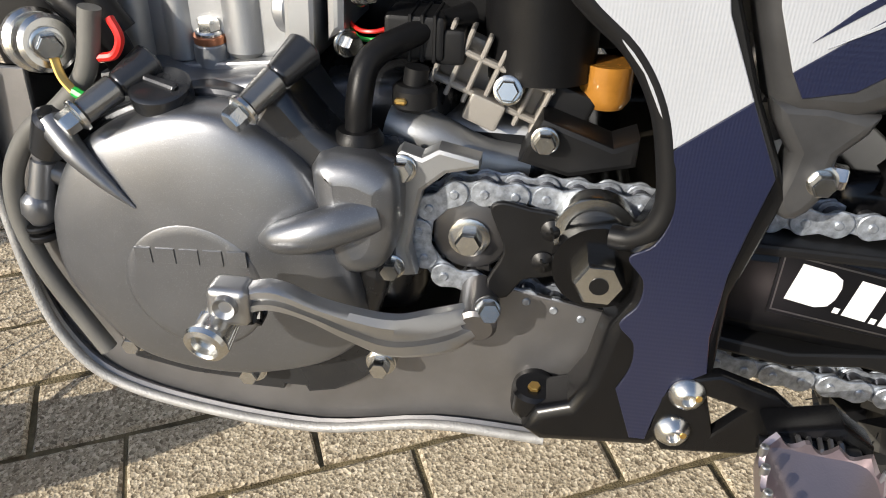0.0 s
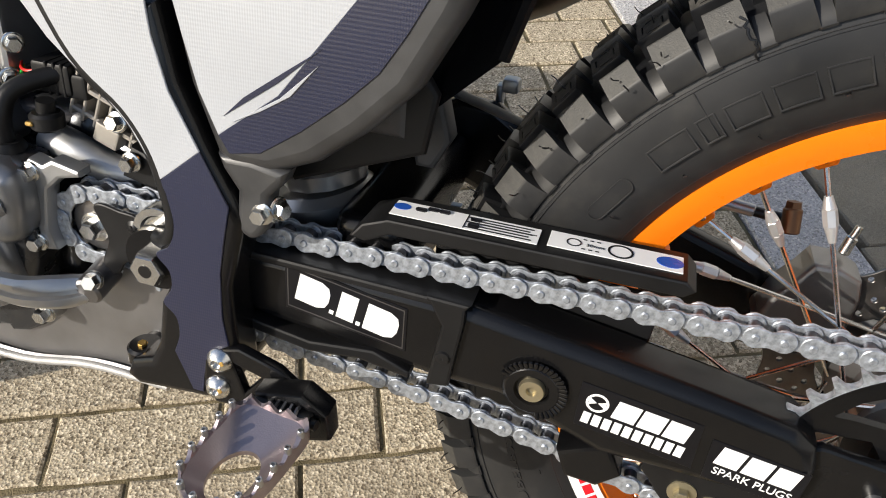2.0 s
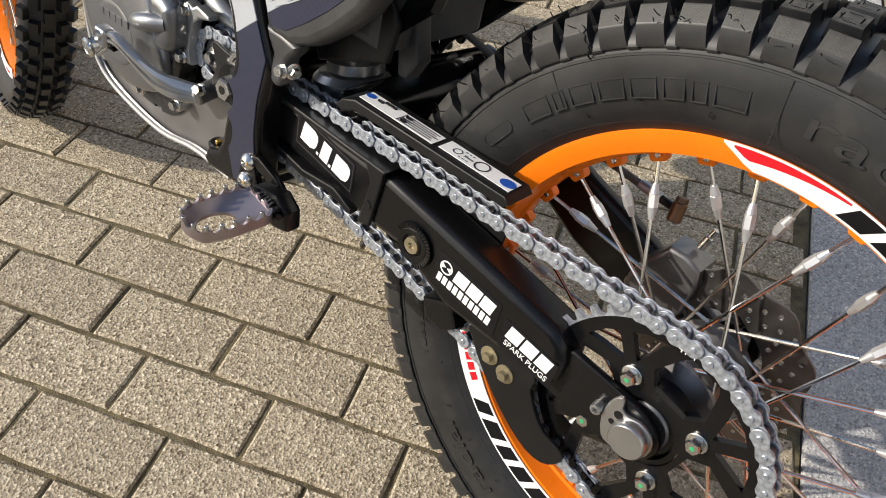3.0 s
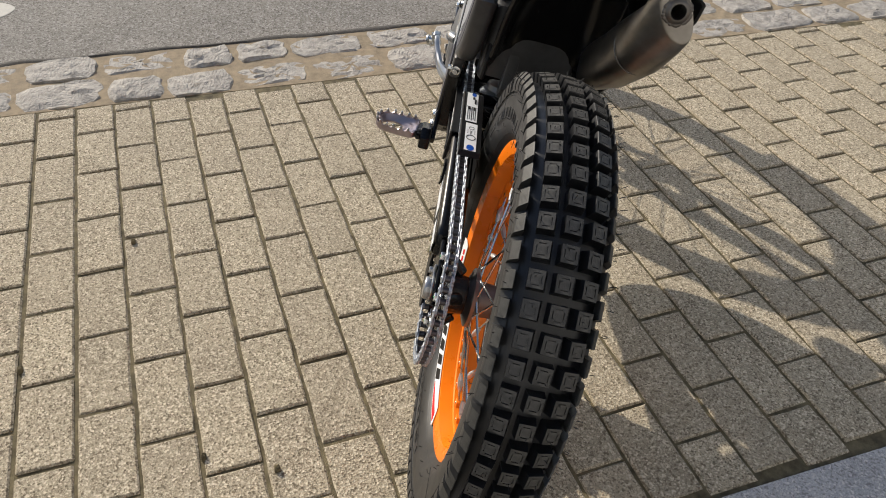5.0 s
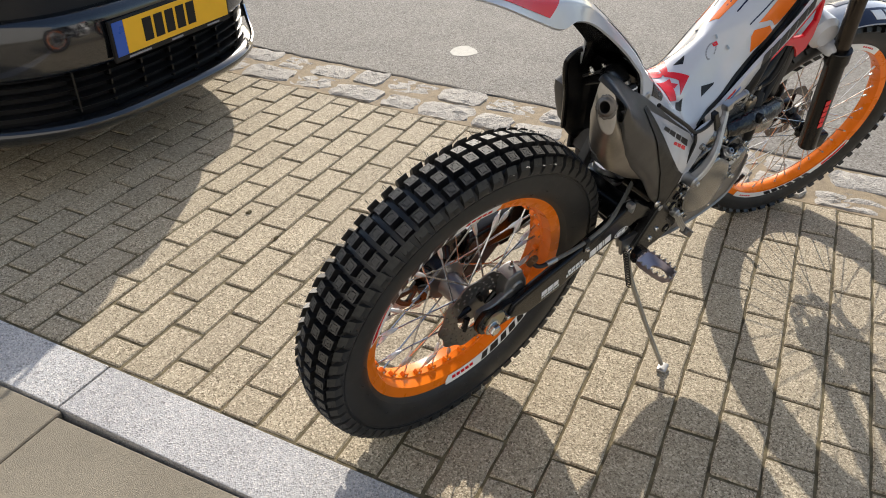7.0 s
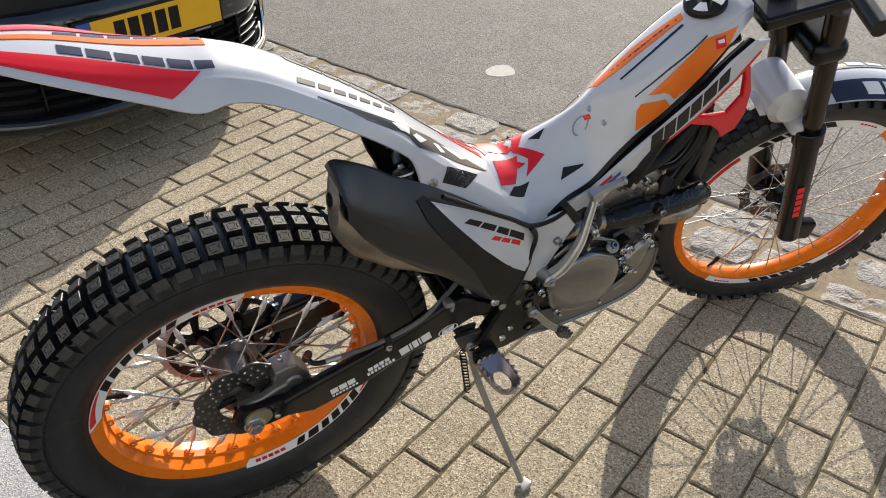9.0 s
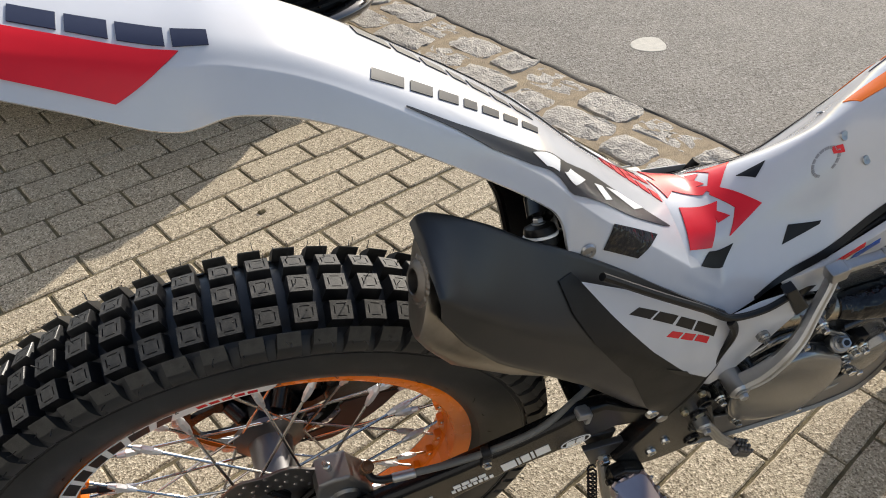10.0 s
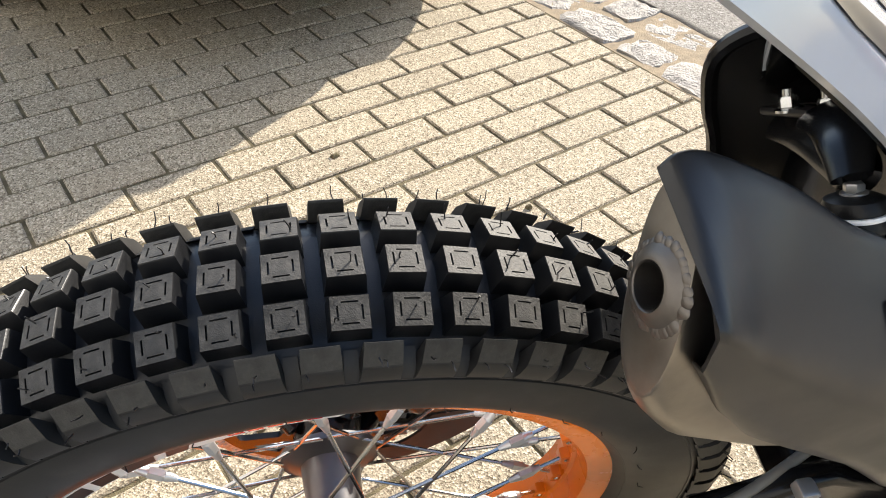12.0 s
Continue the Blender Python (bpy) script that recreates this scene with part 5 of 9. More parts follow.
def on_shell(stations, x, f, side, lift):
    """The place on the shell at x, a share f of the way from ridge to edge (below 0: past the ridge)."""
    if f < 0:
        f, side = -f, -side
    xs = [s[0] for s in stations]
    k = max(0, min(len(xs) - 2, sum(1 for v in xs if v <= x) - 1))
    cols, lo, hi = list(zip(*stations)), 0.0, 1.0
    for _ in range(30):
        t = (lo + hi) / 2
        lo, hi = (t, hi) if line_of(cols, k, t)[0] < x else (lo, t)
    row = line_of(cols, k, t)
    curve = half_of(row, 8)
    d = np.cumsum([0] + [math.hypot(b[0] - a[0], b[1] - a[1]) for a, b in zip(curve, curve[1:])])
    at = lambda s: (float(np.interp(s, d, [p[0] for p in curve])), float(np.interp(s, d, [p[1] for p in curve])))
    y, z = at(f * d[-1])
    ya, za = at(max(0, f - 0.04) * d[-1])
    yb, zb = at(min(1, f + 0.04) * d[-1])
    n = Vector((0, -(zb - za), yb - ya)).normalized()
    return (x, row[1] + side * (y + lift * n.y), z + lift * n.z)


def patch(stations, rail_a, rail_b, side=-1, lift=0.0011, steps=12, across=12):
    """A printed patch that follows the shell between two rails of (x, f)."""
    def along(rail, t):
        u = t * (len(rail) - 1)
        k = min(int(u), len(rail) - 2)
        return [rail[k][i] * (1 - u + k) + rail[k + 1][i] * (u - k) for i in range(2)]
    rings = []
    for i in range(steps + 1):
        a, b = along(rail_a, i / steps), along(rail_b, i / steps)
        pts = [(a[0] + (b[0] - a[0]) * j / across, a[1] + (b[1] - a[1]) * j / across) for j in range(across + 1)]
        top = [on_shell(stations, x, f, side, lift) for x, f in pts]
        low = [on_shell(stations, x, f, side, lift - 0.0008) for x, f in pts]
        rings.append(top + low[::-1])
    return loft(rings)


def letter_row(stations, widths, gap, x0, x1, top, bottom, side, name, material, parent, slant=0.0, lift=0.0010):
    """A row of plain blocks between two shares that slide along x."""
    total = sum(widths) + gap * (len(widths) - 1)
    x = 0.0
    for w in widths:
        a, b = x / total, (x + w) / total
        X = lambda t: x0 + (x1 - x0) * t
        F = lambda pair, t: pair[0] + (pair[1] - pair[0]) * t
        part(name, patch(stations, [(X(a) + slant, F(top, a)), (X(b) + slant, F(top, b))], [(X(a), F(bottom, a)), (X(b), F(bottom, b))], side, lift, 3, 10), material, parent)
        x += w + gap


for side in (-1, 1):
    # mudguard graphics
    part("red_flash", patch(MUDGUARD, [(-0.200, 0.42), (-0.10, 0.40), (0.003, 0.46)], [(-0.198, 0.80), (-0.12, 0.83), (-0.032, 0.86)], side), RED, guard_rear, "red flank of the mudguard")
    letter_row(MUDGUARD, [5, 5, 5, 4.6, 5.4, 4.4], 0.9, -0.123, 0.019, (0.10, 0.29), (0.32, 0.44), side, "sponsor_block", NAVY, guard_rear)
    part("orange_flash", patch(MUDGUARD, [(-0.200, -0.20), (-0.09, -0.22), (0.020, -0.36)], [(-0.200, -0.02), (-0.09, -0.06), (0.020, -0.14)], side) if side < 0 else patch(MUDGUARD, [(-0.17, 0.90), (0.0, 0.92)], [(-0.17, 0.96), (0.0, 0.98)], side), ORANGE_PRINT, guard_rear)
    letter_row(MUDGUARD, [6, 4.4, 4.2, 3, 4, 3.6, 4.2], 1.2, 0.110, 0.250, (0.28, 0.06), (0.44, 0.16), side, "maker_block", GRAPHITE, guard_rear, 0.003)
    upper_f = lambda x: float(np.interp(x, [0.131, 0.169, 0.205, 0.241, 0.256, 0.271, 0.300, 0.327, 0.360, 0.404], [0.585, 0.560, 0.510, 0.445, 0.345, 0.245, 0.190, 0.210, 0.240, 0.305]))
    lower_f = lambda x: float(np.interp(x, [0.131, 0.169, 0.195, 0.233, 0.258, 0.280, 0.312, 0.345, 0.395, 0.404], [0.600, 0.625, 0.675, 0.635, 0.560, 0.440, 0.415, 0.410, 0.335, 0.310]))
    xs = [0.131 + 0.273 * k / 30 for k in range(31)]
    part("dark_stripe", patch(MUDGUARD, [(x, upper_f(x)) for x in xs], [(x, lower_f(x)) for x in xs], side, 0.0012, 60, 14), STRIPE, guard_rear, "black flash with plain white blocks")
    for a, b in ((((0.234, 0.500), (0.264, 0.320)), ((0.246, 0.570), (0.259, 0.500))), (((0.265, 0.405), (0.274, 0.290)), ((0.276, 0.395), (0.291, 0.300))), (((0.303, 0.285), (0.314, 0.265)), ((0.312, 0.385), (0.322, 0.350))), (((0.320, 0.250), (0.336, 0.225)), ((0.353, 0.325), (0.370, 0.250)))):
        part("stripe_block", patch(MUDGUARD, a, b, side, 0.0019, 6, 12), PRINT_WHITE, guard_rear)
    part("vent_window", patch(MUDGUARD, [(0.316, 0.55), (0.377, 0.46)], [(0.304, 0.79), (0.343, 0.75)], side, 0.0012, 8, 8), GLOSS_BLACK, guard_rear, "dark window shape in the white mudguard")
    sc = on_shell(MUDGUARD, 0.288, 0.84, side, 0.0005)
    part("side_screw", moved(lathe([(0.0, 0.0005), (0.0025, 0.0008), (0.003, 0.0022), (0.0065, 0.002), (0.0078, 0.0)], 20), Matrix.Translation(sc) @ pose(0, 0, 0, 80 if side < 0 else -80)), ALLOY, guard_rear, "dull alloy countersunk screw")
    letter_row(MUDGUARD, [1, 1, 1, 1, 1], 0.25, 0.345, 0.412, (-0.27, -0.03) if side < 0 else (0.17, 0.17), (-0.15, 0.06) if side < 0 else (0.27, 0.27), side, "maker_block", RED, guard_rear)
    # seat: red wing mark as plain shapes, black patches painted for shade inside openings
    if side < 0:
        part("red_mark", patch(SEAT, [(0.418, -0.28), (0.440, -0.20), (0.481, -0.05)], [(0.424, 0.0), (0.437, -0.09), (0.468, 0.0)], -1, 0.0011, 14), RED, body, "red wing mark as plain shapes")
    part("red_mark", patch(SEAT, [(0.431, 0.10), (0.477, 0.10)], [(0.423, 0.48), (0.453, 0.45)], side, 0.0011), RED, body)
    part("red_mark", patch(SEAT, [(0.471, 0.17), (0.483, 0.25)], [(0.467, 0.20), (0.468, 0.27)], side, 0.0012), RED, body)
    part("red_mark", patch(SEAT, [(0.481, -0.05), (0.496, 0.08), (0.518, 0.28)], [(0.474, 0.02), (0.491, 0.21), (0.478, 0.40)], side, 0.0011, 10), RED, body)
    part("side_vent", patch(SEAT, [(0.449, 0.48), (0.482, 0.47)], [(0.433, 0.60), (0.466, 0.62)], side, 0.0009, 6), BLACK_PLASTIC, body, "black patch painted for the shade inside an opening in the white cover")
    part("side_vent", patch(SEAT, [(0.547, 0.58), (0.585, 0.69)], [(0.538, 0.71), (0.583, 0.71)], side, 0.0009, 6), BLACK_PLASTIC, body)
    if side < 0:
        part("side_vent", patch(SEAT, [(0.506, -0.03), (0.534, -0.02)], [(0.510, 0.0), (0.519, 0.07)], -1, 0.0010, 6), BLACK_PLASTIC, body)
    part("orange_flash", patch(SEAT, [(0.668, 0.62), (0.675, 0.57), (0.717, 0.76)], [(0.667, 0.87), (0.695, 0.91), (0.728, 0.92)], side), ORANGE_PRINT, body)
    part("orange_flash", patch(SEAT, [(0.687, 0.53), (0.740, 0.48), (0.782, 0.45), (0.842, 0.80)], [(0.719, 0.68), (0.734, 0.87), (0.778, 0.93), (0.824, 0.95)], side, 0.0010, 20, 6), ORANGE_PRINT, body, "orange panel on the tank cover")
    part("red_badge", patch(SEAT, [(0.799, 0.60), (0.817, 0.70)], [(0.802, 0.78), (0.819, 0.90)], side, 0.0018, 6), RED, body, "small red badge with a plain white mark")
    part("badge_mark", patch(SEAT, [(0.803, 0.66), (0.814, 0.73)], [(0.805, 0.72), (0.815, 0.80)], side, 0.0026, 3, 3), PRINT_WHITE, body)
    part("pin_stripe", patch(SEAT, [(0.668, 0.42), (0.72, 0.40), (0.785, 0.42)], [(0.668, 0.44), (0.72, 0.425), (0.785, 0.445)], side, 0.0010, 16, 2), NAVY, body)
    part("pin_stripe", patch(SEAT, [(0.656, 0.095), (0.764, 0.05)], [(0.656, 0.12), (0.764, 0.085)], side, 0.0010, 16, 2), NAVY, body)
    if side < 0:
        part("orange_flash", patch(SEAT, [(0.622, -0.18), (0.70, -0.20), (0.776, -0.12)], [(0.625, -0.03), (0.690, -0.02), (0.770, 0.0)], -1, 0.0010, 16), ORANGE_PRINT, body)
    part("black_stripe", patch(SEAT, [(0.500, 0.97), (0.549, 0.93), (0.611, 0.93), (0.734, 0.91), (0.825, 0.95)], [(0.500, 1.0), (0.560, 1.0), (0.625, 1.0), (0.744, 1.0), (0.835, 1.0)], side, 0.0014, 30, 3), PRINT_BLACK, body, "black line along the lower edge")
    for x, f in ((0.623, 0.44),) + (((0.604, 0.13),) if side < 0 else ()):
        p = on_shell(SEAT, x, f, side, 0.0004)
        part("cover_screw", moved(lathe([(0.0, 0.0), (0.002, 0.001), (0.0045, 0.001), (0.0052, 0)], 14), Matrix.Translation(p) @ pose(0, 0, 0, 50 if side < 0 else -50)), ALLOY, body)
    if side < 0:
        for k in range(14):
            a0 = radians(115 + 22 * k)
            part("wreath_leaf", patch(SEAT, [(0.586 + 0.0145 * math.cos(a0), 0.235 + 0.105 * math.sin(a0)), (0.586 + 0.0145 * math.cos(a0 + 0.3), 0.235 + 0.105 * math.sin(a0 + 0.3))], [(0.586 + 0.0118 * math.cos(a0), 0.235 + 0.085 * math.sin(a0)), (0.586 + 0.0118 * math.cos(a0 + 0.3), 0.235 + 0.085 * math.sin(a0 + 0.3))], -1, 0.0010, 2, 2), PRINT_GREY, body)
        part("badge_mark", patch(SEAT, [(0.592, 0.15), (0.602, 0.18)], [(0.594, 0.21), (0.604, 0.25)], -1, 0.0010, 3, 3), RED, body)
# lower tank skirt: white band with dark blocks and red edge
for side in (-1, 1):
    skirt = part("tank_skirt", plate([[(0.535, 0.596), (0.590, 0.610), (0.655, 0.668), (0.723, 0.724), (0.771, 0.762), (0.802, 0.803), (0.842, 0.836), (0.866, 0.835), (0.858, 0.817), (0.824, 0.767), (0.771, 0.709), (0.693, 0.652), (0.640, 0.606), (0.598, 0.560), (0.560, 0.568)]], side * 0.0725, side * 0.064, 0.002, 2), WHITE, bike, "white skirt below the tank with dark blocks")
    part("red_line", plate([[(0.690, 0.6515), (0.771, 0.7105), (0.824, 0.7685), (0.856, 0.8165), (0.852, 0.8190), (0.820, 0.7725), (0.768, 0.7150), (0.689, 0.6565)]], side * 0.0733, side * 0.0715, 0.0002, 1), RED, skirt)
    x, z = 0.689, 0.662
    for k, d in enumerate((0.019, 0.018, 0.018, 0.016, 0.019, 0.015)):
        rise = (0.70, 0.74, 0.92, 1.02, 1.10, 1.12)[k]
        h = 0.034 - 0.0015 * k
        part("sponsor_block", plate([[(x, z), (x + d, z + d * rise), (x + d - 0.009, z + d * rise + h), (x - 0.009, z + h)]], side * 0.0733, side * 0.0720, 0.0002, 1), PRINT_BLACK, skirt)
        x, z = x + d + 0.0028, z + (d + 0.0028) * rise
    part("maker_block", plate([[(0.594, 0.603), (0.622, 0.628), (0.620, 0.635), (0.592, 0.610)]], side * 0.0733, side * 0.0720, 0.0002, 1), RED, skirt)
    part("maker_block", plate([[(0.612, 0.605), (0.640, 0.630), (0.637, 0.637), (0.616, 0.618)]], side * 0.0733, side * 0.0720, 0.0002, 1), BLUE, skirt)
# fuel filler with breather hose
CAP = pose(0.806, 0.026, 0.858, 0, -22, 0)
cap = part("filler_cap", moved(lathe([(0.034, -0.006), (0.034, 0.002), (0.031, 0.005), (0.012, 0.007), (0.0, 0.007)], 40), CAP), BLACK_PLASTIC, bike, "black and silver filler cap with breather hose")
for k in range(4):
    part("cap_segment", moved(lathe([(0.012, 0.0072), (0.012, 0.0077), (0.030, 0.0062), (0.030, 0.0056)], 6, radians(90 * k + 12), radians(90 * k + 58)), CAP), PRINT_WHITE, cap)
part("breather_hose", tube([(0.806, 0.026, 0.862), (0.803, 0.026, 0.884), (0.816, 0.026, 0.906), (0.85, 0.028, 0.915), (0.90, 0.03, 0.91)], 0.006, 10), HOSE, cap)

LINER = [(s[0], s[1], s[2] - 0.007, s[3] * 0.9, s[4] - 0.007, s[5] * 0.9, s[6] - 0.006, s[7] * 0.92, s[8] - 0.002) for s in MUDGUARD[6:11]]
part("mudguard_liner", shell(LINER, 4, 4), BLACK_METAL, guard_rear, "black liner inside the mudguard", crease=50)

# ---- silencer on the right ----
TOP = [(0.131, 0.790), (0.137, 0.797), (0.151, 0.795), (0.190, 0.774), (0.231, 0.745), (0.264, 0.727), (0.328, 0.685), (0.388, 0.643), (0.455, 0.600)]
LOW = [(0.141, 0.739), (0.163, 0.696), (0.197, 0.652), (0.249, 0.606), (0.307, 0.555), (0.345, 0.515), (0.382, 0.475), (0.410, 0.452), (0.424, 0.428)]
REAR = [(0.131, 0.790), (0.137, 0.772), (0.139, 0.756), (0.141, 0.739)]
FRONT_EDGE = [(0.455, 0.600), (0.4662, 0.584), (0.4655, 0.542), (0.4500, 0.480), (0.424, 0.428)]


def outside(x, z):
    """How far out the heat shield stands at x, z: upright below, leaning in over the can towards its top edge."""
    top = float(np.interp(x, [p[0] for p in TOP], [p[1] for p in TOP]))
    low = float(np.interp(x, [p[0] for p in LOW], [p[1] for p in LOW]))
    wrap = float(np.interp(x, [0.13, 0.24, 0.33, 0.45], [0.058, 0.050, 0.040, 0.020]))
    v = max(0.0, (top - z) / (top - low))
    return -0.1335 + 0.062 * (x - 0.13) + wrap * max(0.0, 1 - v / 0.45) ** 1.3 + 0.010 * max(0.0, (v - 0.86) / 0.14) ** 2


def cover_grid(nu=44, nv=16):
    def at(line, t):
        pts = spline([(*p, 0) for p in line], 12)
        u = t * (len(pts) - 1)
        k = min(int(u), len(pts) - 2)
        return pts[k].lerp(pts[k + 1], u - k)
    grid = []
    for i in range(nu + 1):
        u, row = i / nu, []
        for j in range(nv + 1):
            v = j / nv
            p = at(TOP, u) * (1 - v) + at(LOW, u) * v + at(REAR, v) * (1 - u) + at(FRONT_EDGE, v) * u
            p -= (at(TOP, 0) * (1 - v) + at(LOW, 0) * v) * (1 - u) + (at(TOP, 1) * (1 - v) + at(LOW, 1) * v) * u
            y = outside(p.x, p.y)
            row.append((p.x, y, p.y))
        grid.append(row)
    return grid


rows = cover_grid()
silencer = part("silencer_cover", loft([r + [(x + 0.0012, y + 0.0030, z - 0.0015) for x, y, z in r[::-1]] for r in rows]), MUFFLER_BLACK, bike, "matt black silencer heat shield with white panel", crease=60)


def on_cover(outline, lift, thick=0.0012):
    """A thin sheet with this outline in x, z, bent to the heat shield."""
    bm = bmesh.new()
    bm.faces.new([bm.verts.new((x, 0, z)) for x, z in outline])
    for axis, span in ((0, (0.24, 0.48)), (2, (0.42, 0.76))):
        for k in range(int((span[1] - span[0]) / 0.008)):
            at, way = [0, 0, 0], [0, 0, 0]
            at[axis], way[axis] = span[0] + 0.008 * k + 0.0013, 1
            bmesh.ops.bisect_plane(bm, geom=bm.verts[:] + bm.edges[:] + bm.faces[:], plane_co=at, plane_no=way)
    v, f = of_bm(bm)
    n = len(v)
    count = collections.Counter(tuple(sorted(e)) for face in f for e in zip(face, face[1:] + face[:1]))
    rim = [e for face in f for e in zip(face, face[1:] + face[:1]) if count[tuple(sorted(e))] == 1]
    out = [(x, outside(x, z) - lift - thick, z) for x, _, z in v] + [(x, outside(x, z) - lift, z) for x, _, z in v]
    return out, f + [tuple(i + n for i in reversed(face)) for face in f] + [(a, a + n, b + n, b) for a, b in rim]


def oval_ring(c, d, wy, wn, n=32, p=2.5, lean=0.0):
    """A rounded ring about c, square to d in the x, z plane: half width wy across, wn upwards; lean: how far its top leans in."""
    d = Vector(d).normalized()
    up = Vector((0, 1, 0)).cross(d) * -1
    out = []
    for k in range(n):
        a = 2 * math.pi * k / n
        cs, sn = math.cos(a), math.sin(a)
        r = (abs(cs) ** p + abs(sn) ** p) ** (-1 / p)
        rise = up * (wn * sn * r)
        out.append(tuple(Vector(c) + Vector((0, wy * cs * r + lean * rise.z, 0)) + rise))
    return out


TAIL = Matrix.Translation((0.1300, -0.1015, 0.7572)) @ Vector((-0.97, -0.02, 0.22)).to_track_quat("Z", "Y").to_matrix().to_4x4()
can = part("silencer_can", loft([oval_ring((0.1313, -0.1015, 0.7567), (-0.97, 0, 0.22), 0.0092, 0.0092, p=2), oval_ring((0.1316, -0.1015, 0.7566), (-0.97, 0, 0.22), 0.0205, 0.0345, p=2.3, lean=0.52), oval_ring((0.1345, -0.1005, 0.7540), (-0.95, 0, 0.30), 0.0225, 0.0360, p=2.3, lean=0.52),
            oval_ring((0.1475, -0.0980, 0.724), (-0.90, 0, 0.43), 0.0310, 0.0320, p=2, lean=0.42), oval_ring((0.178, -0.0925, 0.688), (-0.80, 0, 0.60), 0.0345, 0.0385, p=2.1, lean=0.25), oval_ring((0.243, -0.0860, 0.630), (-0.72, 0, 0.69), 0.033, 0.0430, p=2.2),
            oval_ring((0.320, -0.080, 0.575), (-0.7, 0, 0.7), 0.026, 0.038), oval_ring((0.400, -0.080, 0.500), (-0.7, 0, 0.7), 0.002, 0.002)], cap=False), CAN_STEEL, silencer, "satin heat tinted silencer can", crease=50)
part("tail_ring", moved(lathe([(0.0090, -0.006), (0.0090, 0.0020), (0.0098, 0.0030), (0.0116, 0.0028), (0.0135, 0.0014), (0.0160, -0.0006)], 40, cap=False), TAIL), STEEL_BURNT, can, "ripple-welded tail pipe ring")
part("tail_bore", moved(lathe([(0.0089, 0.002), (0.0088, -0.045), (0.0, -0.045)], 28, cap=False), TAIL @ pose(0, 0, 0.0008)), STEEL_BURNT, can)
rng = random.Random(8)
part("weld_ripple", cat(*[moved(lathe([(0.0030, -0.0008), (0.0024, -0.0002), (0.0013, 0.0001), (0.0, 0.0002)], 9), TAIL @ pose(0, 0, 0, 0, 0, 6 * k + rng.uniform(-3, 3)) @ pose(0.0160 + rng.uniform(-0.0012, 0.0016), 0, -0.0006, rng.uniform(-8, 8), 12)) for k in range(60)]), STEEL_BURNT, can, "rough dull weld bead")
part("weld_seam", tube(oval_ring((0.188, -0.0915, 0.682), (-0.79, 0, 0.61), 0.0338, 0.0410, 40, 2.1) + oval_ring((0.188, -0.0915, 0.682), (-0.79, 0, 0.61), 0.0338, 0.0410, 40, 2.1)[:1], 0.0010, 6, 1), STEEL_BURNT, can)
white = part("white_panel", on_cover([(0.2758, 0.7033), (0.3544, 0.6569), (0.4540, 0.5975), (0.4636, 0.5840), (0.4630, 0.5440), (0.4515, 0.5160), (0.4198, 0.5399), (0.3628, 0.5998), (0.3113, 0.6600)], 0.0012), WHITE, silencer, "white sticker with plain dark and red blocks", crease=60)
for low, top, spans, paint in ((((0.3284, 0.6541), (0.4434, 0.5782)), ((0.3409, 0.6535), (0.4451, 0.5897)), ((0.0, 0.23), (0.26, 0.49), (0.53, 0.72), (0.75, 1.0)), PRINT_BLACK), (((0.3783, 0.6075), (0.4357, 0.5730)), ((0.3863, 0.6091), (0.4379, 0.5799)), ((0.0, 0.28), (0.34, 0.63), (0.69, 1.0)), RED)):
    along = lambda ends, t: (ends[0][0] + (ends[1][0] - ends[0][0]) * t, ends[0][1] + (ends[1][1] - ends[0][1]) * t)
    for a, b in spans:
        part("panel_block", on_cover([along(low, a), along(low, b), along(top, b), along(top, a)], 0.0021, 0.0008), paint, white)
part("dark_band", on_cover([(0.2520, 0.7150), (0.2660, 0.7140), (0.2758, 0.7033), (0.3113, 0.6600), (0.3628, 0.5998), (0.4198, 0.5399), (0.4515, 0.5160), (0.4460, 0.4920), (0.4380, 0.4740), (0.4240, 0.4360), (0.4060, 0.4580), (0.3840, 0.4950), (0.3482, 0.5651), (0.3336, 0.5838), (0.2910, 0.6456), (0.2626, 0.6894)], 0.0008), BLACK_PLASTIC, silencer, crease=60)
part("panel_streak", on_cover([(0.3864, 0.5646), (0.4180, 0.5440), (0.4300, 0.5290), (0.4080, 0.5430)], 0.0021, 0.0008), PRINT_BLACK, silencer)
part("cover_screw", moved(lathe([(0.0, 0.0012), (0.004, 0.0012), (0.0065, 0.0005), (0.007, -0.001)], 18), pose(0.424, -0.1155, 0.440, 90)), ALLOY, silencer)
front_panel = part("front_panel", plate([[(0.466, 0.590), (0.495, 0.603), (0.521, 0.607), (0.535, 0.596), (0.546, 0.573), (0.526, 0.528), (0.504, 0.479), (0.484, 0.463), (0.462, 0.475), (0.473, 0.541)]], -0.101, -0.092, 0.002, 2), WHITE, bike, "white side panel ahead of the silencer")
part("strap", tube([(0.450, -0.108, 0.606), (0.464, -0.108, 0.580), (0.460, -0.109, 0.540), (0.450, -0.112, 0.488), (0.430, -0.113, 0.452)], 0.0055, 8, 6, 0.7), BLACK_PLASTIC, front_panel)
part("strap", plate([[(0.505, 0.627), (0.515, 0.632), (0.550, 0.592), (0.540, 0.580)]], -0.106, -0.094, 0.002, 2), BLACK_PLASTIC, front_panel)
part("strap", tube([(0.290, -0.100, 0.712), (0.350, -0.103, 0.673), (0.410, -0.105, 0.635), (0.450, -0.106, 0.608), (0.490, -0.104, 0.604), (0.520, -0.100, 0.612)], 0.0038, 8, 6), BLACK_PLASTIC, front_panel)
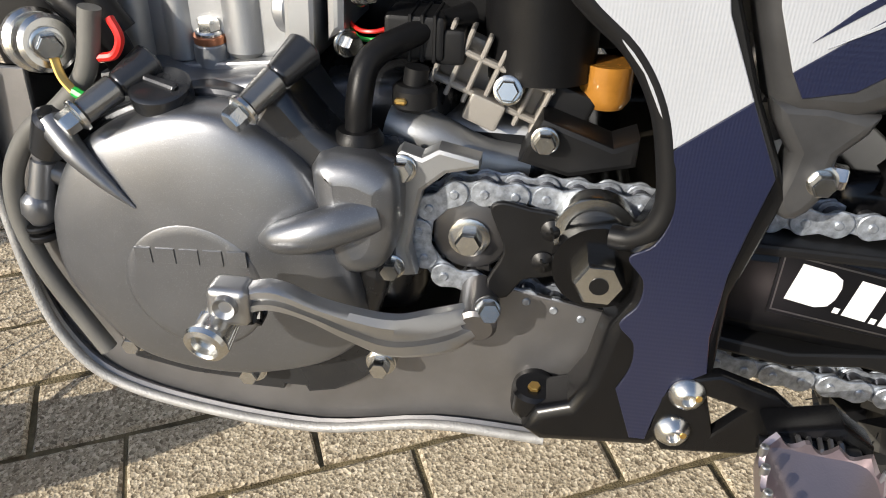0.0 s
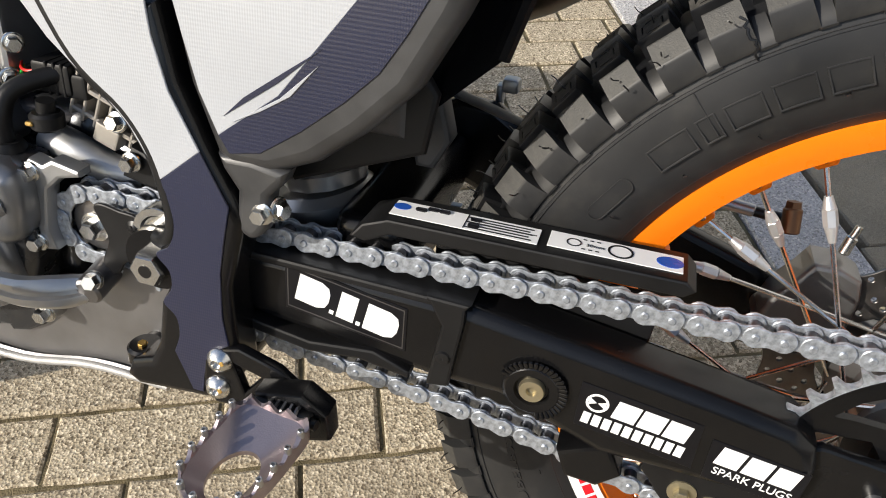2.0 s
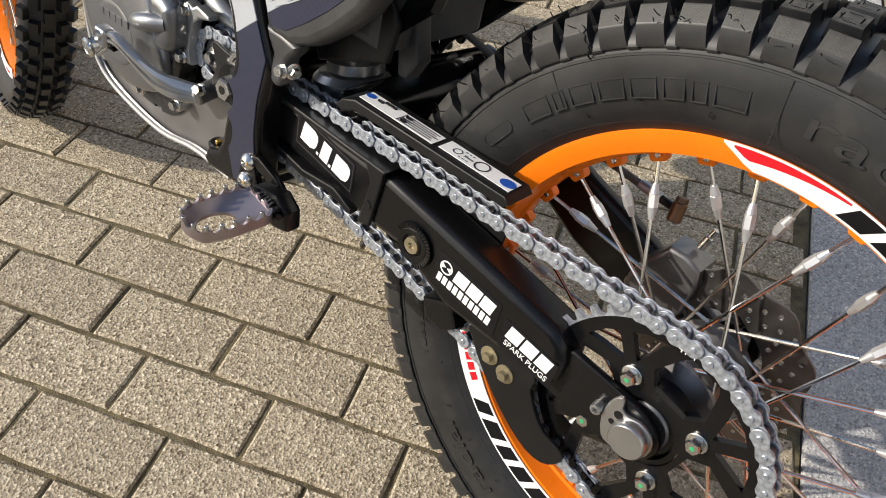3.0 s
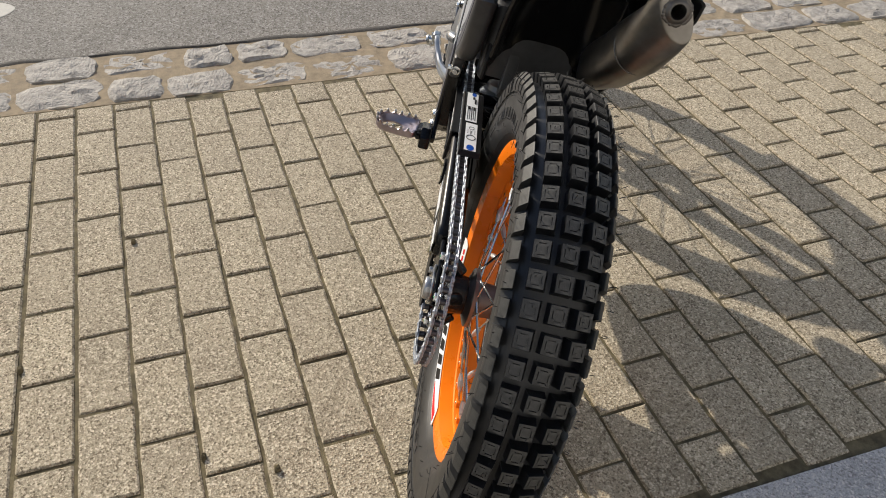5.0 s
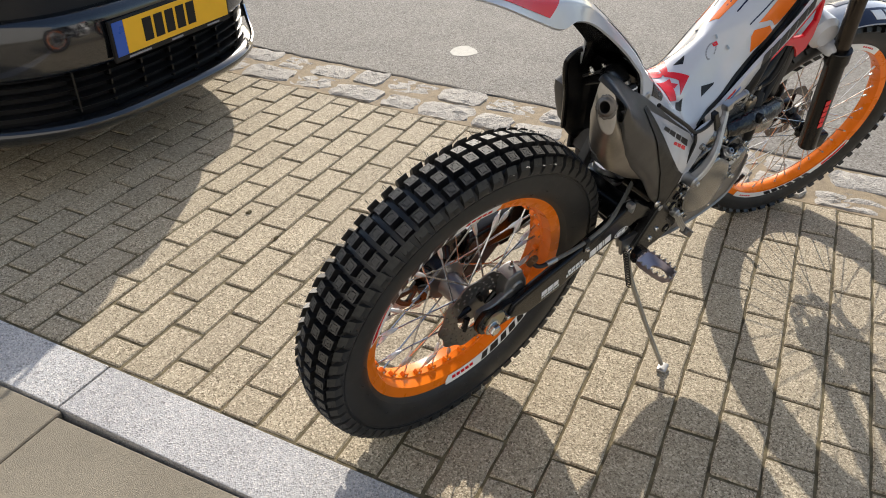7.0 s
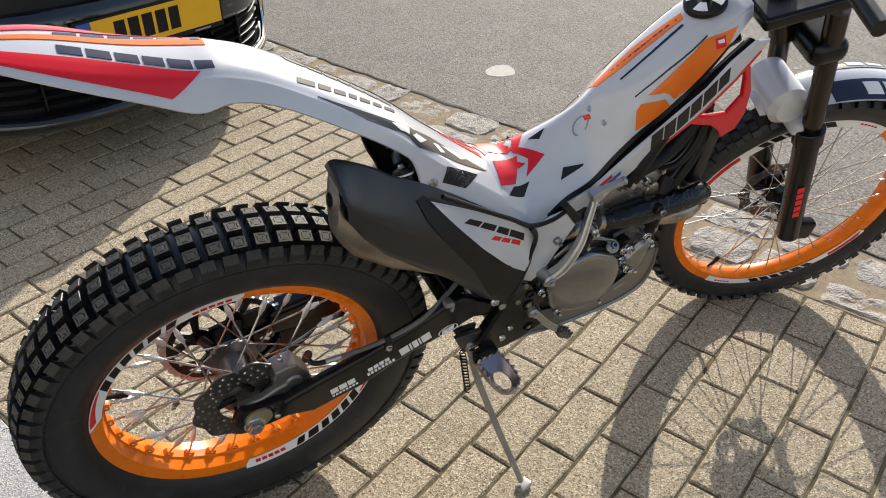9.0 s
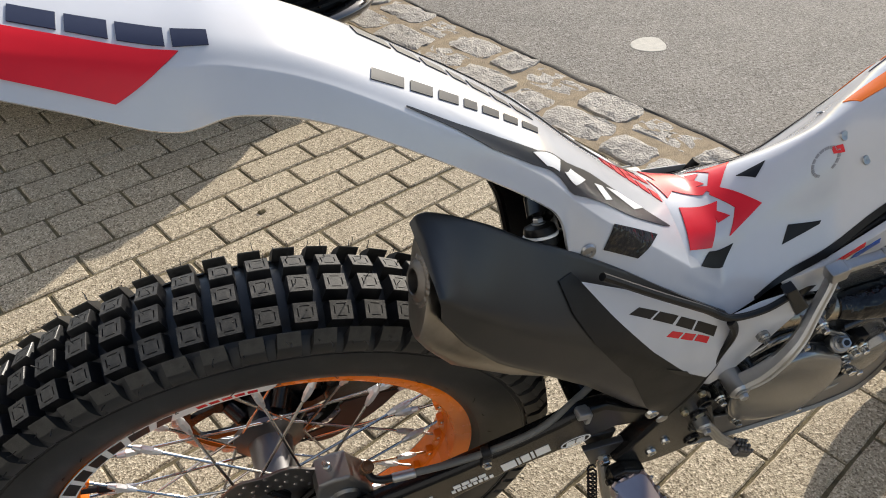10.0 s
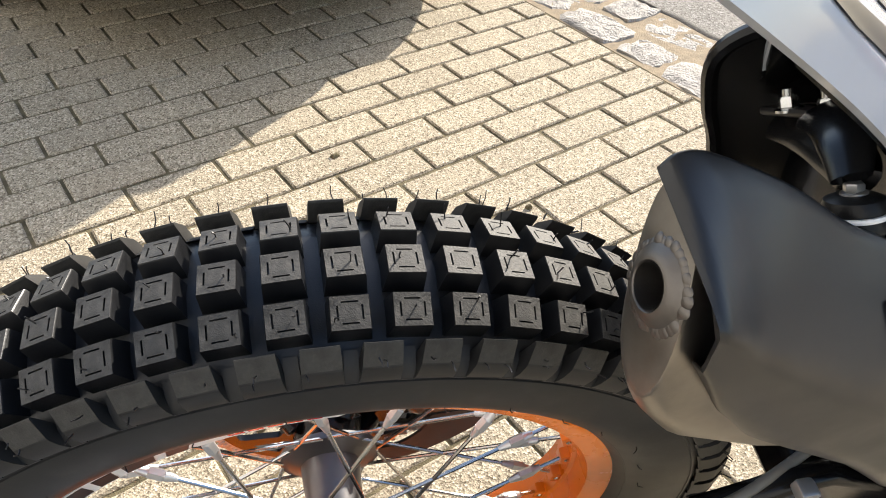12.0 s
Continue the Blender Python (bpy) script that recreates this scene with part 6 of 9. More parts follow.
part("header_pipe", tube([(0.40, -0.078, 0.50), (0.46, -0.070, 0.515), (0.53, -0.074, 0.532), (0.60, -0.080, 0.538), (0.66, -0.080, 0.535), (0.72, -0.080, 0.522), (0.775, -0.081, 0.502), (0.82, -0.079, 0.494), (0.857, -0.066, 0.491), (0.880, -0.035, 0.488), (0.878, 0.0, 0.500), (0.84, 0.01, 0.52)], 0.0170, 18), TITANIUM, silencer, "heat tinted exhaust header")
part("pipe_joint", moved(ring([(0.0165, -0.013), (0.0196, -0.013), (0.0202, -0.008), (0.0188, -0.004), (0.0188, 0.004), (0.0206, 0.008), (0.0200, 0.013), (0.0165, 0.013)], 40), axis_to((0.588, -0.0790, 0.5372), (0.610, -0.080, 0.538))[0]), CAST, silencer, "dull alloy pipe joint")
part("header_shield", cat(tube([(0.622, -0.086, 0.543), (0.650, -0.088, 0.543), (0.70, -0.090, 0.544), (0.75, -0.090, 0.543), (0.80, -0.090, 0.542), (0.838, -0.084, 0.539), (0.862, -0.074, 0.526), (0.872, -0.066, 0.505)], [0.0140, 0.0195, 0.0235, 0.0215, 0.0195, 0.0185, 0.0175, 0.0165], 20, 6, 0.8)), GLOSS_BLACK, silencer, "gloss black moulded shield round the header pipe")
part("shield_bolt", cat(rod((0.722, -0.096, 0.5526), (0.722, -0.1120, 0.5540), 0.0105, n=24, bevel=0.002), hexbolt((0.722, -0.1120, 0.5540), (0, -1, 0.1), 0.0058, 0.004)), BLACK_SATIN, silencer)
part("shield_bolt", moved(lathe([(0.0, 0.001), (0.0036, 0.001), (0.0040, 0.0035), (0.0058, 0.003), (0.0064, 0.0)], 20), pose(0.722, -0.1148, 0.5540, 90)), ALLOY, silencer)

# ---- black inner mudguard ahead of the rear wheel ----
inner = []
for z, xe, w, xm in ((0.742, 0.272, 0.060, 0.300), (0.733, 0.258, 0.068, 0.300), (0.710, 0.245, 0.073, 0.310), (0.675, 0.256, 0.075, 0.322), (0.635, 0.275, 0.077, 0.332), (0.556, 0.298, 0.079, 0.350), (0.485, 0.372, 0.079, 0.405)):
    row = []
    for k in range(19):
        u = -1 + 2 * k / 18
        row.append((xe + (xm - xe) * (1 - abs(u) ** 5), w * u + 0.002, z))
    inner.append(row + [(a + 0.006, b * 0.93, c) for a, b, c in row[::-1]])
inner_guard = part("inner_mudguard", loft(inner), BLACK_METAL, bike, "glossy black inner mudguard ahead of the rear tyre", crease=50)
part("guard_rim", tube([(0.278, 0.050, 0.744), (0.262, 0.066, 0.738), (0.2465, 0.0745, 0.714), (0.257, 0.0765, 0.676), (0.276, 0.0785, 0.636), (0.299, 0.0805, 0.557)], 0.0052, 8), BLACK_METAL, inner_guard)
part("tail_bracket", cat(moved(box((0.034, 0.060, 0.005), (0, 0, 0), 0.002, 2), pose(0.291, 0.031, 0.7070, -39)), moved(box((0.006, 0.060, 0.040), (0, 0, 0), 0.002, 2), pose(0.314, 0.029, 0.712, -39))), BLACK_SATIN, inner_guard)
for x, y, z in ((0.2790, 0.0375, 0.7025), (0.2870, 0.0195, 0.7160)):
    d = Vector((-0.15, 0.62, 0.77))
    b = Vector((x, y, z))
    part("guard_bolt", cat(hexbolt(b, d, 0.0056, 0.0065, 1.4), rod(b, b + d * 0.0125, 0.0032, n=10)), ZINC, inner_guard)
part("guard_strap", tube([(0.292, 0.052, 0.680), (0.284, 0.022, 0.703), (0.276, -0.010, 0.718), (0.266, -0.035, 0.729), (0.256, -0.048, 0.735)], [0.013, 0.015, 0.014, 0.012, 0.011], 12, 6, 0.4), BLACK_METAL, inner_guard)
MOUNT = axis_to((0.2495, -0.0655, 0.7235), (0.2470, -0.0500, 0.7445))[0]
mount = part("rubber_mount", moved(lathe([(0.0085, -0.004), (0.0125, 0.000), (0.0135, 0.004), (0.0128, 0.0075), (0.0132, 0.0105), (0.0138, 0.0130), (0.0125, 0.0170), (0.0080, 0.0190), (0.0, 0.0190)], 32), MOUNT), HOSE, inner_guard, "black rubber mount with white ring")
part("mount_ring", moved(lathe([(0.0125, 0.0082), (0.0146, 0.0084), (0.0150, 0.0095), (0.0146, 0.0106), (0.0125, 0.0108)], 36), MOUNT), PRINT_WHITE, mount)
part("mount_bolt", moved(cat(hexbolt((0, 0, 0.0188), (0, 0, 1), 0.0046, 0.0040, 1.3)), MOUNT), ALLOY, mount)
part("mount_foot", tube([(0.2495, -0.0650, 0.7240), (0.2550, -0.0740, 0.7150), (0.2640, -0.0830, 0.7040), (0.2760, -0.0880, 0.6920)], [0.0080, 0.0110, 0.0120, 0.0110], 12, 6, 0.55), BLACK_SATIN, mount)
part("mount_bracket", tube([(0.2470, -0.0490, 0.7430), (0.2560, -0.0280, 0.7440), (0.2680, -0.0060, 0.7360), (0.2780, 0.0140, 0.7220)], [0.0090, 0.0130, 0.0150, 0.0150], 12, 6, 0.35), BLACK_METAL, mount)

# ---- frame and left side panels ----
frame_left = part("frame", cat(
    plate([[(0.530, 0.545), (0.512, 0.515), (0.498, 0.500), (0.484, 0.470), (0.480, 0.440), (0.486, 0.425), (0.491, 0.418), (0.486, 0.405), (0.486, 0.392), (0.494, 0.377), (0.497, 0.360), (0.500, 0.342), (0.508, 0.326), (0.524, 0.320), (0.530, 0.306), (0.520, 0.299), (0.463, 0.304),
            (0.440, 0.330), (0.442, 0.400), (0.430, 0.450), (0.436, 0.465), (0.450, 0.492), (0.466, 0.530), (0.474, 0.572), (0.542, 0.572)]], 0.100, 0.1305, 0.006, 3),
    plate([[(0.439, 0.455), (0.449, 0.487), (0.481, 0.464), (0.516, 0.386), (0.532, 0.349), (0.488, 0.322), (0.450, 0.312), (0.413, 0.314), (0.391, 0.345), (0.417, 0.406)]], -0.112, -0.088, 0.005, 3),
    tube([(0.50, 0.10, 0.53), (0.56, 0.075, 0.575), (0.66, 0.05, 0.635), (0.80, 0.035, 0.73), (0.90, 0.02, 0.79)], 0.016, 12), tube([(0.47, -0.085, 0.44), (0.53, -0.075, 0.52), (0.62, -0.05, 0.60), (0.78, -0.04, 0.72), (0.90, -0.02, 0.79)], 0.016, 12),
    rod((0.46, -0.10, 0.325), (0.46, 0.11, 0.325), 0.014, n=16)), BLACK_METAL, bike, "black aluminium frame")
PANEL = [(0.479, 0.580), (0.545, 0.577), (0.557, 0.562), (0.543, 0.543), (0.526, 0.527), (0.511, 0.515), (0.498, 0.500), (0.486, 0.478), (0.479, 0.461), (0.476, 0.440), (0.481, 0.424), (0.491, 0.416), (0.483, 0.405), (0.483, 0.392), (0.490, 0.380), (0.482, 0.370), (0.481, 0.356), (0.486, 0.341),
         (0.475, 0.311), (0.467, 0.311), (0.465, 0.326), (0.461, 0.345), (0.445, 0.357), (0.448, 0.378), (0.447, 0.412), (0.443, 0.435), (0.438, 0.460), (0.454, 0.492), (0.470, 0.525), (0.477, 0.555)]
white_part = [p for p in PANEL[:8]] + [(0.4825, 0.468), (0.454, 0.492), (0.470, 0.525), (0.477, 0.555)]
navy_part = [(0.4825, 0.468)] + [(p.x, p.y) for p in spline([(*p, 0) for p in PANEL[8:18]], 5)] + PANEL[18:28]
part("frame_film", plate([white_part], 0.1300, 0.1316, 0.0004, 1), WHITE_FILM, frame_left, "white embossed frame film")
part("frame_film", plate([navy_part], 0.1300, 0.1316, 0.0004, 1), NAVY_FILM, frame_left, "navy embossed frame film")
pivot = part("pivot_nut", cat(hexbolt((0.502, 0.112, 0.399), (0, 1, 0), 0.0125, 0.014, 1.15)), ZINC, frame_left, "large hollow swing-arm nut")
part("nut_bore", moved(lathe([(0.0046, 0.0), (0.0046, 0.0004), (0.0, 0.0004)], 18), pose(0.502, 0.1302, 0.399, -90)), BLACK_SATIN, frame_left)
part("rubber_edge", tube([(0.555, 0.126, 0.585), (0.530, 0.126, 0.535), (0.502, 0.126, 0.509), (0.488, 0.126, 0.487), (0.481, 0.126, 0.463), (0.478, 0.126, 0.442), (0.482, 0.125, 0.428), (0.490, 0.121, 0.4205), (0.498, 0.117, 0.4190)], 0.0060, 10, 5), BLACK_PLASTIC, frame_left)
part("nut_seat", moved(lathe([(0.0125, 0.0), (0.0125, 0.010), (0.0165, 0.0105), (0.0180, 0.008), (0.0185, 0.0)], 36, cap=False), pose(0.502, 0.1000, 0.399, -90)), BLACK_METAL, frame_left)
part("lug", cat(moved(lathe([(0.013, 0.0), (0.013, 0.010), (0.011, 0.012), (0.0, 0.012)], 24), pose(0.524, 0.112, 0.310, 0)), ), BLACK_METAL, frame_left)
part("lug_bolt", hexbolt((0.525, 0.114, 0.3205), (0, 0.15, 0.98), 0.0035, 0.003), BRASS, frame_left, "yellow marked bolt")

# rear side panel and its black carrier, left
side_panel = part("side_panel", plate([[(0.470, 0.596), (0.468, 0.575), (0.460, 0.530), (0.446, 0.490), (0.436, 0.484), (0.412, 0.484), (0.385, 0.496), (0.358, 0.518), (0.332, 0.545), (0.312, 0.583), (0.296, 0.620), (0.292, 0.640), (0.318, 0.652), (0.364, 0.628), (0.420, 0.600)]], 0.096, 0.1290, 0.010, 3), PANEL_BLACK, bike, "black side panel with white and navy embossed film")
part("panel_film", plate([[(0.465, 0.592), (0.464, 0.579), (0.459, 0.556), (0.452, 0.528), (0.442, 0.504), (0.405, 0.533), (0.363, 0.587), (0.338, 0.622), (0.340, 0.638), (0.364, 0.624), (0.420, 0.596)]], 0.1287, 0.1299, 0.0003, 1), WHITE_FILM, side_panel, "white embossed film")
part("panel_film", plate([[(0.442, 0.504), (0.436, 0.494), (0.417, 0.498), (0.393, 0.515), (0.368, 0.536), (0.350, 0.554), (0.336, 0.576), (0.318, 0.610), (0.306, 0.636), (0.318, 0.646), (0.340, 0.638), (0.338, 0.622), (0.363, 0.587), (0.405, 0.533)]], 0.1287, 0.1299, 0.0003, 1), NAVY_FILM, side_panel, "navy embossed film")
part("panel_streak", plate([[(0.438, 0.516), (0.405, 0.540), (0.380, 0.562), (0.402, 0.546), (0.425, 0.529)]], 0.1298, 0.1305, 0.0002, 1), NAVY_FILM, side_panel)
part("panel_streak", plate([[(0.432, 0.514), (0.404, 0.532), (0.382, 0.553), (0.398, 0.534), (0.415, 0.523)]], 0.1298, 0.1307, 0.0002, 1), WHITE_FILM, side_panel)
part("bracket_leg", cat(plate([[(0.446, 0.492), (0.434, 0.470), (0.437, 0.450), (0.432, 0.441), (0.424, 0.440), (0.416, 0.450), (0.414, 0.470), (0.402, 0.488)]], 0.110, 0.1285, 0.005, 3, 2)), PANEL_BLACK, side_panel)
part("bracket_bolt", cat(hexbolt((0.414, 0.119, 0.459), (-0.96, 0.26, 0), 0.0055, 0.006, 1.45), hexbolt((0.419, 0.1265, 0.459), (0, 1, 0), 0.0052, 0.006, 1.4)), ZINC, side_panel)
part("airbox", cat(plate([[(0.440, 0.500), (0.345, 0.500), (0.345, 0.530), (0.345, 0.590), (0.356, 0.615), (0.430, 0.610)]], -0.06, 0.090, 0.012, 3), plate([[(0.345, 0.545), (0.330, 0.490), (0.340, 0.470), (0.352, 0.470), (0.362, 0.520)]], 0.03, 0.05, 0.003, 2)), PANEL_BLACK, bike, "black air box under the seat")
shock = part("shock_absorber", cat(rod((0.42, 0.02, 0.50), (0.455, 0.02, 0.36), 0.011, n=18)), ALLOY_DARK, bike, "rear shock absorber with coil spring")
part("spring_seat", cat(moved(lathe([(0.012, -0.012), (0.036, -0.010), (0.040, -0.002), (0.040, 0.008), (0.034, 0.014), (0.012, 0.016)], 36), pose(0.423, 0.03, 0.422, 0, 12)), moved(lathe([(0.012, 0), (0.030, 0.002), (0.030, 0.012), (0.012, 0.014)], 12), pose(0.421, 0.03, 0.438, 0, 12))), ALLOY, shock)
part("coil", tube([(0.432 - 0.00045 * k + 0.028 * math.cos(k * 0.6), 0.02 + 0.028 * math.sin(k * 0.6), 0.445 - 0.0013 * k) for k in range(60)], 0.0045, 7, 1), BLACK_METAL, shock)


# foot pegs: alloy funnel with a scalloped, studded rim
def peg_rim(inset=0.0, n=112):
    """The peg's outline from the mount round the tip and back, as n even points."""
    w, l = 0.0265 - inset, 0.0780 - inset
    pts = [(w * 0.72, inset), (w * 0.96, 0.006 + inset), (w, 0.026), (w * 0.97, 0.050), (w * 0.80, 0.066), (w * 0.45, l * 0.965), (0.0, l), (-w * 0.45, l * 0.965), (-w * 0.80, 0.066), (-w * 0.97, 0.050), (-w, 0.026), (-w * 0.96, 0.006 + inset), (-w * 0.72, inset), (0.0, inset)]
    line = [(p.x, p.y) for p in spline([(*p, 0) for p in pts], 10, True)]
    if math.dist(line[0], line[-1]) > 1e-6:
        line.append(line[0])
    run = [0.0]
    for a, b in zip(line, line[1:]):
        run.append(run[-1] + math.dist(a, b))
    xs, ys = zip(*line)
    at = np.linspace(0, run[-1], n + 1)[:n]
    return list(zip(np.interp(at, run, xs), np.interp(at, run, ys)))


def peg_top(k, n=112, teeth=17):
    f = (k / n * teeth) % 1.0
    return 0.0010 + 0.0062 * abs(2 * f - 1) ** 1.8


def footpeg(side, base, yaw, roll=0.0):
    n = 112
    outer, lip, low = peg_rim(), peg_rim(0.0024), peg_rim(0.0035)
    hole = []
    for x, y in outer:
        a = math.atan2((y - 0.043) / 0.033, x / 0.0265)
        hole.append((0.0138 * math.cos(a), 0.0470 + 0.0195 * math.sin(a)))
    walls = [[(x, y, -0.0125) for x, y in low], [(x, y, -0.008) for x, y in outer], [(x, y, peg_top(k)) for k, (x, y) in enumerate(outer)], [(x, y, peg_top(k) - 0.0002) for k, (x, y) in enumerate(lip)], [(x, y, 0.0002) for x, y in peg_rim(0.0028)],
             [(a * 0.45 + c * 0.55, b * 0.45 + d * 0.55, -0.0050) for (a, b), (c, d) in zip(lip, hole)], [(x, y, -0.0090) for x, y in hole], [(x, y, -0.0125) for x, y in hole]]
    v = [p for r in walls for p in r]
    m = len(walls)
    f = [(i * n + k, i * n + (k + 1) % n, ((i + 1) % m) * n + (k + 1) % n, ((i + 1) % m) * n + k) for i in range(m) for k in range(n)]
    peg = part("footpeg", (v, f), PEG, bike, "violet-grey alloy footpeg with scalloped studded rim", crease=32, m=Matrix.Translation(base) @ pose(0, 0, 0, 0, 0, yaw) @ pose(0, 0, 0, roll))
    for k in range(17):
        i = round(k * n / 17) % n
        x, y = (outer[i][0] + lip[i][0]) / 2, (outer[i][1] + lip[i][1]) / 2
        if y > 0.004:
            part("stud", moved(lathe([(0.0021, -0.004), (0.0021, 0.0012), (0.0016, 0.0017), (0.0009, 0.0016), (0.0008, 0.0004), (0.0, 0.0004)], 12), pose(x, y, 0.0070)), ALLOY, peg)
    part("name_bar", moved(box((0.0005, 0.020, 0.0030), (0, 0, 0), 0.0002, 1), pose(-0.0222, 0.040, -0.0022, 0, -52)), PRINT_GREY, peg)
    part("hinge", cat(rod((-0.020, -0.005, -0.006), (0.020, -0.005, -0.006), 0.0068, n=16, bevel=0.001), rod((-0.024, -0.005, -0.006), (0.024, -0.005, -0.006), 0.0036, n=12)), BLACK_SATIN, peg)
    part("hinge_spring", tube([(-0.012 + 0.0006 * k, -0.005 + 0.0085 * math.cos(k * 0.8), -0.006 + 0.0085 * math.sin(k * 0.8)) for k in range(40)], 0.0013, 5, 1), ALLOY_DARK, peg)
    return peg


footpeg(1, (0.397, 0.158, 0.340), -8, -4)
footpeg(-1, (0.405, -0.128, 0.328), 188, -4)
bracket = part("peg_bracket", cat(plate([[(0.464, 0.340), (0.455, 0.352), (0.438, 0.357), (0.410, 0.348), (0.388, 0.330), (0.392, 0.318), (0.415, 0.309), (0.458, 0.305), (0.466, 0.318)], [(0.442, 0.343), (0.422, 0.337), (0.435, 0.321)]], 0.124, 0.132, 0.002, 2),
                                  plate([[(0.418, 0.342), (0.385, 0.350), (0.368, 0.338), (0.366, 0.318), (0.385, 0.312), (0.410, 0.318)]], 0.132, 0.152, 0.004, 2)), BLACK_METAL, bike, "black footpeg bracket with two round-headed bolts")
for x, z in ((0.452, 0.344), (0.455, 0.320)):
    part("button_bolt", moved(lathe([(0.0, 0.0035), (0.0032, 0.0035), (0.0034, 0.006), (0.006, 0.0052), (0.0088, 0.0015), (0.009, 0.0)], 26), pose(x, 0.132, z, -90)), ZINC, bracket, "round zinc bolt with yellow paint dot")
    part("paint_dot", moved(lathe([(0.0018, 0), (0.0014, 0.0004), (0, 0.0004)], 10), pose(x - 0.0045, 0.1378, z + 0.002, -80)), BRASS, bracket)
part("hinge_cap", moved(lathe([(0.0, 0.002), (0.006, 0.002), (0.0068, 0.0)], 20), pose(0.404, 0.1525, 0.325, -90)), ZINC, bracket)
part("peg_bracket", plate([[(0.430, 0.330), (0.400, 0.345), (0.385, 0.338), (0.384, 0.318), (0.420, 0.306)]], -0.128, -0.110, 0.004, 2), BLACK_METAL, bike, "black footpeg bracket")

# ---- engine ----
engine = part("engine", box((0.17, 0.16, 0.11), (0.675, 0.0, 0.385), 0.02, 3), ENGINE_DARK, bike, "grey metallic four-stroke engine")
part("gearbox_case", box((0.10, 0.14, 0.09), (0.57, 0.0, 0.40), 0.02, 3), ENGINE_DARK, engine)
part("upper_case", box((0.12, 0.12, 0.07), (0.64, 0.0, 0.435), 0.02, 3), ENGINE_DARK, engine)
COVER_RIM = [(0.769, 0.423), (0.755, 0.442), (0.736, 0.453), (0.706, 0.4635), (0.679, 0.463), (0.658, 0.452), (0.642, 0.438), (0.630, 0.412), (0.619, 0.382), (0.6150, 0.350), (0.630, 0.331), (0.656, 0.319), (0.690, 0.312), (0.726, 0.315), (0.750, 0.327), (0.775, 0.361), (0.778, 0.395)]
rim_line = [(p.x, p.y) for p in spline([(*p, 0) for p in COVER_RIM], 5, True)]
dome = []
for shrink, y in ((1.0, 0.092), (1.0, 0.1120), (0.997, 0.1150), (0.990, 0.1178), (0.978, 0.1200), (0.960, 0.1216), (0.930, 0.1231), (0.880, 0.1246), (0.780, 0.1263), (0.640, 0.1277), (0.480, 0.1287), (0.300, 0.1293), (0.120, 0.1296)):
    dome.append([(0.698 + (x - 0.698) * shrink, y, 0.388 + (z - 0.388) * shrink) for x, z in rim_line])
cover = part("generator_cover", loft(dome), ENGINE, engine, "grey metallic domed engine cover", crease=60)
part("cover_face", moved(lathe([(0.0, 0.0052), (0.030, 0.0050), (0.0345, 0.0046), (0.0365, 0.0036), (0.0380, 0.0010)], 72), pose(0.700, 0.1250, 0.374, -90)), ENGINE, cover, crease=50)
part("cover_flange", plate([[(x * 1.03 - 0.0211, z * 1.06 - 0.0233) for x, z in COVER_RIM]], 0.080, 0.1000, 0.003, 2, 3), ENGINE_DARK, engine)
for a, b in (((0.745, 0.127, 0.461), (0.722, 0.096, 0.479)), ((0.666, 0.127, 0.470), (0.646, 0.096, 0.490))):
    d = (Vector(a) - Vector(b)).normalized()
    part("lug_root", rod(Vector(b), Vector(a) * 0.5 + Vector(b) * 0.5, 0.0095, 0.0068, 20, 0.0015), ENGINE_DARK, engine)
    part("cover_lug", rod(Vector(a) * 0.5 + Vector(b) * 0.5, a, 0.0070, 0.0060, 20, 0.0015), CLUTCH_GREY, engine)
    part("cover_bolt", hexbolt(Vector(a), d, 0.0058, 0.0075, 1.4), ZINC, engine)
for x, z, y in ((0.750, 0.321, 0.110), (0.683, 0.309, 0.110), (0.609, 0.324, 0.110)):
    part("cover_bolt", cat(hexbolt((x, y, z), (0, 1, 0), 0.0056, 0.0065, 1.35), rod((x, y - 0.02, z), (x, y, z), 0.0085, n=16)), ZINC, engine)
part("cover_bulge", tube([(0.663, 0.128, 0.4050), (0.654, 0.131, 0.4085), (0.641, 0.132, 0.4125), (0.627, 0.129, 0.4170), (0.610, 0.120, 0.4210)], [0.0030, 0.0078, 0.0098, 0.0102, 0.0100], 18, 6), ENGINE, engine, "long rounded bulge on the cover")
part("cover_bulge", plate([[(0.640, 0.441), (0.623, 0.449), (0.606, 0.445), (0.598, 0.436), (0.599, 0.404), (0.611, 0.388), (0.630, 0.392)]], 0.092, 0.1275, 0.012, 5, 3), ENGINE, engine, crease=50)
part("case_step", plate([[(0.664, 0.474), (0.643, 0.463), (0.630, 0.450), (0.606, 0.447), (0.600, 0.440), (0.603, 0.406), (0.604, 0.380), (0.612, 0.352), (0.628, 0.334), (0.680, 0.330), (0.700, 0.400)]], 0.080, 0.1130, 0.007, 3, 2), ENGINE_DARK, engine, crease=50)
part("cover_spike", tube([(0.766, 0.118, 0.452), (0.752, 0.126, 0.441), (0.738, 0.1285, 0.428), (0.725, 0.1290, 0.416)], [0.0072, 0.0060, 0.0036, 0.0006], 14, 6), ENGINE, engine)
part("cover_knob", rod((0.764, 0.118, 0.455), (0.776, 0.112, 0.434), 0.0095, 0.0088, 20, 0.002), ENGINE_DARK, engine)
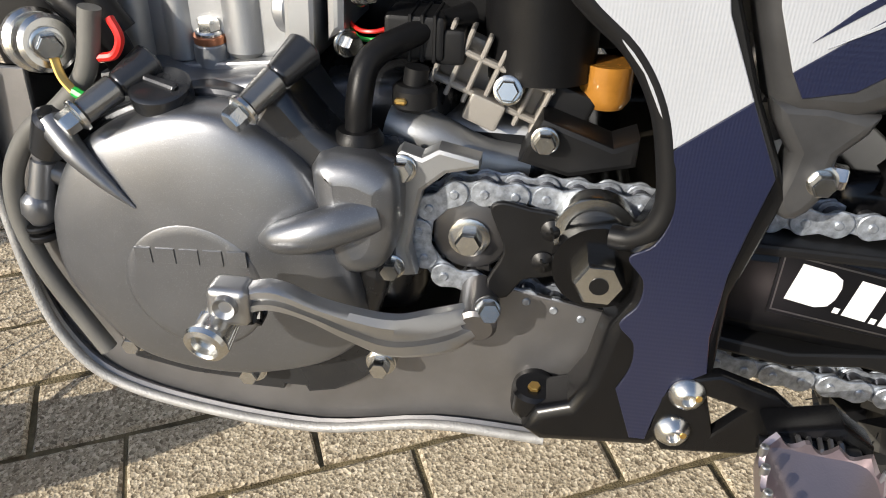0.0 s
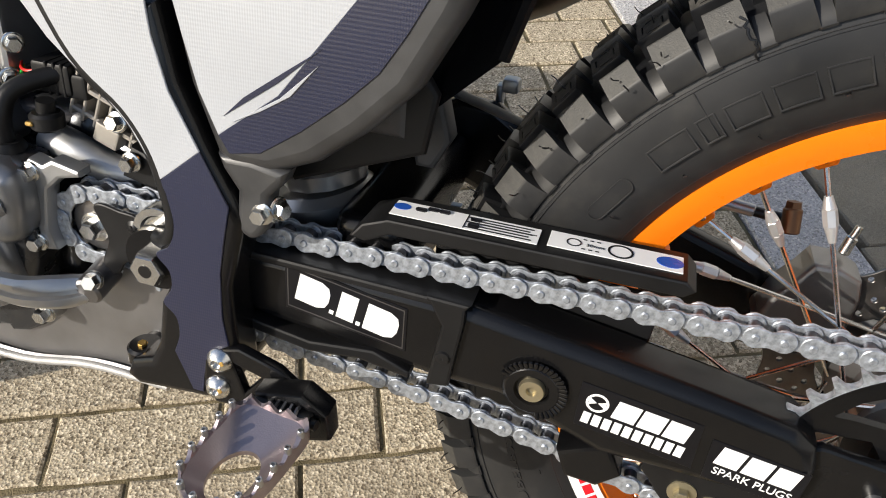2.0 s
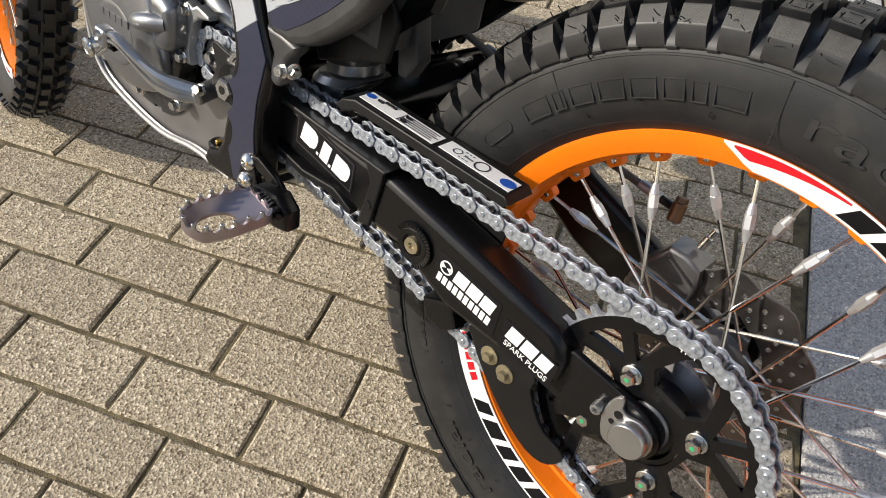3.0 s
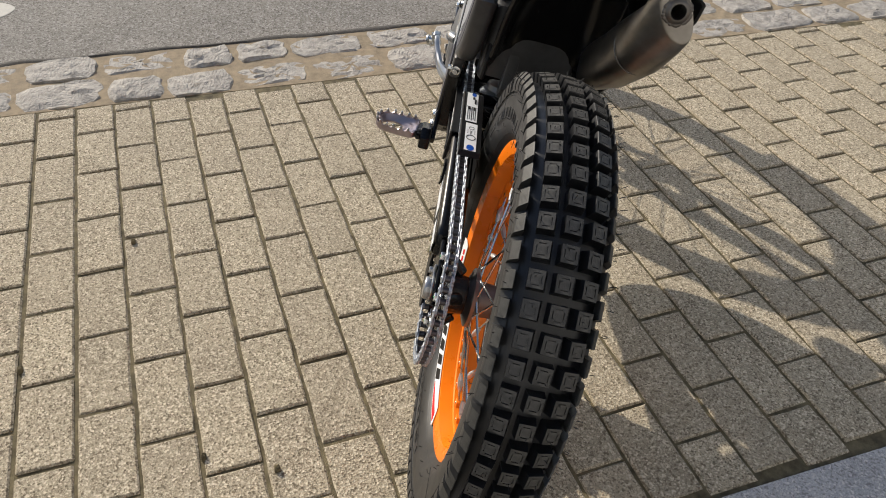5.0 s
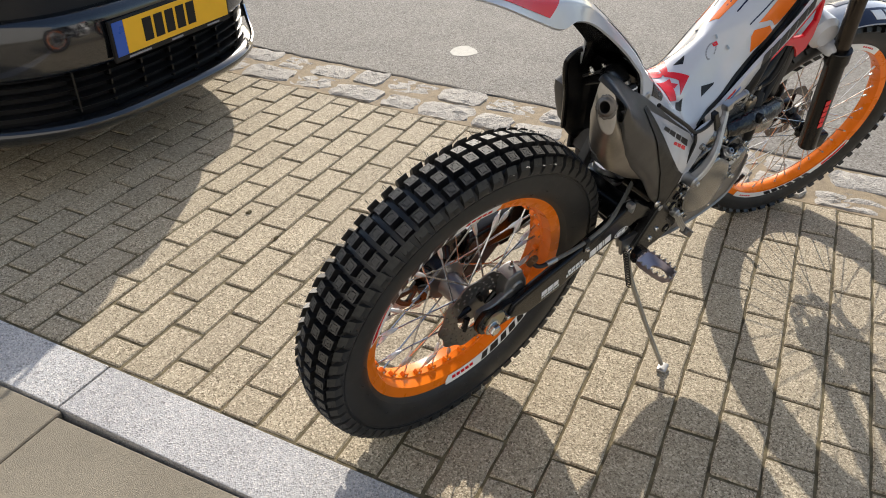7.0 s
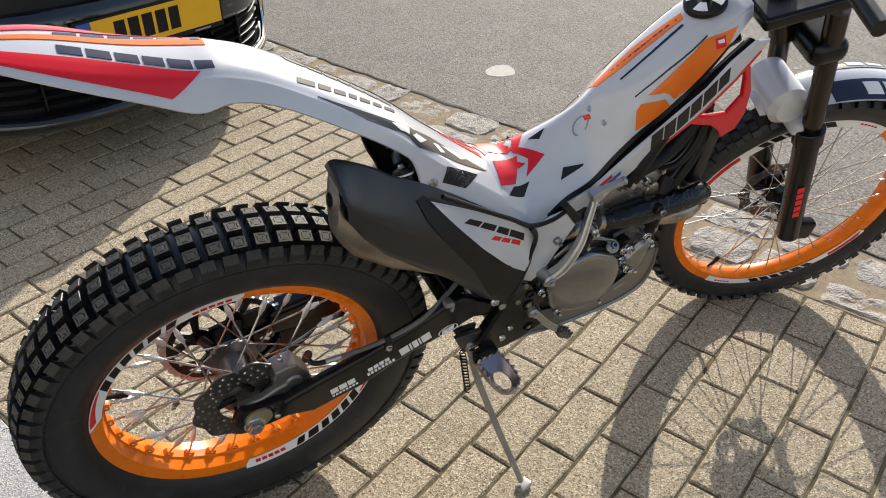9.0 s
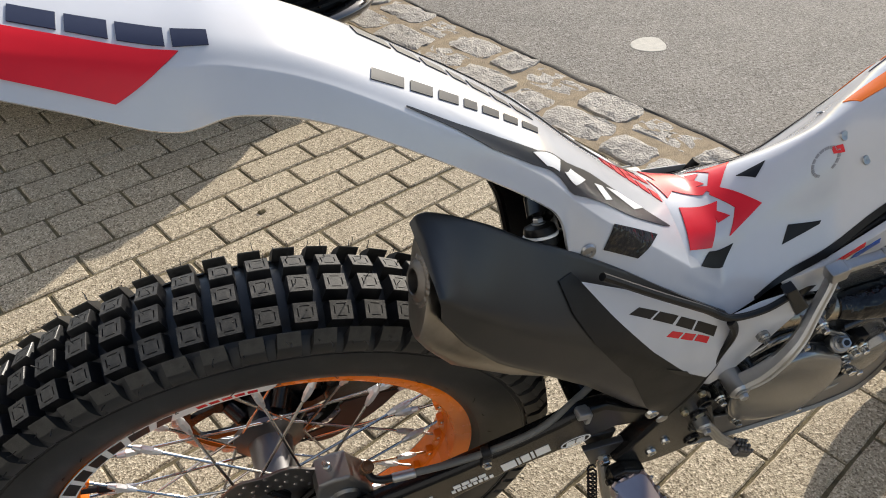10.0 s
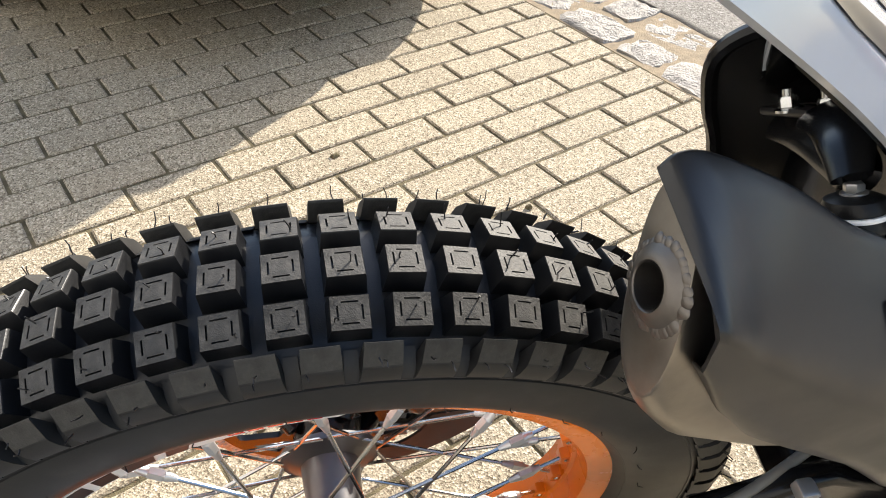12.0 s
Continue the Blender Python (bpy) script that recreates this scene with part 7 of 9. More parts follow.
part("hose_spigot", cat(rod((0.785, 0.104, 0.426), (0.790, 0.106, 0.404), 0.0062, 0.0070, 18, 0.001), moved(lathe([(0.0, -0.0095), (0.006, -0.008), (0.0095, -0.001), (0.0085, 0.006), (0.005, 0.0095), (0.0, 0.0098)], 24), pose(0.7915, 0.107, 0.3985)), rod((0.788, 0.104, 0.422), (0.778, 0.100, 0.415), 0.0060, n=16, bevel=0.001)), ENGINE, engine)
part("hose_clip", cat(rod((0.7925, 0.107, 0.3895), (0.7920, 0.107, 0.3865), 0.0088, n=20, bevel=0.0008), rod((0.7920, 0.107, 0.3845), (0.7915, 0.107, 0.3810), 0.0088, n=20, bevel=0.0008)), BLACK_SATIN, engine)
for shape in block_list([0.0085, 0.0095, 0.0095, 0.0095, 0.0095], 0.0085, 0.0028, 0.0, 0.0007):
    part("maker_block", moved(shape, on_left(0.7285, 0.1300, 0.3865, 3)), ENGINE, engine, "raised plain block on the cover")
part("case_shoulder", plate([[(0.762, 0.452), (0.751, 0.4665), (0.735, 0.4720), (0.704, 0.4685), (0.668, 0.4745), (0.658, 0.4790), (0.644, 0.4600), (0.634, 0.4480), (0.660, 0.4300), (0.740, 0.4300)]], 0.050, 0.0925, 0.007, 4, 3), ENGINE, engine, crease=50)
part("case_rim", plate([[(0.7590, 0.3000), (0.7250, 0.2935), (0.6960, 0.2925), (0.6945, 0.2885), (0.6690, 0.2885), (0.6680, 0.2925), (0.6560, 0.2925), (0.6540, 0.2885), (0.6380, 0.2925), (0.6225, 0.3020), (0.6060, 0.3174), (0.6150, 0.3420), (0.7000, 0.3350), (0.7650, 0.3350)]], 0.086, 0.1010, 0.002, 2), ENGINE_DARK, engine, "stepped lower edge of the crankcase")
part("oil_cap", cat(moved(lathe([(0.0115, -0.014), (0.0118, -0.002), (0.0145, 0.0), (0.0145, 0.0075), (0.0125, 0.009), (0.0, 0.009)], 32), pose(0.714, 0.106, 0.464, -20)), moved(box((0.0045, 0.022, 0.004), (0, 0, 0.0092), 0.001, 1), pose(0.714, 0.106, 0.464, -20, 0) @ pose(0, 0, 0, 0, 0, 70))), ENGINE_DARK, engine, "dark oil filler cap")
part("rear_bracket", plate([[(0.608, 0.440), (0.600, 0.448), (0.590, 0.445), (0.582, 0.450), (0.562, 0.446), (0.562, 0.441), (0.578, 0.437), (0.589, 0.427), (0.5925, 0.410), (0.595, 0.395), (0.591, 0.379), (0.603, 0.377), (0.605, 0.400), (0.607, 0.430)]], 0.092, 0.1055, 0.0025, 2), CAST, engine, "bare alloy chain guide bracket")
for x, z, y in ((0.599, 0.4390, 0.1055), (0.604, 0.3840, 0.1055), (0.533, 0.452, 0.088)):
    part("cover_bolt", hexbolt((x, y, z), (0, 1, 0), 0.0054, 0.0065, 1.3), ZINC, engine)
part("chain_plate", plate([[(0.556, 0.421), (0.550, 0.425), (0.536, 0.4225), (0.522, 0.420), (0.516, 0.405), (0.517, 0.390), (0.526, 0.385), (0.537, 0.382), (0.544, 0.371), (0.552, 0.371), (0.555, 0.380), (0.548, 0.397), (0.552, 0.410)]], 0.1010, 0.1045, 0.0012, 2, 3), BLACK_SATIN, engine, "black sprocket cover plate with cross-head screws")
for x, z in ((0.525, 0.4125), (0.528, 0.3945)):
    part("cross_screw", cat(moved(lathe([(0.0, 0.0032), (0.003, 0.003), (0.0058, 0.0012), (0.006, 0.0)], 20), pose(x, 0.1045, z, -90)), moved(box((0.0062, 0.0011, 0.0011), (0, 0, 0), 0, 1), pose(x, 0.1076, z, 0, 20)), moved(box((0.0011, 0.0011, 0.0062), (0, 0, 0), 0, 1), pose(x, 0.1076, z, 0, 20))), BLACK_SATIN, engine)
part("guide_roller", moved(lathe([(0.0, 0.009), (0.0130, 0.009), (0.0145, 0.0105), (0.0195, 0.0105), (0.0205, 0.009), (0.0205, 0.0)], 40), pose(0.505, 0.0965, 0.4125, -90)), ZINC, engine, "bright round washer at the swing-arm pivot")
# cylinder with its flange and fittings
cylinder = part("cylinder", plate([[(0.763, 0.458), (0.736, 0.4645), (0.674, 0.472), (0.655, 0.478), (0.655, 0.600), (0.762, 0.600), (0.755, 0.500)]], -0.06, 0.064, 0.006, 4), CAST, engine, "bare cast cylinder barrel", crease=50)
part("flange", plate([[(0.664, 0.478), (0.648, 0.482), (0.646, 0.600), (0.662, 0.600)]], 0.0, 0.075, 0.003, 2), CAST, cylinder)
part("flange", plate([[(0.644, 0.486), (0.634, 0.492), (0.632, 0.600), (0.643, 0.600)]], 0.0, 0.070, 0.004, 2), CAST, cylinder)
part("gasket_flange", plate([[(0.766, 0.455), (0.738, 0.4615), (0.674, 0.469), (0.652, 0.475), (0.652, 0.480), (0.674, 0.4755), (0.738, 0.468), (0.766, 0.462)]], -0.05, 0.071, 0.0015, 2), CAST, cylinder)
for x, z0, z1, r in ((0.7475, 0.464, 0.60, 0.0125), (0.722, 0.468, 0.60, 0.0085), (0.688, 0.474, 0.60, 0.0110)):
    part("barrel_rib", rod((x, 0.0595, z0), (x + 0.004, 0.0595, z1), r, n=20, bevel=0.003), CAST, cylinder)
part("boss", rod((0.706, 0.060, 0.458), (0.706, 0.064, 0.4815), 0.0105, 0.0088, 20, 0.001), CAST, cylinder)
part("boss", rod((0.668, 0.060, 0.500), (0.657, 0.064, 0.500), 0.0125, n=20, bevel=0.003), CAST, cylinder)
part("copper_washer", rod((0.706, 0.064, 0.4815), (0.706, 0.0645, 0.4850), 0.0085, n=20), COPPER, cylinder)
part("cylinder_bolt", hexbolt((0.706, 0.0645, 0.4850), (0, 0.1, 1), 0.0060, 0.006, 1.2), ZINC, cylinder, "zinc bolt with green paint mark")
for p in ((0.634, 0.071, 0.487), (0.626, 0.071, 0.512)):
    part("cylinder_bolt", hexbolt(p, (-0.75, 0.65, 0), 0.0052, 0.007), ZINC, cylinder)
def dome(outline, levels, centre):
    """A cover whose outline draws in from level to level: (scale, y) rows from the case outwards."""
    line = [(p.x, p.y) for p in spline([(*p, 0) for p in outline], 6, True)]
    cx, cz = centre
    return loft([[(cx + (x - cx) * k, y, cz + (z - cz) * k) for x, z in line] for k, y in levels])


CLUTCH = [(0.517, 0.428), (0.5365, 0.384), (0.581, 0.358), (0.640, 0.355), (0.6680, 0.395), (0.6695, 0.434), (0.6546, 0.467), (0.6273, 0.4856), (0.5976, 0.4995), (0.5733, 0.500), (0.5395, 0.4872), (0.522, 0.455)]
part("clutch_cover", dome(CLUTCH, ((1.0, -0.080), (1.0, -0.1085), (0.985, -0.1125), (0.955, -0.1150), (0.90, -0.1172), (0.75, -0.1192), (0.5, -0.1205), (0.2, -0.1210)), (0.594, 0.430)), CLUTCH_GREY, engine, "satin grey domed clutch cover", crease=60)
part("case_gasket", dome(CLUTCH, ((1.03, -0.075), (1.03, -0.0985), (1.015, -0.0995), (0.9, -0.0995)), (0.594, 0.430)), ENGINE_DARK, engine, "dark gasket edge below the clutch cover")
part("case_side", plate([[(0.505, 0.425), (0.530, 0.365), (0.585, 0.335), (0.650, 0.333), (0.705, 0.350), (0.745, 0.395), (0.752, 0.440), (0.735, 0.495), (0.690, 0.525), (0.620, 0.532), (0.555, 0.520), (0.515, 0.480)]], -0.0935, -0.055, 0.006, 4, 3), ENGINE_DARK, engine, "dark grey metallic right crankcase half", crease=50)
for x, z, r in ((0.514, 0.551, 0.0040), (0.5785, 0.518, 0.0044), (0.590, 0.5445, 0.0042), (0.6864, 0.4693, 0.0046), (0.6783, 0.4378, 0.0040), (0.529, 0.477, 0.0046), (0.509, 0.460, 0.0044), (0.508, 0.431, 0.0042), (0.672, 0.470, 0.0042), (0.650, 0.352, 0.0042), (0.560, 0.356, 0.0042)):
    part("cover_bolt", cat(rod((x, -0.088, z), (x, -0.1075, z), r * 1.75, n=18, bevel=0.0015), hexbolt((x, -0.1075, z), (0, -1, 0), r, 0.006, 1.35)), CLUTCH_GREY if r < 0.0041 else ZINC, engine)
# ribs and webs between the clutch cover and the pipe
part("case_web", tube([(0.524, -0.096, 0.500), (0.553, -0.096, 0.520), (0.590, -0.096, 0.522), (0.628, -0.096, 0.508), (0.664, -0.100, 0.486), (0.690, -0.098, 0.452)], [0.0040, 0.0046, 0.0046, 0.0044, 0.0040, 0.0036], 12, 5), CLUTCH_GREY, engine)
part("case_web", tube([(0.600, -0.092, 0.528), (0.606, -0.092, 0.548), (0.602, -0.090, 0.566)], 0.005, 12), ENGINE_DARK, engine)
part("case_web", tube([(0.640, -0.096, 0.512), (0.672, -0.094, 0.516), (0.703, -0.092, 0.500), (0.722, -0.092, 0.478)], [0.0065, 0.006, 0.0055, 0.005], 12), ENGINE_DARK, engine)
filler = part("oil_plug", cat(rod((0.645, -0.094, 0.478), (0.641, -0.107, 0.496), 0.0120, n=24, bevel=0.002), hexbolt((0.641, -0.107, 0.496), (-0.15, -0.55, 0.82), 0.0070, 0.008, 1.25)), ALLOY, engine, "bright hexagon oil plug")
part("plug_bore", rod((0.6396, -0.1122, 0.5040), (0.6394, -0.1128, 0.5048), 0.0035, n=12), BLACK_SATIN, filler)
part("connector_block", cat(box((0.016, 0.014, 0.018), (0.6695, -0.102, 0.492), 0.002, 2), box((0.007, 0.004, 0.008), (0.667, -0.110, 0.492), 0.001, 1)), BLACK_PLASTIC, engine, "small black sensor plug")
part("sensor_plug", box((0.005, 0.002, 0.006), (0.667, -0.1125, 0.492), 0.0006, 1), PALE_BRASS, engine)
part("sensor_cap", cat(rod((0.574, -0.094, 0.512), (0.573, -0.108, 0.516), 0.0105, n=20, bevel=0.002), rod((0.573, -0.108, 0.516), (0.590, -0.100, 0.538), 0.0050, n=12)), BLACK_PLASTIC, engine)
PUMP = [(0.7005, 0.4176), (0.6851, 0.4372), (0.6948, 0.4574), (0.7092, 0.4729), (0.7228, 0.4778), (0.7343, 0.4687), (0.7361, 0.4476), (0.7315, 0.4211), (0.7192, 0.4038)]
pump = part("water_pump", dome(PUMP, ((1.08, -0.080), (1.08, -0.0990), (1.0, -0.1010), (0.94, -0.1060), (0.80, -0.1095), (0.5, -0.1110), (0.15, -0.1115)), (0.712, 0.443)), CLUTCH_GREY, engine, "grey water pump cover with bright bolts", crease=60)
for x, z, r in ((0.7061, 0.4070, 0.0062), (0.7212, 0.4000, 0.0050), (0.6800, 0.4400, 0.0046), (0.7390, 0.4620, 0.0052), (0.7225, 0.4850, 0.0046)):
    part("pump_bolt", cat(rod((x, -0.092, z), (x, -0.1025, z), r * 1.6, n=18, bevel=0.0015), hexbolt((x, -0.1025, z), (0, -1, 0), r, 0.0055, 1.3)), ZINC, pump)
part("pump_neck", tube([(0.727, -0.092, 0.468), (0.732, -0.089, 0.482), (0.734, -0.088, 0.492)], [0.013, 0.0125, 0.0120], 18), CLUTCH_GREY, pump)
part("hose_clamp", moved(ring([(0.0150, -0.005), (0.0158, -0.005), (0.0158, 0.005), (0.0150, 0.005)], 36), axis_to((0.7345, -0.088, 0.495), (0.737, -0.087, 0.520))[0]), ALLOY, pump, "bright hose clamp")
part("pump_hose", tube([(0.734, -0.088, 0.490), (0.737, -0.087, 0.515), (0.745, -0.075, 0.545), (0.765, -0.060, 0.580)], 0.0148, 18), HOSE, pump, "black coolant hose")
# cylinder head with its hoses
part("cylinder_right", plate([[(0.640, 0.505), (0.712, 0.520), (0.730, 0.560), (0.700, 0.590), (0.640, 0.590), (0.610, 0.560)]], -0.062, -0.04, 0.008, 3), CAST, engine, "bare cast cylinder side")
HEAD = [(0.606, 0.548), (0.606, 0.582), (0.622, 0.602), (0.660, 0.605), (0.698, 0.598), (0.722, 0.578), (0.726, 0.548), (0.690, 0.535), (0.640, 0.532)]
part("head_cover", dome(HEAD, ((1.0, -0.030), (1.0, -0.062), (0.97, -0.067), (0.90, -0.0705), (0.70, -0.0725), (0.3, -0.0735)), (0.664, 0.570)), CLUTCH_GREY, engine, "grey cylinder head cover", crease=60)
for x, z in ((0.676, 0.578), (0.617, 0.566), (0.648, 0.598), (0.712, 0.588)):
    part("cover_bolt", cat(rod((x, -0.060, z), (x, -0.0735, z), 0.0075, n=18, bevel=0.002), hexbolt((x, -0.0735, z), (0, -1, 0), 0.0042, 0.005)), CLUTCH_GREY, engine)
part("exhaust_flange", plate([[(0.712, 0.552), (0.708, 0.578), (0.722, 0.590), (0.735, 0.582), (0.738, 0.556)]], -0.078, -0.05, 0.004, 3, 2), TITANIUM, engine, "heat browned exhaust flange")
for path, r, clamp in ((((0.668, -0.066, 0.596), (0.678, -0.067, 0.618), (0.690, -0.066, 0.645), (0.712, -0.060, 0.675), (0.745, -0.050, 0.700)), 0.0150, ((0.670, -0.066, 0.600), (0.679, -0.067, 0.620))),
                       (((0.725, -0.068, 0.554), (0.752, -0.070, 0.556), (0.778, -0.068, 0.566), (0.802, -0.062, 0.592), (0.822, -0.055, 0.630), (0.838, -0.045, 0.680)), 0.0100, ((0.738, -0.069, 0.5548), (0.752, -0.070, 0.556))),
                       (((0.740, -0.060, 0.600), (0.775, -0.066, 0.612), (0.800, -0.064, 0.650), (0.815, -0.055, 0.700)), 0.0075, ((0.746, -0.061, 0.601), (0.775, -0.066, 0.612)))):
    part("coolant_hose", tube(path, r, 16), HOSE, engine, "black rubber hose under the tank")
    part("hose_clamp", moved(ring([(r * 1.02, -0.0045), (r * 1.10, -0.0045), (r * 1.10, 0.0045), (r * 1.02, 0.0045)], 36), axis_to(*clamp)[0]), ALLOY, engine, "bright hose clamp")
# kick starter: squared bar with a folding pedal
arm = []
for x, y, z, w, d in ((0.500, -0.1140, 0.4740, 0.0090, 0.0100), (0.507, -0.1185, 0.4830, 0.0098, 0.0105), (0.5227, -0.1215, 0.4987, 0.0098, 0.0100), (0.5343, -0.1215, 0.5150, 0.0092, 0.0090), (0.5450, -0.1195, 0.5326, 0.0088, 0.0080), (0.5566, -0.1139, 0.5482, 0.0080, 0.0074), (0.5644, -0.1068, 0.5652, 0.0074, 0.0070), (0.5713, -0.0999, 0.5815, 0.0070, 0.0068), (0.5789, -0.0929, 0.5982, 0.0068, 0.0066), (0.5830, -0.0870, 0.6110, 0.0070, 0.0068)):
    arm.append([(x + w * a * 0.86, y + d * b, z - w * a * 0.50) for a, b in ((1, 0.55), (0.75, 1), (-0.75, 1), (-1, 0.55), (-1, -0.45), (-0.62, -0.8), (-0.42, -0.62), (0.42, -0.62), (0.62, -0.8), (1, -0.45))])
bars = [spline(p, 4) for p in zip(*arm)]
kick = part("kick_lever", loft([list(r) for r in zip(*bars)]), ALLOY, engine, "bare alloy kick-start lever folded up", crease=30)
part("kick_knuckle", moved(box((0.020, 0.017, 0.019), (0, 0, 0), 0.0035, 2), pose(0.583, -0.087, 0.6155, 0, -20)), ALLOY, kick)
pedal_at = axis_to((0.588, -0.087, 0.6200), (0.637, -0.0895, 0.6320))[0]
part("kick_pedal", cat(moved(box((0.0120, 0.0100, 0.046), (0, 0, 0.023), 0.003, 2), pedal_at), moved(lathe([(0.0, -0.001), (0.0072, 0.0), (0.0076, 0.002), (0.0076, 0.005), (0.0060, 0.0066), (0.0, 0.0066)], 24), pedal_at @ pose(0, 0, 0.044)), moved(box((0.0136, 0.0116, 0.005), (0, 0, 0.004), 0.0015, 1), pedal_at)), ALLOY, kick)
part("kick_boss", cat(rod((0.503, -0.085, 0.478), (0.503, -0.128, 0.480), 0.0125, n=24, bevel=0.003), hexbolt((0.503, -0.128, 0.480), (0, -1, 0), 0.0055, 0.005)), ALLOY, kick)
# gear lever on the left
arm = []
for x0, z0, x1, z1, y in ((0.675, 0.391, 0.668, 0.379, 0.162), (0.650, 0.400, 0.652, 0.386, 0.162), (0.629, 0.390, 0.636, 0.381, 0.158), (0.612, 0.382, 0.616, 0.366, 0.152), (0.595, 0.376, 0.597, 0.354, 0.145), (0.580, 0.373, 0.571, 0.351, 0.133), (0.562, 0.371, 0.556, 0.354, 0.120)):
    mx, mz = (x0 + x1) / 2, (z0 + z1) / 2
    arm.append([(mx + (x0 - mx) * a, y - 0.0055 + b * 0.0055, mz + (z0 - mz) * a) for a, b in ((1, 0.45), (0.7, 1), (0.25, 1), (0.15, 0.45), (-0.15, 0.45), (-0.25, 1), (-0.7, 1), (-1, 0.45), (-1, -0.6), (-0.6, -1), (0.6, -1), (1, -0.6))])
dense = []
for p in zip(*arm):
    dense.append(spline(p, 5))
lever = part("gear_lever", loft([list(r) for r in zip(*dense)]), ALLOY, bike, "grey alloy gear lever with knurled tip")
part("pivot", rod((0.558, 0.092, 0.368), (0.558, 0.122, 0.362), 0.0105, n=22, bevel=0.002), ALLOY_DARK, lever)
part("clevis", cat(box((0.020, 0.016, 0.020), (0.668, 0.158, 0.389), 0.004, 3), moved(lathe([(0.0, 0.001), (0.003, 0.001), (0.0052, 0.003), (0.006, 0.0)], 20), pose(0.668, 0.166, 0.391, -90))), ALLOY, lever)
tip = part("lever_tip", cat(rod((0.674, 0.154, 0.379), (0.676, 0.172, 0.3752), 0.0086, n=24, bevel=0.0015), moved(lathe([(0.0062, 0.0), (0.0100, 0.0008), (0.0108, 0.003), (0.0098, 0.0052), (0.0074, 0.0062), (0.0062, 0.0052), (0.0058, 0.002), (0.0, 0.0018)], 32), axis_to((0.6758, 0.1705, 0.3755), (0.678, 0.190, 0.3710))[0])), ZINC, lever, "knurled bright lever tip")
part("knurl", cat(*[moved(box((0.0016, 0.0016, 0.013), (0.0088, 0, 0.012), 0.0003, 1), axis_to((0.674, 0.154, 0.381), (0.678, 0.176, 0.366))[0] @ pose(0, 0, 0, 0, 0, 15 * k)) for k in range(24)]), ZINC, tip)
part("tip_spring", tube([(0.655 + 0.0004 * k, 0.154 + 0.0065 * math.cos(k), 0.382 + 0.0065 * math.sin(k)) for k in range(26)], 0.0013, 5, 1), BLACK_SATIN, lever)
part("clamp_bolt", hexbolt((0.553, 0.118, 0.372), (-0.2, 1, 0.3), 0.0058, 0.007, 1.2), ZINC, lever, "bolt with green paint mark")
# skid plate
OUT = [(0.812, 0.470), (0.8155, 0.407), (0.810, 0.347), (0.798, 0.309), (0.775, 0.284), (0.724, 0.270), (0.650, 0.265), (0.582, 0.278), (0.516, 0.277)]
OUT_RIGHT = [(0.765, 0.440), (0.770, 0.400), (0.768, 0.365), (0.757, 0.339), (0.735, 0.325), (0.700, 0.315), (0.640, 0.308), (0.565, 0.305), (0.490, 0.312)]
rows = []
for k in range(15):
    u = -1 + 2 * k / 14
    mix = (u + 1) / 2
    edge = [(a[0] * mix + b[0] * (1 - mix), a[1] * mix + b[1] * (1 - mix)) for a, b in zip(OUT, OUT_RIGHT)]
    row = []
    for x, z in [(p.x, p.y) for p in spline([(*p, 0) for p in edge], 4)]:
        drop = 0.040 * (1 - abs(u) ** 3)
        row.append((x + drop * 0.55 * max(0, (x - 0.70) / 0.1), 0.104 * u, z - drop * (1 - max(0, (x - 0.70) / 0.14))))
    rows.append(row)
skid_rows = [[r[i] for r in rows] for i in range(len(rows[0]))]
skid = part("skid_plate", loft([r + [(x - 0.002, y * 0.965, z + 0.004) for x, y, z in r[::-1]] for r in skid_rows]), SKID, bike, "grey alloy skid plate with bright edge", crease=50)
part("skid_flange", plate([OUT + [(0.492, 0.290), (0.492, 0.362), (0.545, 0.372), (0.600, 0.335), (0.680, 0.300), (0.745, 0.306), (0.785, 0.345), (0.790, 0.420), (0.790, 0.470)]], 0.0965, 0.0930, 0.0006, 1), SKID, skid)
part("skid_edge", tube([(x, 0.1040, z) for x, z in OUT], 0.0030, 10, 5), SKID_EDGE, skid, "bright worn alloy edge")
part("skid_flange", plate([OUT_RIGHT + [(0.500, 0.370), (0.560, 0.360), (0.620, 0.360), (0.690, 0.370), (0.730, 0.400), (0.740, 0.440)]], -0.0995, -0.0960, 0.0006, 1), SKID, skid)
part("skid_slot", plate([[(0.690, 0.352), (0.712, 0.362), (0.714, 0.368), (0.692, 0.359)]], -0.1004, -0.0990, 0.0003, 1), CAST, skid)
# hoses, connector block and wiring behind the cylinder
part("breather_tube", tube([(0.742, 0.108, 0.505), (0.750, 0.108, 0.475), (0.768, 0.108, 0.455), (0.7845, 0.108, 0.4435), (0.8005, 0.107, 0.4205), (0.8050, 0.107, 0.3970), (0.8015, 0.107, 0.3740), (0.7925, 0.108, 0.3525), (0.7690, 0.109, 0.3109)], 0.0052, 14), HOSE_GREY, engine, "grey worn drain hose")
part("case_hose", tube([(0.622, 0.098, 0.452), (0.621, 0.098, 0.470), (0.617, 0.090, 0.486), (0.600, 0.072, 0.494), (0.575, 0.050, 0.500)], 0.0064, 12), HOSE, engine)
part("hose_collar", moved(lathe([(0.0125, 0.0), (0.0125, 0.004), (0.010, 0.008)], 20), pose(0.622, 0.098, 0.446)), HOSE, engine)
part("sensor_cap", cat(rod((0.597, 0.085, 0.462), (0.597, 0.085, 0.474), 0.011, n=16, bevel=0.002), rod((0.597, 0.085, 0.474), (0.596, 0.085, 0.482), 0.006, n=12)), BLACK_PLASTIC, engine)
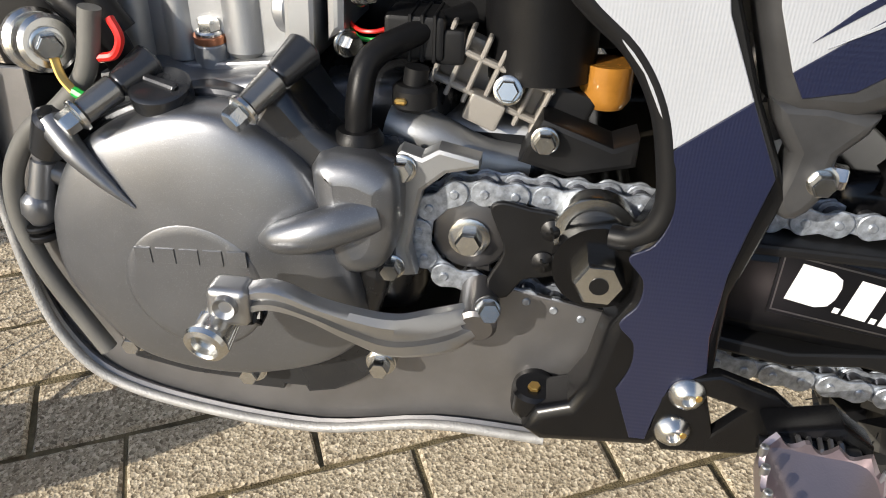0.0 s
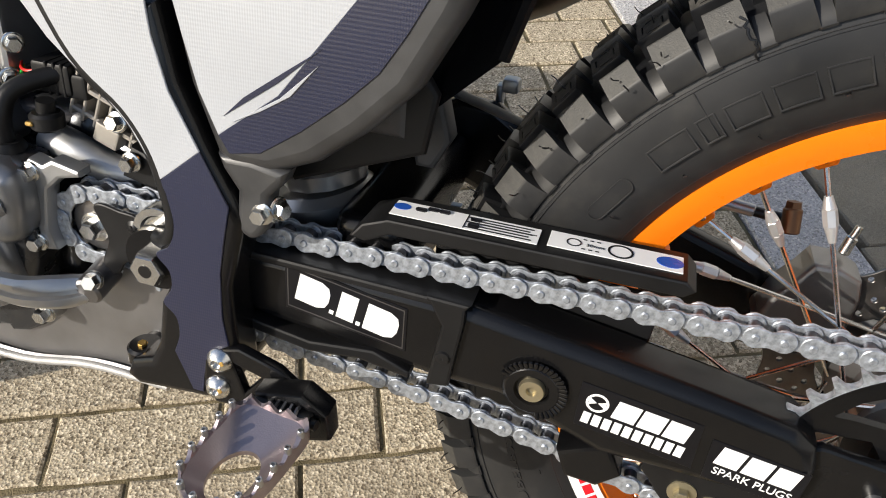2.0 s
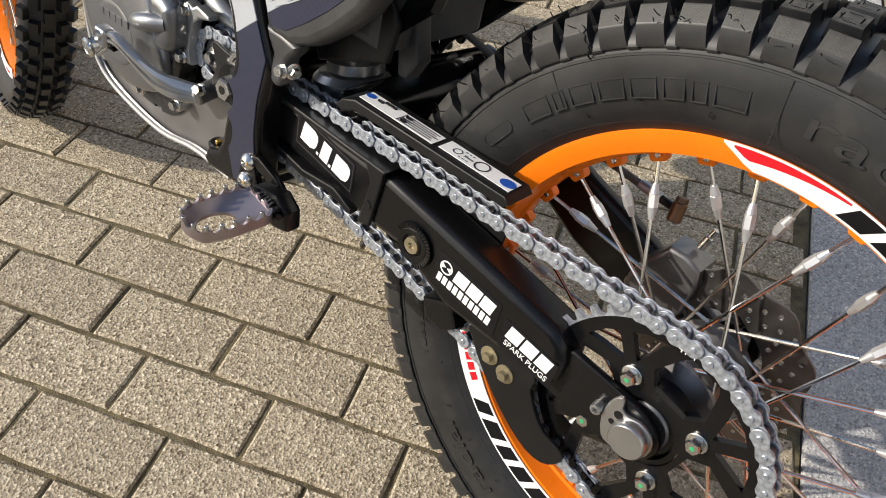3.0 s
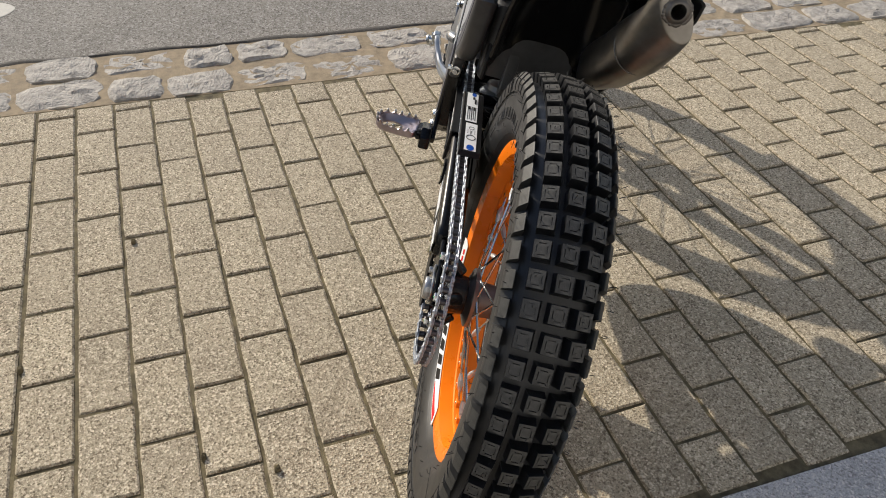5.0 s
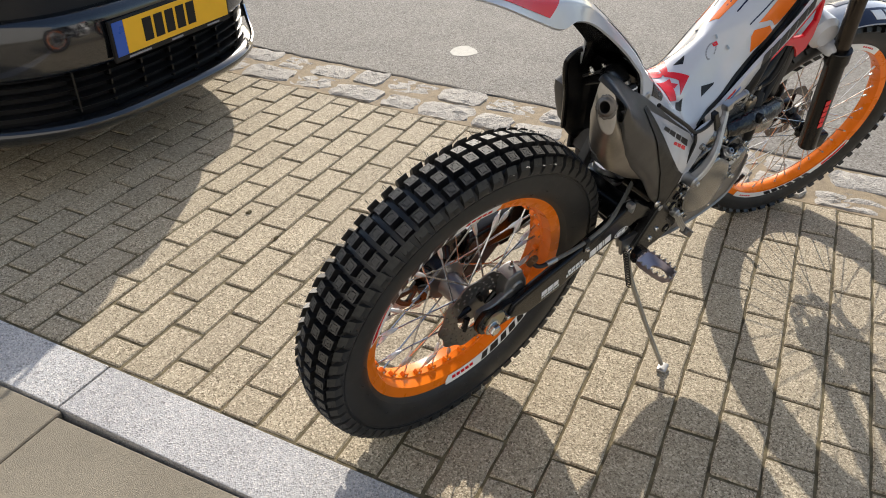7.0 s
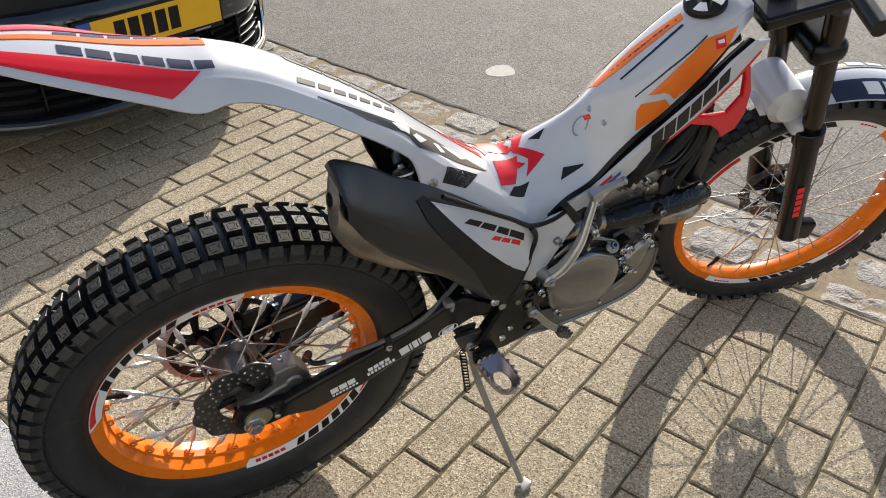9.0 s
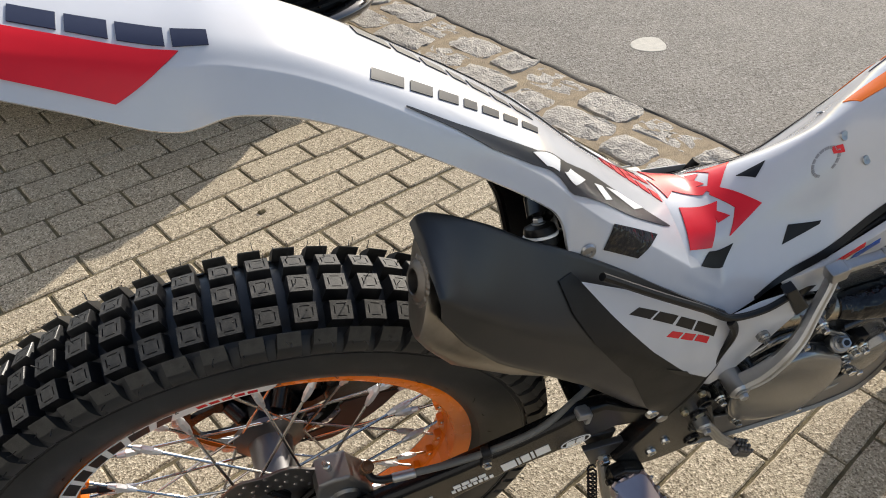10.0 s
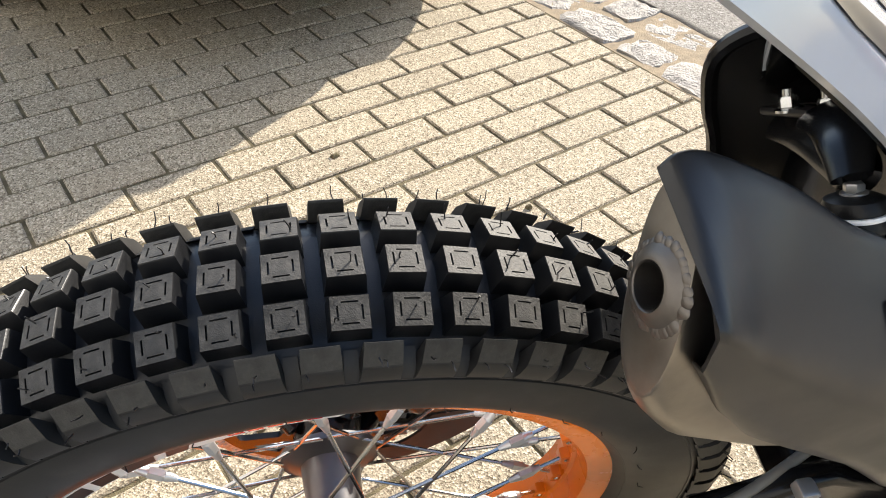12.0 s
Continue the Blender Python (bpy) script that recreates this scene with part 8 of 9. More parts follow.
part("sensor_plug", box((0.006, 0.004, 0.003), (0.602, 0.0955, 0.468), 0.001, 1), BRASS, engine)
part("connector_block", cat(box((0.030, 0.03, 0.022), (0.600, 0.058, 0.492), 0.003, 2), box((0.016, 0.026, 0.018), (0.583, 0.058, 0.488), 0.003, 2), *[box((0.002, 0.031, 0.023), (0.590 + 0.006 * k, 0.058, 0.492), 0.0005, 1) for k in range(3)]), BLACK_PLASTIC, engine, "black connector with coloured wires")
for mtl, dz in ((WIRE_RED, 0.004), (WIRE_GREEN, 0.0), (WIRE_YELLOW, -0.004)):
    part("wire", tube([(0.612, 0.066, 0.4915 + dz * 0.8), (0.622, 0.068, 0.4885 + dz), (0.632, 0.062, 0.490 + dz * 0.8), (0.645, 0.04, 0.500)], 0.0011, 7), mtl, engine)
REG = Matrix.Translation((0.5615, 0.060, 0.4705)) @ pose(0, 0, 0, 0, -21)
regulator = part("regulator_body", moved(cat(box((0.062, 0.010, 0.026), (0, -0.012, 0.002), 0.003, 2), box((0.060, 0.006, 0.0032), (0.0, 0.006, 0.0095), 0.001, 1), box((0.060, 0.006, 0.0032), (0.0, 0.006, -0.0080), 0.001, 1), box((0.019, 0.012, 0.0150), (-0.002, 0.006, -0.0135), 0.002, 2)), REG), REGULATOR, engine, "finned bare alloy regulator body")
for k in range(7):
    part("fin", moved(box((0.0026, 0.018, 0.036), (0.0285 - 0.0094 * k, 0.000, 0.0035), 0.0008, 1), REG), REGULATOR, regulator)
part("regulator_cover", moved(box((0.024, 0.012, 0.030), (-0.040, -0.002, -0.001), 0.003, 2), REG), BLACK_PLASTIC, engine)
part("regulator_bolt", hexbolt((0.553, 0.072, 0.470), (0, 1, 0.2), 0.0055, 0.006), ZINC, engine)
part("intake_boot", cat(tube([(0.540, 0.045, 0.575), (0.540, 0.045, 0.520), (0.538, 0.048, 0.471)], [0.032, 0.030, 0.027], 22, 5)), HOSE, engine, "black rubber intake boot")
part("fluid_reservoir", cat(moved(lathe([(0.0, -0.011), (0.011, -0.010), (0.0135, -0.005), (0.0135, 0.012), (0.0, 0.012)], 28), pose(0.505, 0.052, 0.470))), AMBER, engine, "amber translucent fluid reservoir")
part("reservoir_bracket", plate([[(0.535, 0.462), (0.500, 0.450), (0.488, 0.455), (0.488, 0.440), (0.520, 0.432), (0.545, 0.438)]], 0.060, 0.086, 0.003, 2), BLACK_PLASTIC, engine)
part("gearbox_top", cat(tube([(0.612, 0.07, 0.448), (0.590, 0.072, 0.443), (0.565, 0.070, 0.433), (0.540, 0.066, 0.430)], [0.012, 0.0125, 0.011, 0.009], 14), box((0.08, 0.10, 0.03), (0.55, 0.01, 0.435), 0.010, 3)), CAST, engine)
part("lug_bolt", moved(lathe([(0.0, 0.0012), (0.0042, 0.001), (0.0046, 0.0)], 18), pose(0.524, 0.1182, 0.309, -90)), BRASS, frame_left, "yellow zinc bolt head")
part("lower_lug", rod((0.524, 0.088, 0.309), (0.524, 0.118, 0.309), 0.0125, n=24, bevel=0.004), BLACK_METAL, frame_left)
# ignition lead and terminal at the front
part("horn", cat(rod((0.775, 0.10, 0.485), (0.765, 0.108, 0.487), 0.0135, n=24, bevel=0.002), rod((0.785, 0.09, 0.483), (0.777, 0.098, 0.485), 0.0155, n=24, bevel=0.002)), ZINC, engine)
part("terminal_bolt", hexbolt((0.765, 0.109, 0.487), (-0.6, 0.8, 0), 0.006, 0.006), ZINC, engine)
part("terminal", tube([(0.762, 0.112, 0.484), (0.758, 0.115, 0.474), (0.752, 0.117, 0.468)], 0.0022, 8, 4, 0.6), BRASS, engine)
part("wire", tube([(0.752, 0.117, 0.468), (0.745, 0.118, 0.466), (0.738, 0.114, 0.470)], 0.0025, 8), WIRE_GREEN, engine)
part("wire", tube([(0.735, 0.105, 0.500), (0.730, 0.108, 0.492), (0.734, 0.108, 0.484), (0.742, 0.108, 0.482)], 0.0022, 8), WIRE_RED, engine)
part("loom", cat(tube([(0.790, 0.08, 0.52), (0.765, 0.09, 0.505), (0.748, 0.09, 0.490), (0.742, 0.085, 0.470)], 0.008, 10), tube([(0.775, 0.085, 0.53), (0.752, 0.09, 0.510), (0.738, 0.088, 0.490)], 0.006, 10)), HOSE, engine)
part("radiator", box((0.03, 0.13, 0.15), (0.84, 0.0, 0.62), 0.006, 2), BLACK_SATIN, bike, "black radiator behind the red guard")
part("radiator_hose", tube([(0.66, -0.055, 0.600), (0.70, -0.06, 0.618), (0.75, -0.055, 0.635), (0.80, -0.045, 0.68), (0.83, -0.03, 0.70)], 0.015, 14), HOSE, bike, "black radiator hose")
part("radiator_guard", plate([[(0.740, 0.705), (0.776, 0.709), (0.806, 0.704), (0.842, 0.700), (0.862, 0.728), (0.850, 0.765), (0.832, 0.795), (0.850, 0.789), (0.878, 0.735), (0.887, 0.690), (0.878, 0.660), (0.850, 0.648), (0.833, 0.668), (0.812, 0.682), (0.775, 0.692)]], -0.070, -0.060, 0.003, 2), RED, bike, "red radiator guard")

# ---- fork and front mudguard, turned with the wheel ----
fork = part("fork", cat(rod((-0.207, -0.080, 0.545), (-0.08, -0.080, 0.155), 0.0185, n=24), rod((-0.207, 0.080, 0.545), (-0.08, 0.080, 0.155), 0.0185, n=24),
                                     rod((-0.29, 0, 0.60), (-0.22, 0, 0.44), 0.022, n=20)), DARK_GOLD, bike, "dark telescopic fork", FRONT)
for y in (-0.080, 0.080):
    part("fork_slider", cat(rod((-0.120, y, 0.270), (-0.024, y, -0.012), 0.0240, n=28, bevel=0.002), rod((-0.129, y, 0.296), (-0.117, y, 0.260), 0.0285, n=28, bevel=0.002), moved(box((0.05, 0.03, 0.05), (0, 0, 0), 0.008, 2), pose(0.005, y * 0.93, 0.0))), BLACK_METAL, fork, "black lower fork leg with sticker")
    part("slider_mark", moved(blocks([0.016] * 5, 0.014, 0.003, 0.0, 0.0005), Matrix.Translation((-0.074, y - 0.0246 * (1 if y < 0 else -1), 0.115)) @ (Matrix(((0.32, 0.95, 0, 0), (0, 0, -1, 0), (-0.95, 0.32, 0, 0), (0, 0, 0, 1))) if y < 0 else Matrix(((0.32, 0.95, 0, 0), (0, 0, 1, 0), (-0.95, 0.32, 0, 0), (0, 0, 0, 1)))) @ pose(-0.045, -0.007, 0)), RED, fork)
part("fork_clamp", cat(moved(box((0.070, 0.205, 0.050), (0, 0, 0), 0.022, 4), pose(-0.188, 0, 0.468, 0, -18)), moved(box((0.150, 0.205, 0.025), (0, 0, 0), 0.008, 3), pose(-0.270, 0, 0.548, 0, -18))), BLACK_METAL, fork, "black fork clamp")
part("handlebar", cat(tube([(-0.40, -0.37, 0.700), (-0.385, -0.22, 0.700), (-0.36, -0.12, 0.635), (-0.345, 0, 0.610), (-0.36, 0.12, 0.635), (-0.385, 0.22, 0.700), (-0.40, 0.37, 0.700)], 0.012, 12)), BLACK_SATIN, fork, "black handlebar")
guard_rows = []
for k in range(25):
    a = radians(28 + 98 * k / 24)
    w = 0.036 + 0.022 * math.sin(math.pi * k / 24) ** 0.7
    r = 0.360 + (0.02 if k > 20 else 0) * (k - 20) / 4
    row = []
    for j in range(9):
        u = -1 + 2 * j / 8
        rr = r - 0.022 * abs(u) ** 2.5
        row.append((rr * math.cos(a), w * u, rr * math.sin(a)))
    guard_rows.append(row + [(x * 0.992, y * 0.96, z * 0.992) for x, y, z in row[::-1]])
front_guard = part("front_mudguard", loft(guard_rows), WHITE, bike, "glossy white front mudguard with dark blocks", FRONT, crease=50)
part("fork_brace", cat(rod((-0.172, -0.062, 0.322), (-0.172, 0.062, 0.322), 0.040, n=40, bevel=0.012), box((0.045, 0.170, 0.030), (-0.140, 0, 0.288), 0.012, 3)), WHITE, front_guard)


def on_guard(deg, u, lift=0.0012):
    """A place on the front mudguard, deg round the wheel and u across (-1 to 1)."""
    k = (deg - 28) / 98 * 24
    w = 0.036 + 0.022 * math.sin(math.pi * k / 24) ** 0.7
    r = 0.360 - 0.022 * abs(u) ** 2.5 + lift
    return (r * math.cos(radians(deg)), (w + lift) * u, r * math.sin(radians(deg)))


for side in (-1, 1):
    for d0, d1, u0, u1 in ((70, 106, 0.30, 0.97), (76, 81, 0.45, 0.85), (82.5, 88, 0.45, 0.85), (89.5, 95, 0.45, 0.85)):
        band = d1 - d0 > 20
        grid = [[on_guard(d0 + (d1 - d0) * i / 11 - 3 * (u0 + (u1 - u0) * j / 5), side * (u0 + (u1 - u0) * j / 5), 0.0012 if band else 0.0022) for j in range(6)] for i in range(12)]
        low = [[(x * 0.9975, y * 0.97, z * 0.9975) for x, y, z in r[::-1]] for r in grid]
        part("guard_block", loft([a + b for a, b in zip(grid, low)]), NAVY if band else PRINT_WHITE, front_guard)


# ---- right side: brake pedal, frame bolts, rear brake ----
pedal = part("brake_pedal", cat(*[tube([(0.488, -0.118 - dy, 0.402 + dz), (0.503, -0.122 - dy, 0.388 + dz), (0.522, -0.126 - dy, 0.364 + dz), (0.548, -0.127 - dy, 0.338 + dz)], r, 10, 5) for dy, dz, r in ((0, 0.0060, 0.0030), (0, -0.0060, 0.0030), (-0.002, 0, 0.0048))]), ALLOY, bike, "bright alloy brake pedal with toothed tip")
TIP = Matrix.Translation((0.566, -0.128, 0.318)) @ pose(0, 0, 0, 0, 35)
part("toothed_tip", moved(cat(box((0.034, 0.020, 0.012), (0, 0, 0), 0.003, 2), *[box((0.005, 0.005, 0.006), (-0.013 + 0.0087 * i, -0.007 + 0.007 * k, 0.008), 0.0015, 1) for i in range(4) for k in range(3)]), TIP), ALLOY_DARK, pedal)
part("pedal_boss", cat(rod((0.487, -0.100, 0.404), (0.487, -0.126, 0.404), 0.0095, n=22, bevel=0.002), hexbolt((0.487, -0.126, 0.404), (0, -1, 0), 0.0050, 0.005)), ALLOY, pedal)
for x, z, r in ((0.4077, 0.4562, 0.0080), (0.4648, 0.4719, 0.0046), (0.4565, 0.4343, 0.0046), (0.4527, 0.3690, 0.0056), (0.4401, 0.3469, 0.0070)):
    part("frame_bolt", moved(lathe([(0.0, 0.0018), (r * 0.45, 0.0018), (r * 0.5, 0.0042), (r * 0.85, 0.0036), (r, 0.0012), (r * 1.02, 0.0)], 24), pose(x, -0.1120, z, 90)), PALE_BRASS if r < 0.005 else ZINC, frame_left)
for x, z, r in ((0.4792, 0.4448, 0.0095), (0.4814, 0.4174, 0.0110), (0.4954, 0.3507, 0.0105)):
    part("frame_boss", moved(lathe([(r * 0.62, -0.006), (r * 0.64, 0.002), (r * 0.75, 0.0032), (r * 0.95, 0.0030), (r, 0.0)], 28, cap=False), pose(x, -0.1120, z, 90)), BLACK_METAL, frame_left)
part("frame_bolt", moved(lathe([(0.0, 0.003), (0.0054, 0.0025), (0.0062, 0.0)], 20), pose(0.4814, -0.1120, 0.4174, 90)), PALE_BRASS, frame_left)
part("frame_bolt", moved(lathe([(0.0, 0.002), (0.0036, 0.0015), (0.0040, 0.0)], 20), pose(0.4954, -0.1120, 0.3507, 90)), ALLOY, frame_left)
part("pedal_spring", tube([(0.485 + 0.0042 * math.cos(k * 0.9), -0.112 + 0.0042 * math.sin(k * 0.9), 0.412 - 0.0008 * k) for k in range(40)], 0.0012, 5, 1), BLACK_SATIN, pedal)
caliper = part("brake_caliper", cat(plate([[(0.042, 0.388), (0.046, 0.404), (0.062, 0.411), (0.080, 0.411), (0.088, 0.396), (0.099, 0.380), (0.105, 0.360), (0.098, 0.340), (0.077, 0.334), (0.056, 0.334), (0.044, 0.354)]], -0.076, -0.042, 0.004, 3, 1), rod((0.074, -0.080, 0.372), (0.074, -0.045, 0.372), 0.0150, n=28, bevel=0.003), rod((0.098, -0.080, 0.352), (0.098, -0.045, 0.352), 0.0085, n=20, bevel=0.002)), CALIPER, bike, "dark grey rear brake caliper on its bracket")
part("caliper_bracket", plate([[(0.092, 0.366), (0.088, 0.346), (0.020, 0.318), (-0.012, 0.322), (-0.016, 0.352), (0.020, 0.358), (0.060, 0.376)]], -0.080, -0.066, 0.004, 3, 2), CALIPER, caliper)
part("caliper_bolt", moved(lathe([(0.0, 0.002), (0.003, 0.002), (0.0034, 0.0045), (0.0062, 0.004), (0.0072, 0.0)], 22), pose(0.098, -0.0795, 0.352, 90)), ZINC, caliper)
part("bleed_screw", cat(rod((0.060, -0.062, 0.414), (0.057, -0.064, 0.428), 0.0042, n=12, bevel=0.001), rod((0.057, -0.064, 0.428), (0.055, -0.065, 0.436), 0.0028, n=10)), ZINC, caliper)
part("banjo_bolt", cat(rod((0.096, -0.074, 0.416), (0.098, -0.080, 0.434), 0.0070, n=18, bevel=0.001), moved(lathe([(0.0, 0.006), (0.0058, 0.005), (0.0062, 0.0)], 6), axis_to((0.098, -0.080, 0.434), (0.0985, -0.082, 0.442))[0])), BANJO, caliper)
brake_hose = part("brake_hose", tube([(0.142, -0.094, 0.4215), (0.160, -0.095, 0.4225), (0.190, -0.096, 0.425), (0.225, -0.096, 0.430), (0.282, -0.094, 0.447), (0.330, -0.080, 0.468), (0.380, -0.060, 0.490)], 0.0040, 12), HOSE_GREY, caliper, "grey braided rear brake hose")
part("hose_end", tube([(0.097, -0.080, 0.424), (0.101, -0.088, 0.421), (0.112, -0.092, 0.4195), (0.128, -0.093, 0.4205)], 0.0042, 10), BLACK_SATIN, brake_hose)
part("crimp", rod((0.121, -0.093, 0.420), (0.146, -0.0945, 0.4220), 0.0052, n=14, bevel=0.001), ALLOY, brake_hose)
part("hose_clip", cat(rod((0.219, -0.096, 0.4285), (0.229, -0.096, 0.4315), 0.0068, n=14, bevel=0.001), box((0.012, 0.008, 0.022), (0.224, -0.099, 0.418), 0.002, 2)), BLACK_PLASTIC, brake_hose)
part("clip_screw", hexbolt((0.224, -0.103, 0.415), (0, -1, 0), 0.0042, 0.004), ZINC, brake_hose)
part("chain_adjuster", plate([[(-0.014, 0.340), (-0.004, 0.355), (0.012, 0.358), (0.025, 0.354), (0.030, 0.336), (0.018, 0.318), (0.000, 0.308), (-0.012, 0.320)]], -0.1005, -0.0945, 0.001, 2, 3), PALE_BRASS, swingarm, "snail-shaped chain adjuster")
part("adjuster_stop", cat(rod((0.036, -0.094, 0.336), (0.036, -0.106, 0.336), 0.0048, n=16, bevel=0.001)), ZINC, swingarm)
part("arm_clip", cat(box((0.014, 0.014, 0.012), (0.322, -0.104, 0.482), 0.003, 2), box((0.006, 0.012, 0.020), (0.330, -0.104, 0.472), 0.002, 2)), CAST, swingarm)

# dark parts deep inside the frame
part("air_duct", box((0.17, 0.05, 0.12), (0.565, -0.005, 0.535), 0.02, 3), BLACK_PLASTIC, engine, "black duct behind the cylinder")
part("front_shroud", box((0.05, 0.10, 0.13), (0.812, 0.01, 0.515), 0.015, 3), BLACK_PLASTIC, engine)
part("chain_guide", plate([[(0.228, 0.314), (0.196, 0.330), (0.184, 0.306), (0.198, 0.292), (0.220, 0.294)]], 0.077, 0.1025, 0.003, 2), BLACK_METAL, swingarm, "black block that guides the lower chain run")
part("box_flap", plate([[(0.428, 0.505), (0.424, 0.470), (0.419, 0.461), (0.336, 0.495), (0.330, 0.532), (0.350, 0.560)]], 0.078, 0.086, 0.003, 2), BLACK_PLASTIC, engine)

# ---- parked car, nose towards the bay ----
CAR = G @ pose(0.411, 1.392, 0, 0, 0, 178.4)      # its own x across, y ahead out of its nose, z up
car = thing("car", "parked black car with yellow number plate", "car", CAR)
PLAN = [(0.0, 0.062), (0.18, 0.058), (0.30, 0.040), (0.40, 0.005), (0.48, -0.050), (0.56, -0.130), (0.64, -0.25), (0.71, -0.42), (0.76, -0.68), (0.80, -1.10)]


def nose_line(inset, z, rise=0.0):
    """The plan of the nose at one height, set back by inset."""
    half = [(p.x, p.y) for p in spline([(*p, 0) for p in PLAN], 3)]
    pts = [(x * (1 - inset * 0.25), y - inset, z + rise * (x / 0.8) ** 2) for x, y in half]
    return [(-x, y, zz) for x, y, zz in pts[::-1]] + pts[1:]


def nose_strip(levels):
    """A skin of several heights with a wall behind."""
    front = [nose_line(*lv) for lv in levels]
    back = [[(x * 0.985, y - 0.03, z) for x, y, z in row] for row in front[::-1]]
    rows = front + back + front[:1]
    return loft(rows, cap=False, closed=False)


part("bumper_lip", nose_strip([(0.030, 0.165), (0.004, 0.180), (-0.014, 0.200), (-0.010, 0.216), (0.012, 0.224), (0.030, 0.228)]), CAR_PAINT, car, "black painted front lip", crease=60)
intake = part("lower_grille", nose_strip([(0.060, 0.222), (0.060, 0.375)]), BLACK_PLASTIC, car, "black lower air intake with slats")
for k in range(4):
    z = 0.250 + 0.030 * k
    part("slat", nose_strip([(0.030, z), (0.022, z + 0.004), (0.030, z + 0.008)]), BLACK_PLASTIC, intake)
for x in (-0.36, -0.24, -0.12, 0.0, 0.12, 0.24, 0.36):
    part("slat", box((0.008, 0.03, 0.125), (x, 0.012 - 0.22 * x * x, 0.300), 0.002, 1), BLACK_METAL, intake)
part("front_skin", nose_strip([(0.030, 0.362), (0.010, 0.368), (0.000, 0.385), (-0.002, 0.44), (0.002, 0.50), (0.014, 0.525), (0.030, 0.530)]), CAR_PAINT, car, crease=60)
upper = part("upper_grille", nose_strip([(0.050, 0.520), (0.075, 0.680)]), BLACK_PLASTIC, car, "black perforated grille between chrome strips")
dots = []
for r in range(5):
    for k in range(30):
        x = -0.34 + 0.0235 * k + (0.0118 if r % 2 else 0)
        dots.append(moved(lathe([(0.0075, 0), (0.0075, 0.003), (0.005, 0.0035), (0.005, 0.0)], 8), pose(x, -0.022 - 0.30 * x * x - 0.0025 * r, 0.560 + 0.020 * r, -90)))
part("grille_mesh", cat(*dots), BLACK_METAL, upper)
for z, w, drop in ((0.545, 0.40, 0.0), (0.655, 0.46, 0.0)):
    part("chrome_strip", tube([(-w, -0.085, z + 0.045), (-w * 0.6, 0.000, z + 0.020), (-w * 0.2, 0.036, z + 0.003), (0, 0.042, z - 0.004), (w * 0.2, 0.036, z + 0.003), (w * 0.6, 0.000, z + 0.020), (w, -0.085, z + 0.045)], 0.0085, 8), CHROME, car, "chrome grille strip")
part("badge_ring", ring([(0.052, 0.004), (0.058, 0.008), (0.064, 0.004), (0.058, -0.004)], 48), CHROME, car, "plain chrome ring", pose(0, 0.045, 0.640))
part("bonnet", nose_strip([(0.055, 0.690), (0.085, 0.720), (0.16, 0.755), (0.30, 0.785), (0.50, 0.81)]), CAR_PAINT, car, crease=60)
for s in (-1, 1):
    if s < 0:
        part("chrome_corner", tube([(s * 0.40, 0.022, 0.228), (s * 0.475, -0.030, 0.236), (s * 0.53, -0.090, 0.262), (s * 0.555, -0.125, 0.310), (s * 0.55, -0.120, 0.350)], 0.008, 8), CHROME, car, "chrome trim at the bumper corner")
    part("headlight", moved(box((0.26, 0.09, 0.12), (0, 0, 0), 0.035, 3), pose(s * 0.555, -0.165, 0.655, -12, 0, -s * 48)), LENS, car, "clear headlight")
    part("fog_vent", moved(box((0.14, 0.05, 0.075), (0, 0, 0), 0.018, 2), pose(s * 0.60, -0.205, 0.290, 0, 0, -s * 52)), BLACK_PLASTIC, car)
    for y in (-0.80, -3.30):
        wheel = part("wheel", rod((s * 0.66, y, 0.30), (s * 0.83, y, 0.30), 0.30, n=40, bevel=0.03), RUBBER_SIDE, car)
        part("rim", moved(lathe([(0.0, 0.01), (0.05, 0.012), (0.19, 0.0), (0.20, 0.012), (0.205, 0.0)], 32), pose(s * 0.829, y, 0.30, 0, 90 * s)), ALLOY, wheel)


def car_body():
    """Rounded body behind the nose: sections across the car."""
    rows = []
    for y, w, z0, z1, z2 in ((-0.30, 0.52, 0.22, 0.66, 0.72), (-0.6, 0.72, 0.21, 0.68, 0.80), (-1.0, 0.80, 0.20, 0.71, 0.86), (-1.5, 0.84, 0.20, 0.76, 1.05), (-2.0, 0.84, 0.20, 0.78, 1.32), (-3.2, 0.83, 0.20, 0.78, 1.34), (-3.8, 0.80, 0.22, 0.76, 1.0), (-4.1, 0.70, 0.26, 0.70, 0.84)):
        row = []
        for k in range(28):
            a = 2 * math.pi * k / 28
            c, s = math.cos(a), math.sin(a)
            r = (abs(c) ** 4 + abs(s) ** 4) ** -0.25
            zz = s * r
            top = z2 if abs(c * r) < 0.75 else z1 + (z2 - z1) * max(0, (1 - abs(c * r)) / 0.25)
            z = (z0 + z1) / 2 + zz * (z1 - z0) / 2 if zz < 0 else (z0 + z1) / 2 + zz * (top - (z0 + z1) / 2)
            row.append((w * c * r * (0.80 if (z > 0.95) else 1.0), y, z))
        rows.append(row)
    return loft(rows)


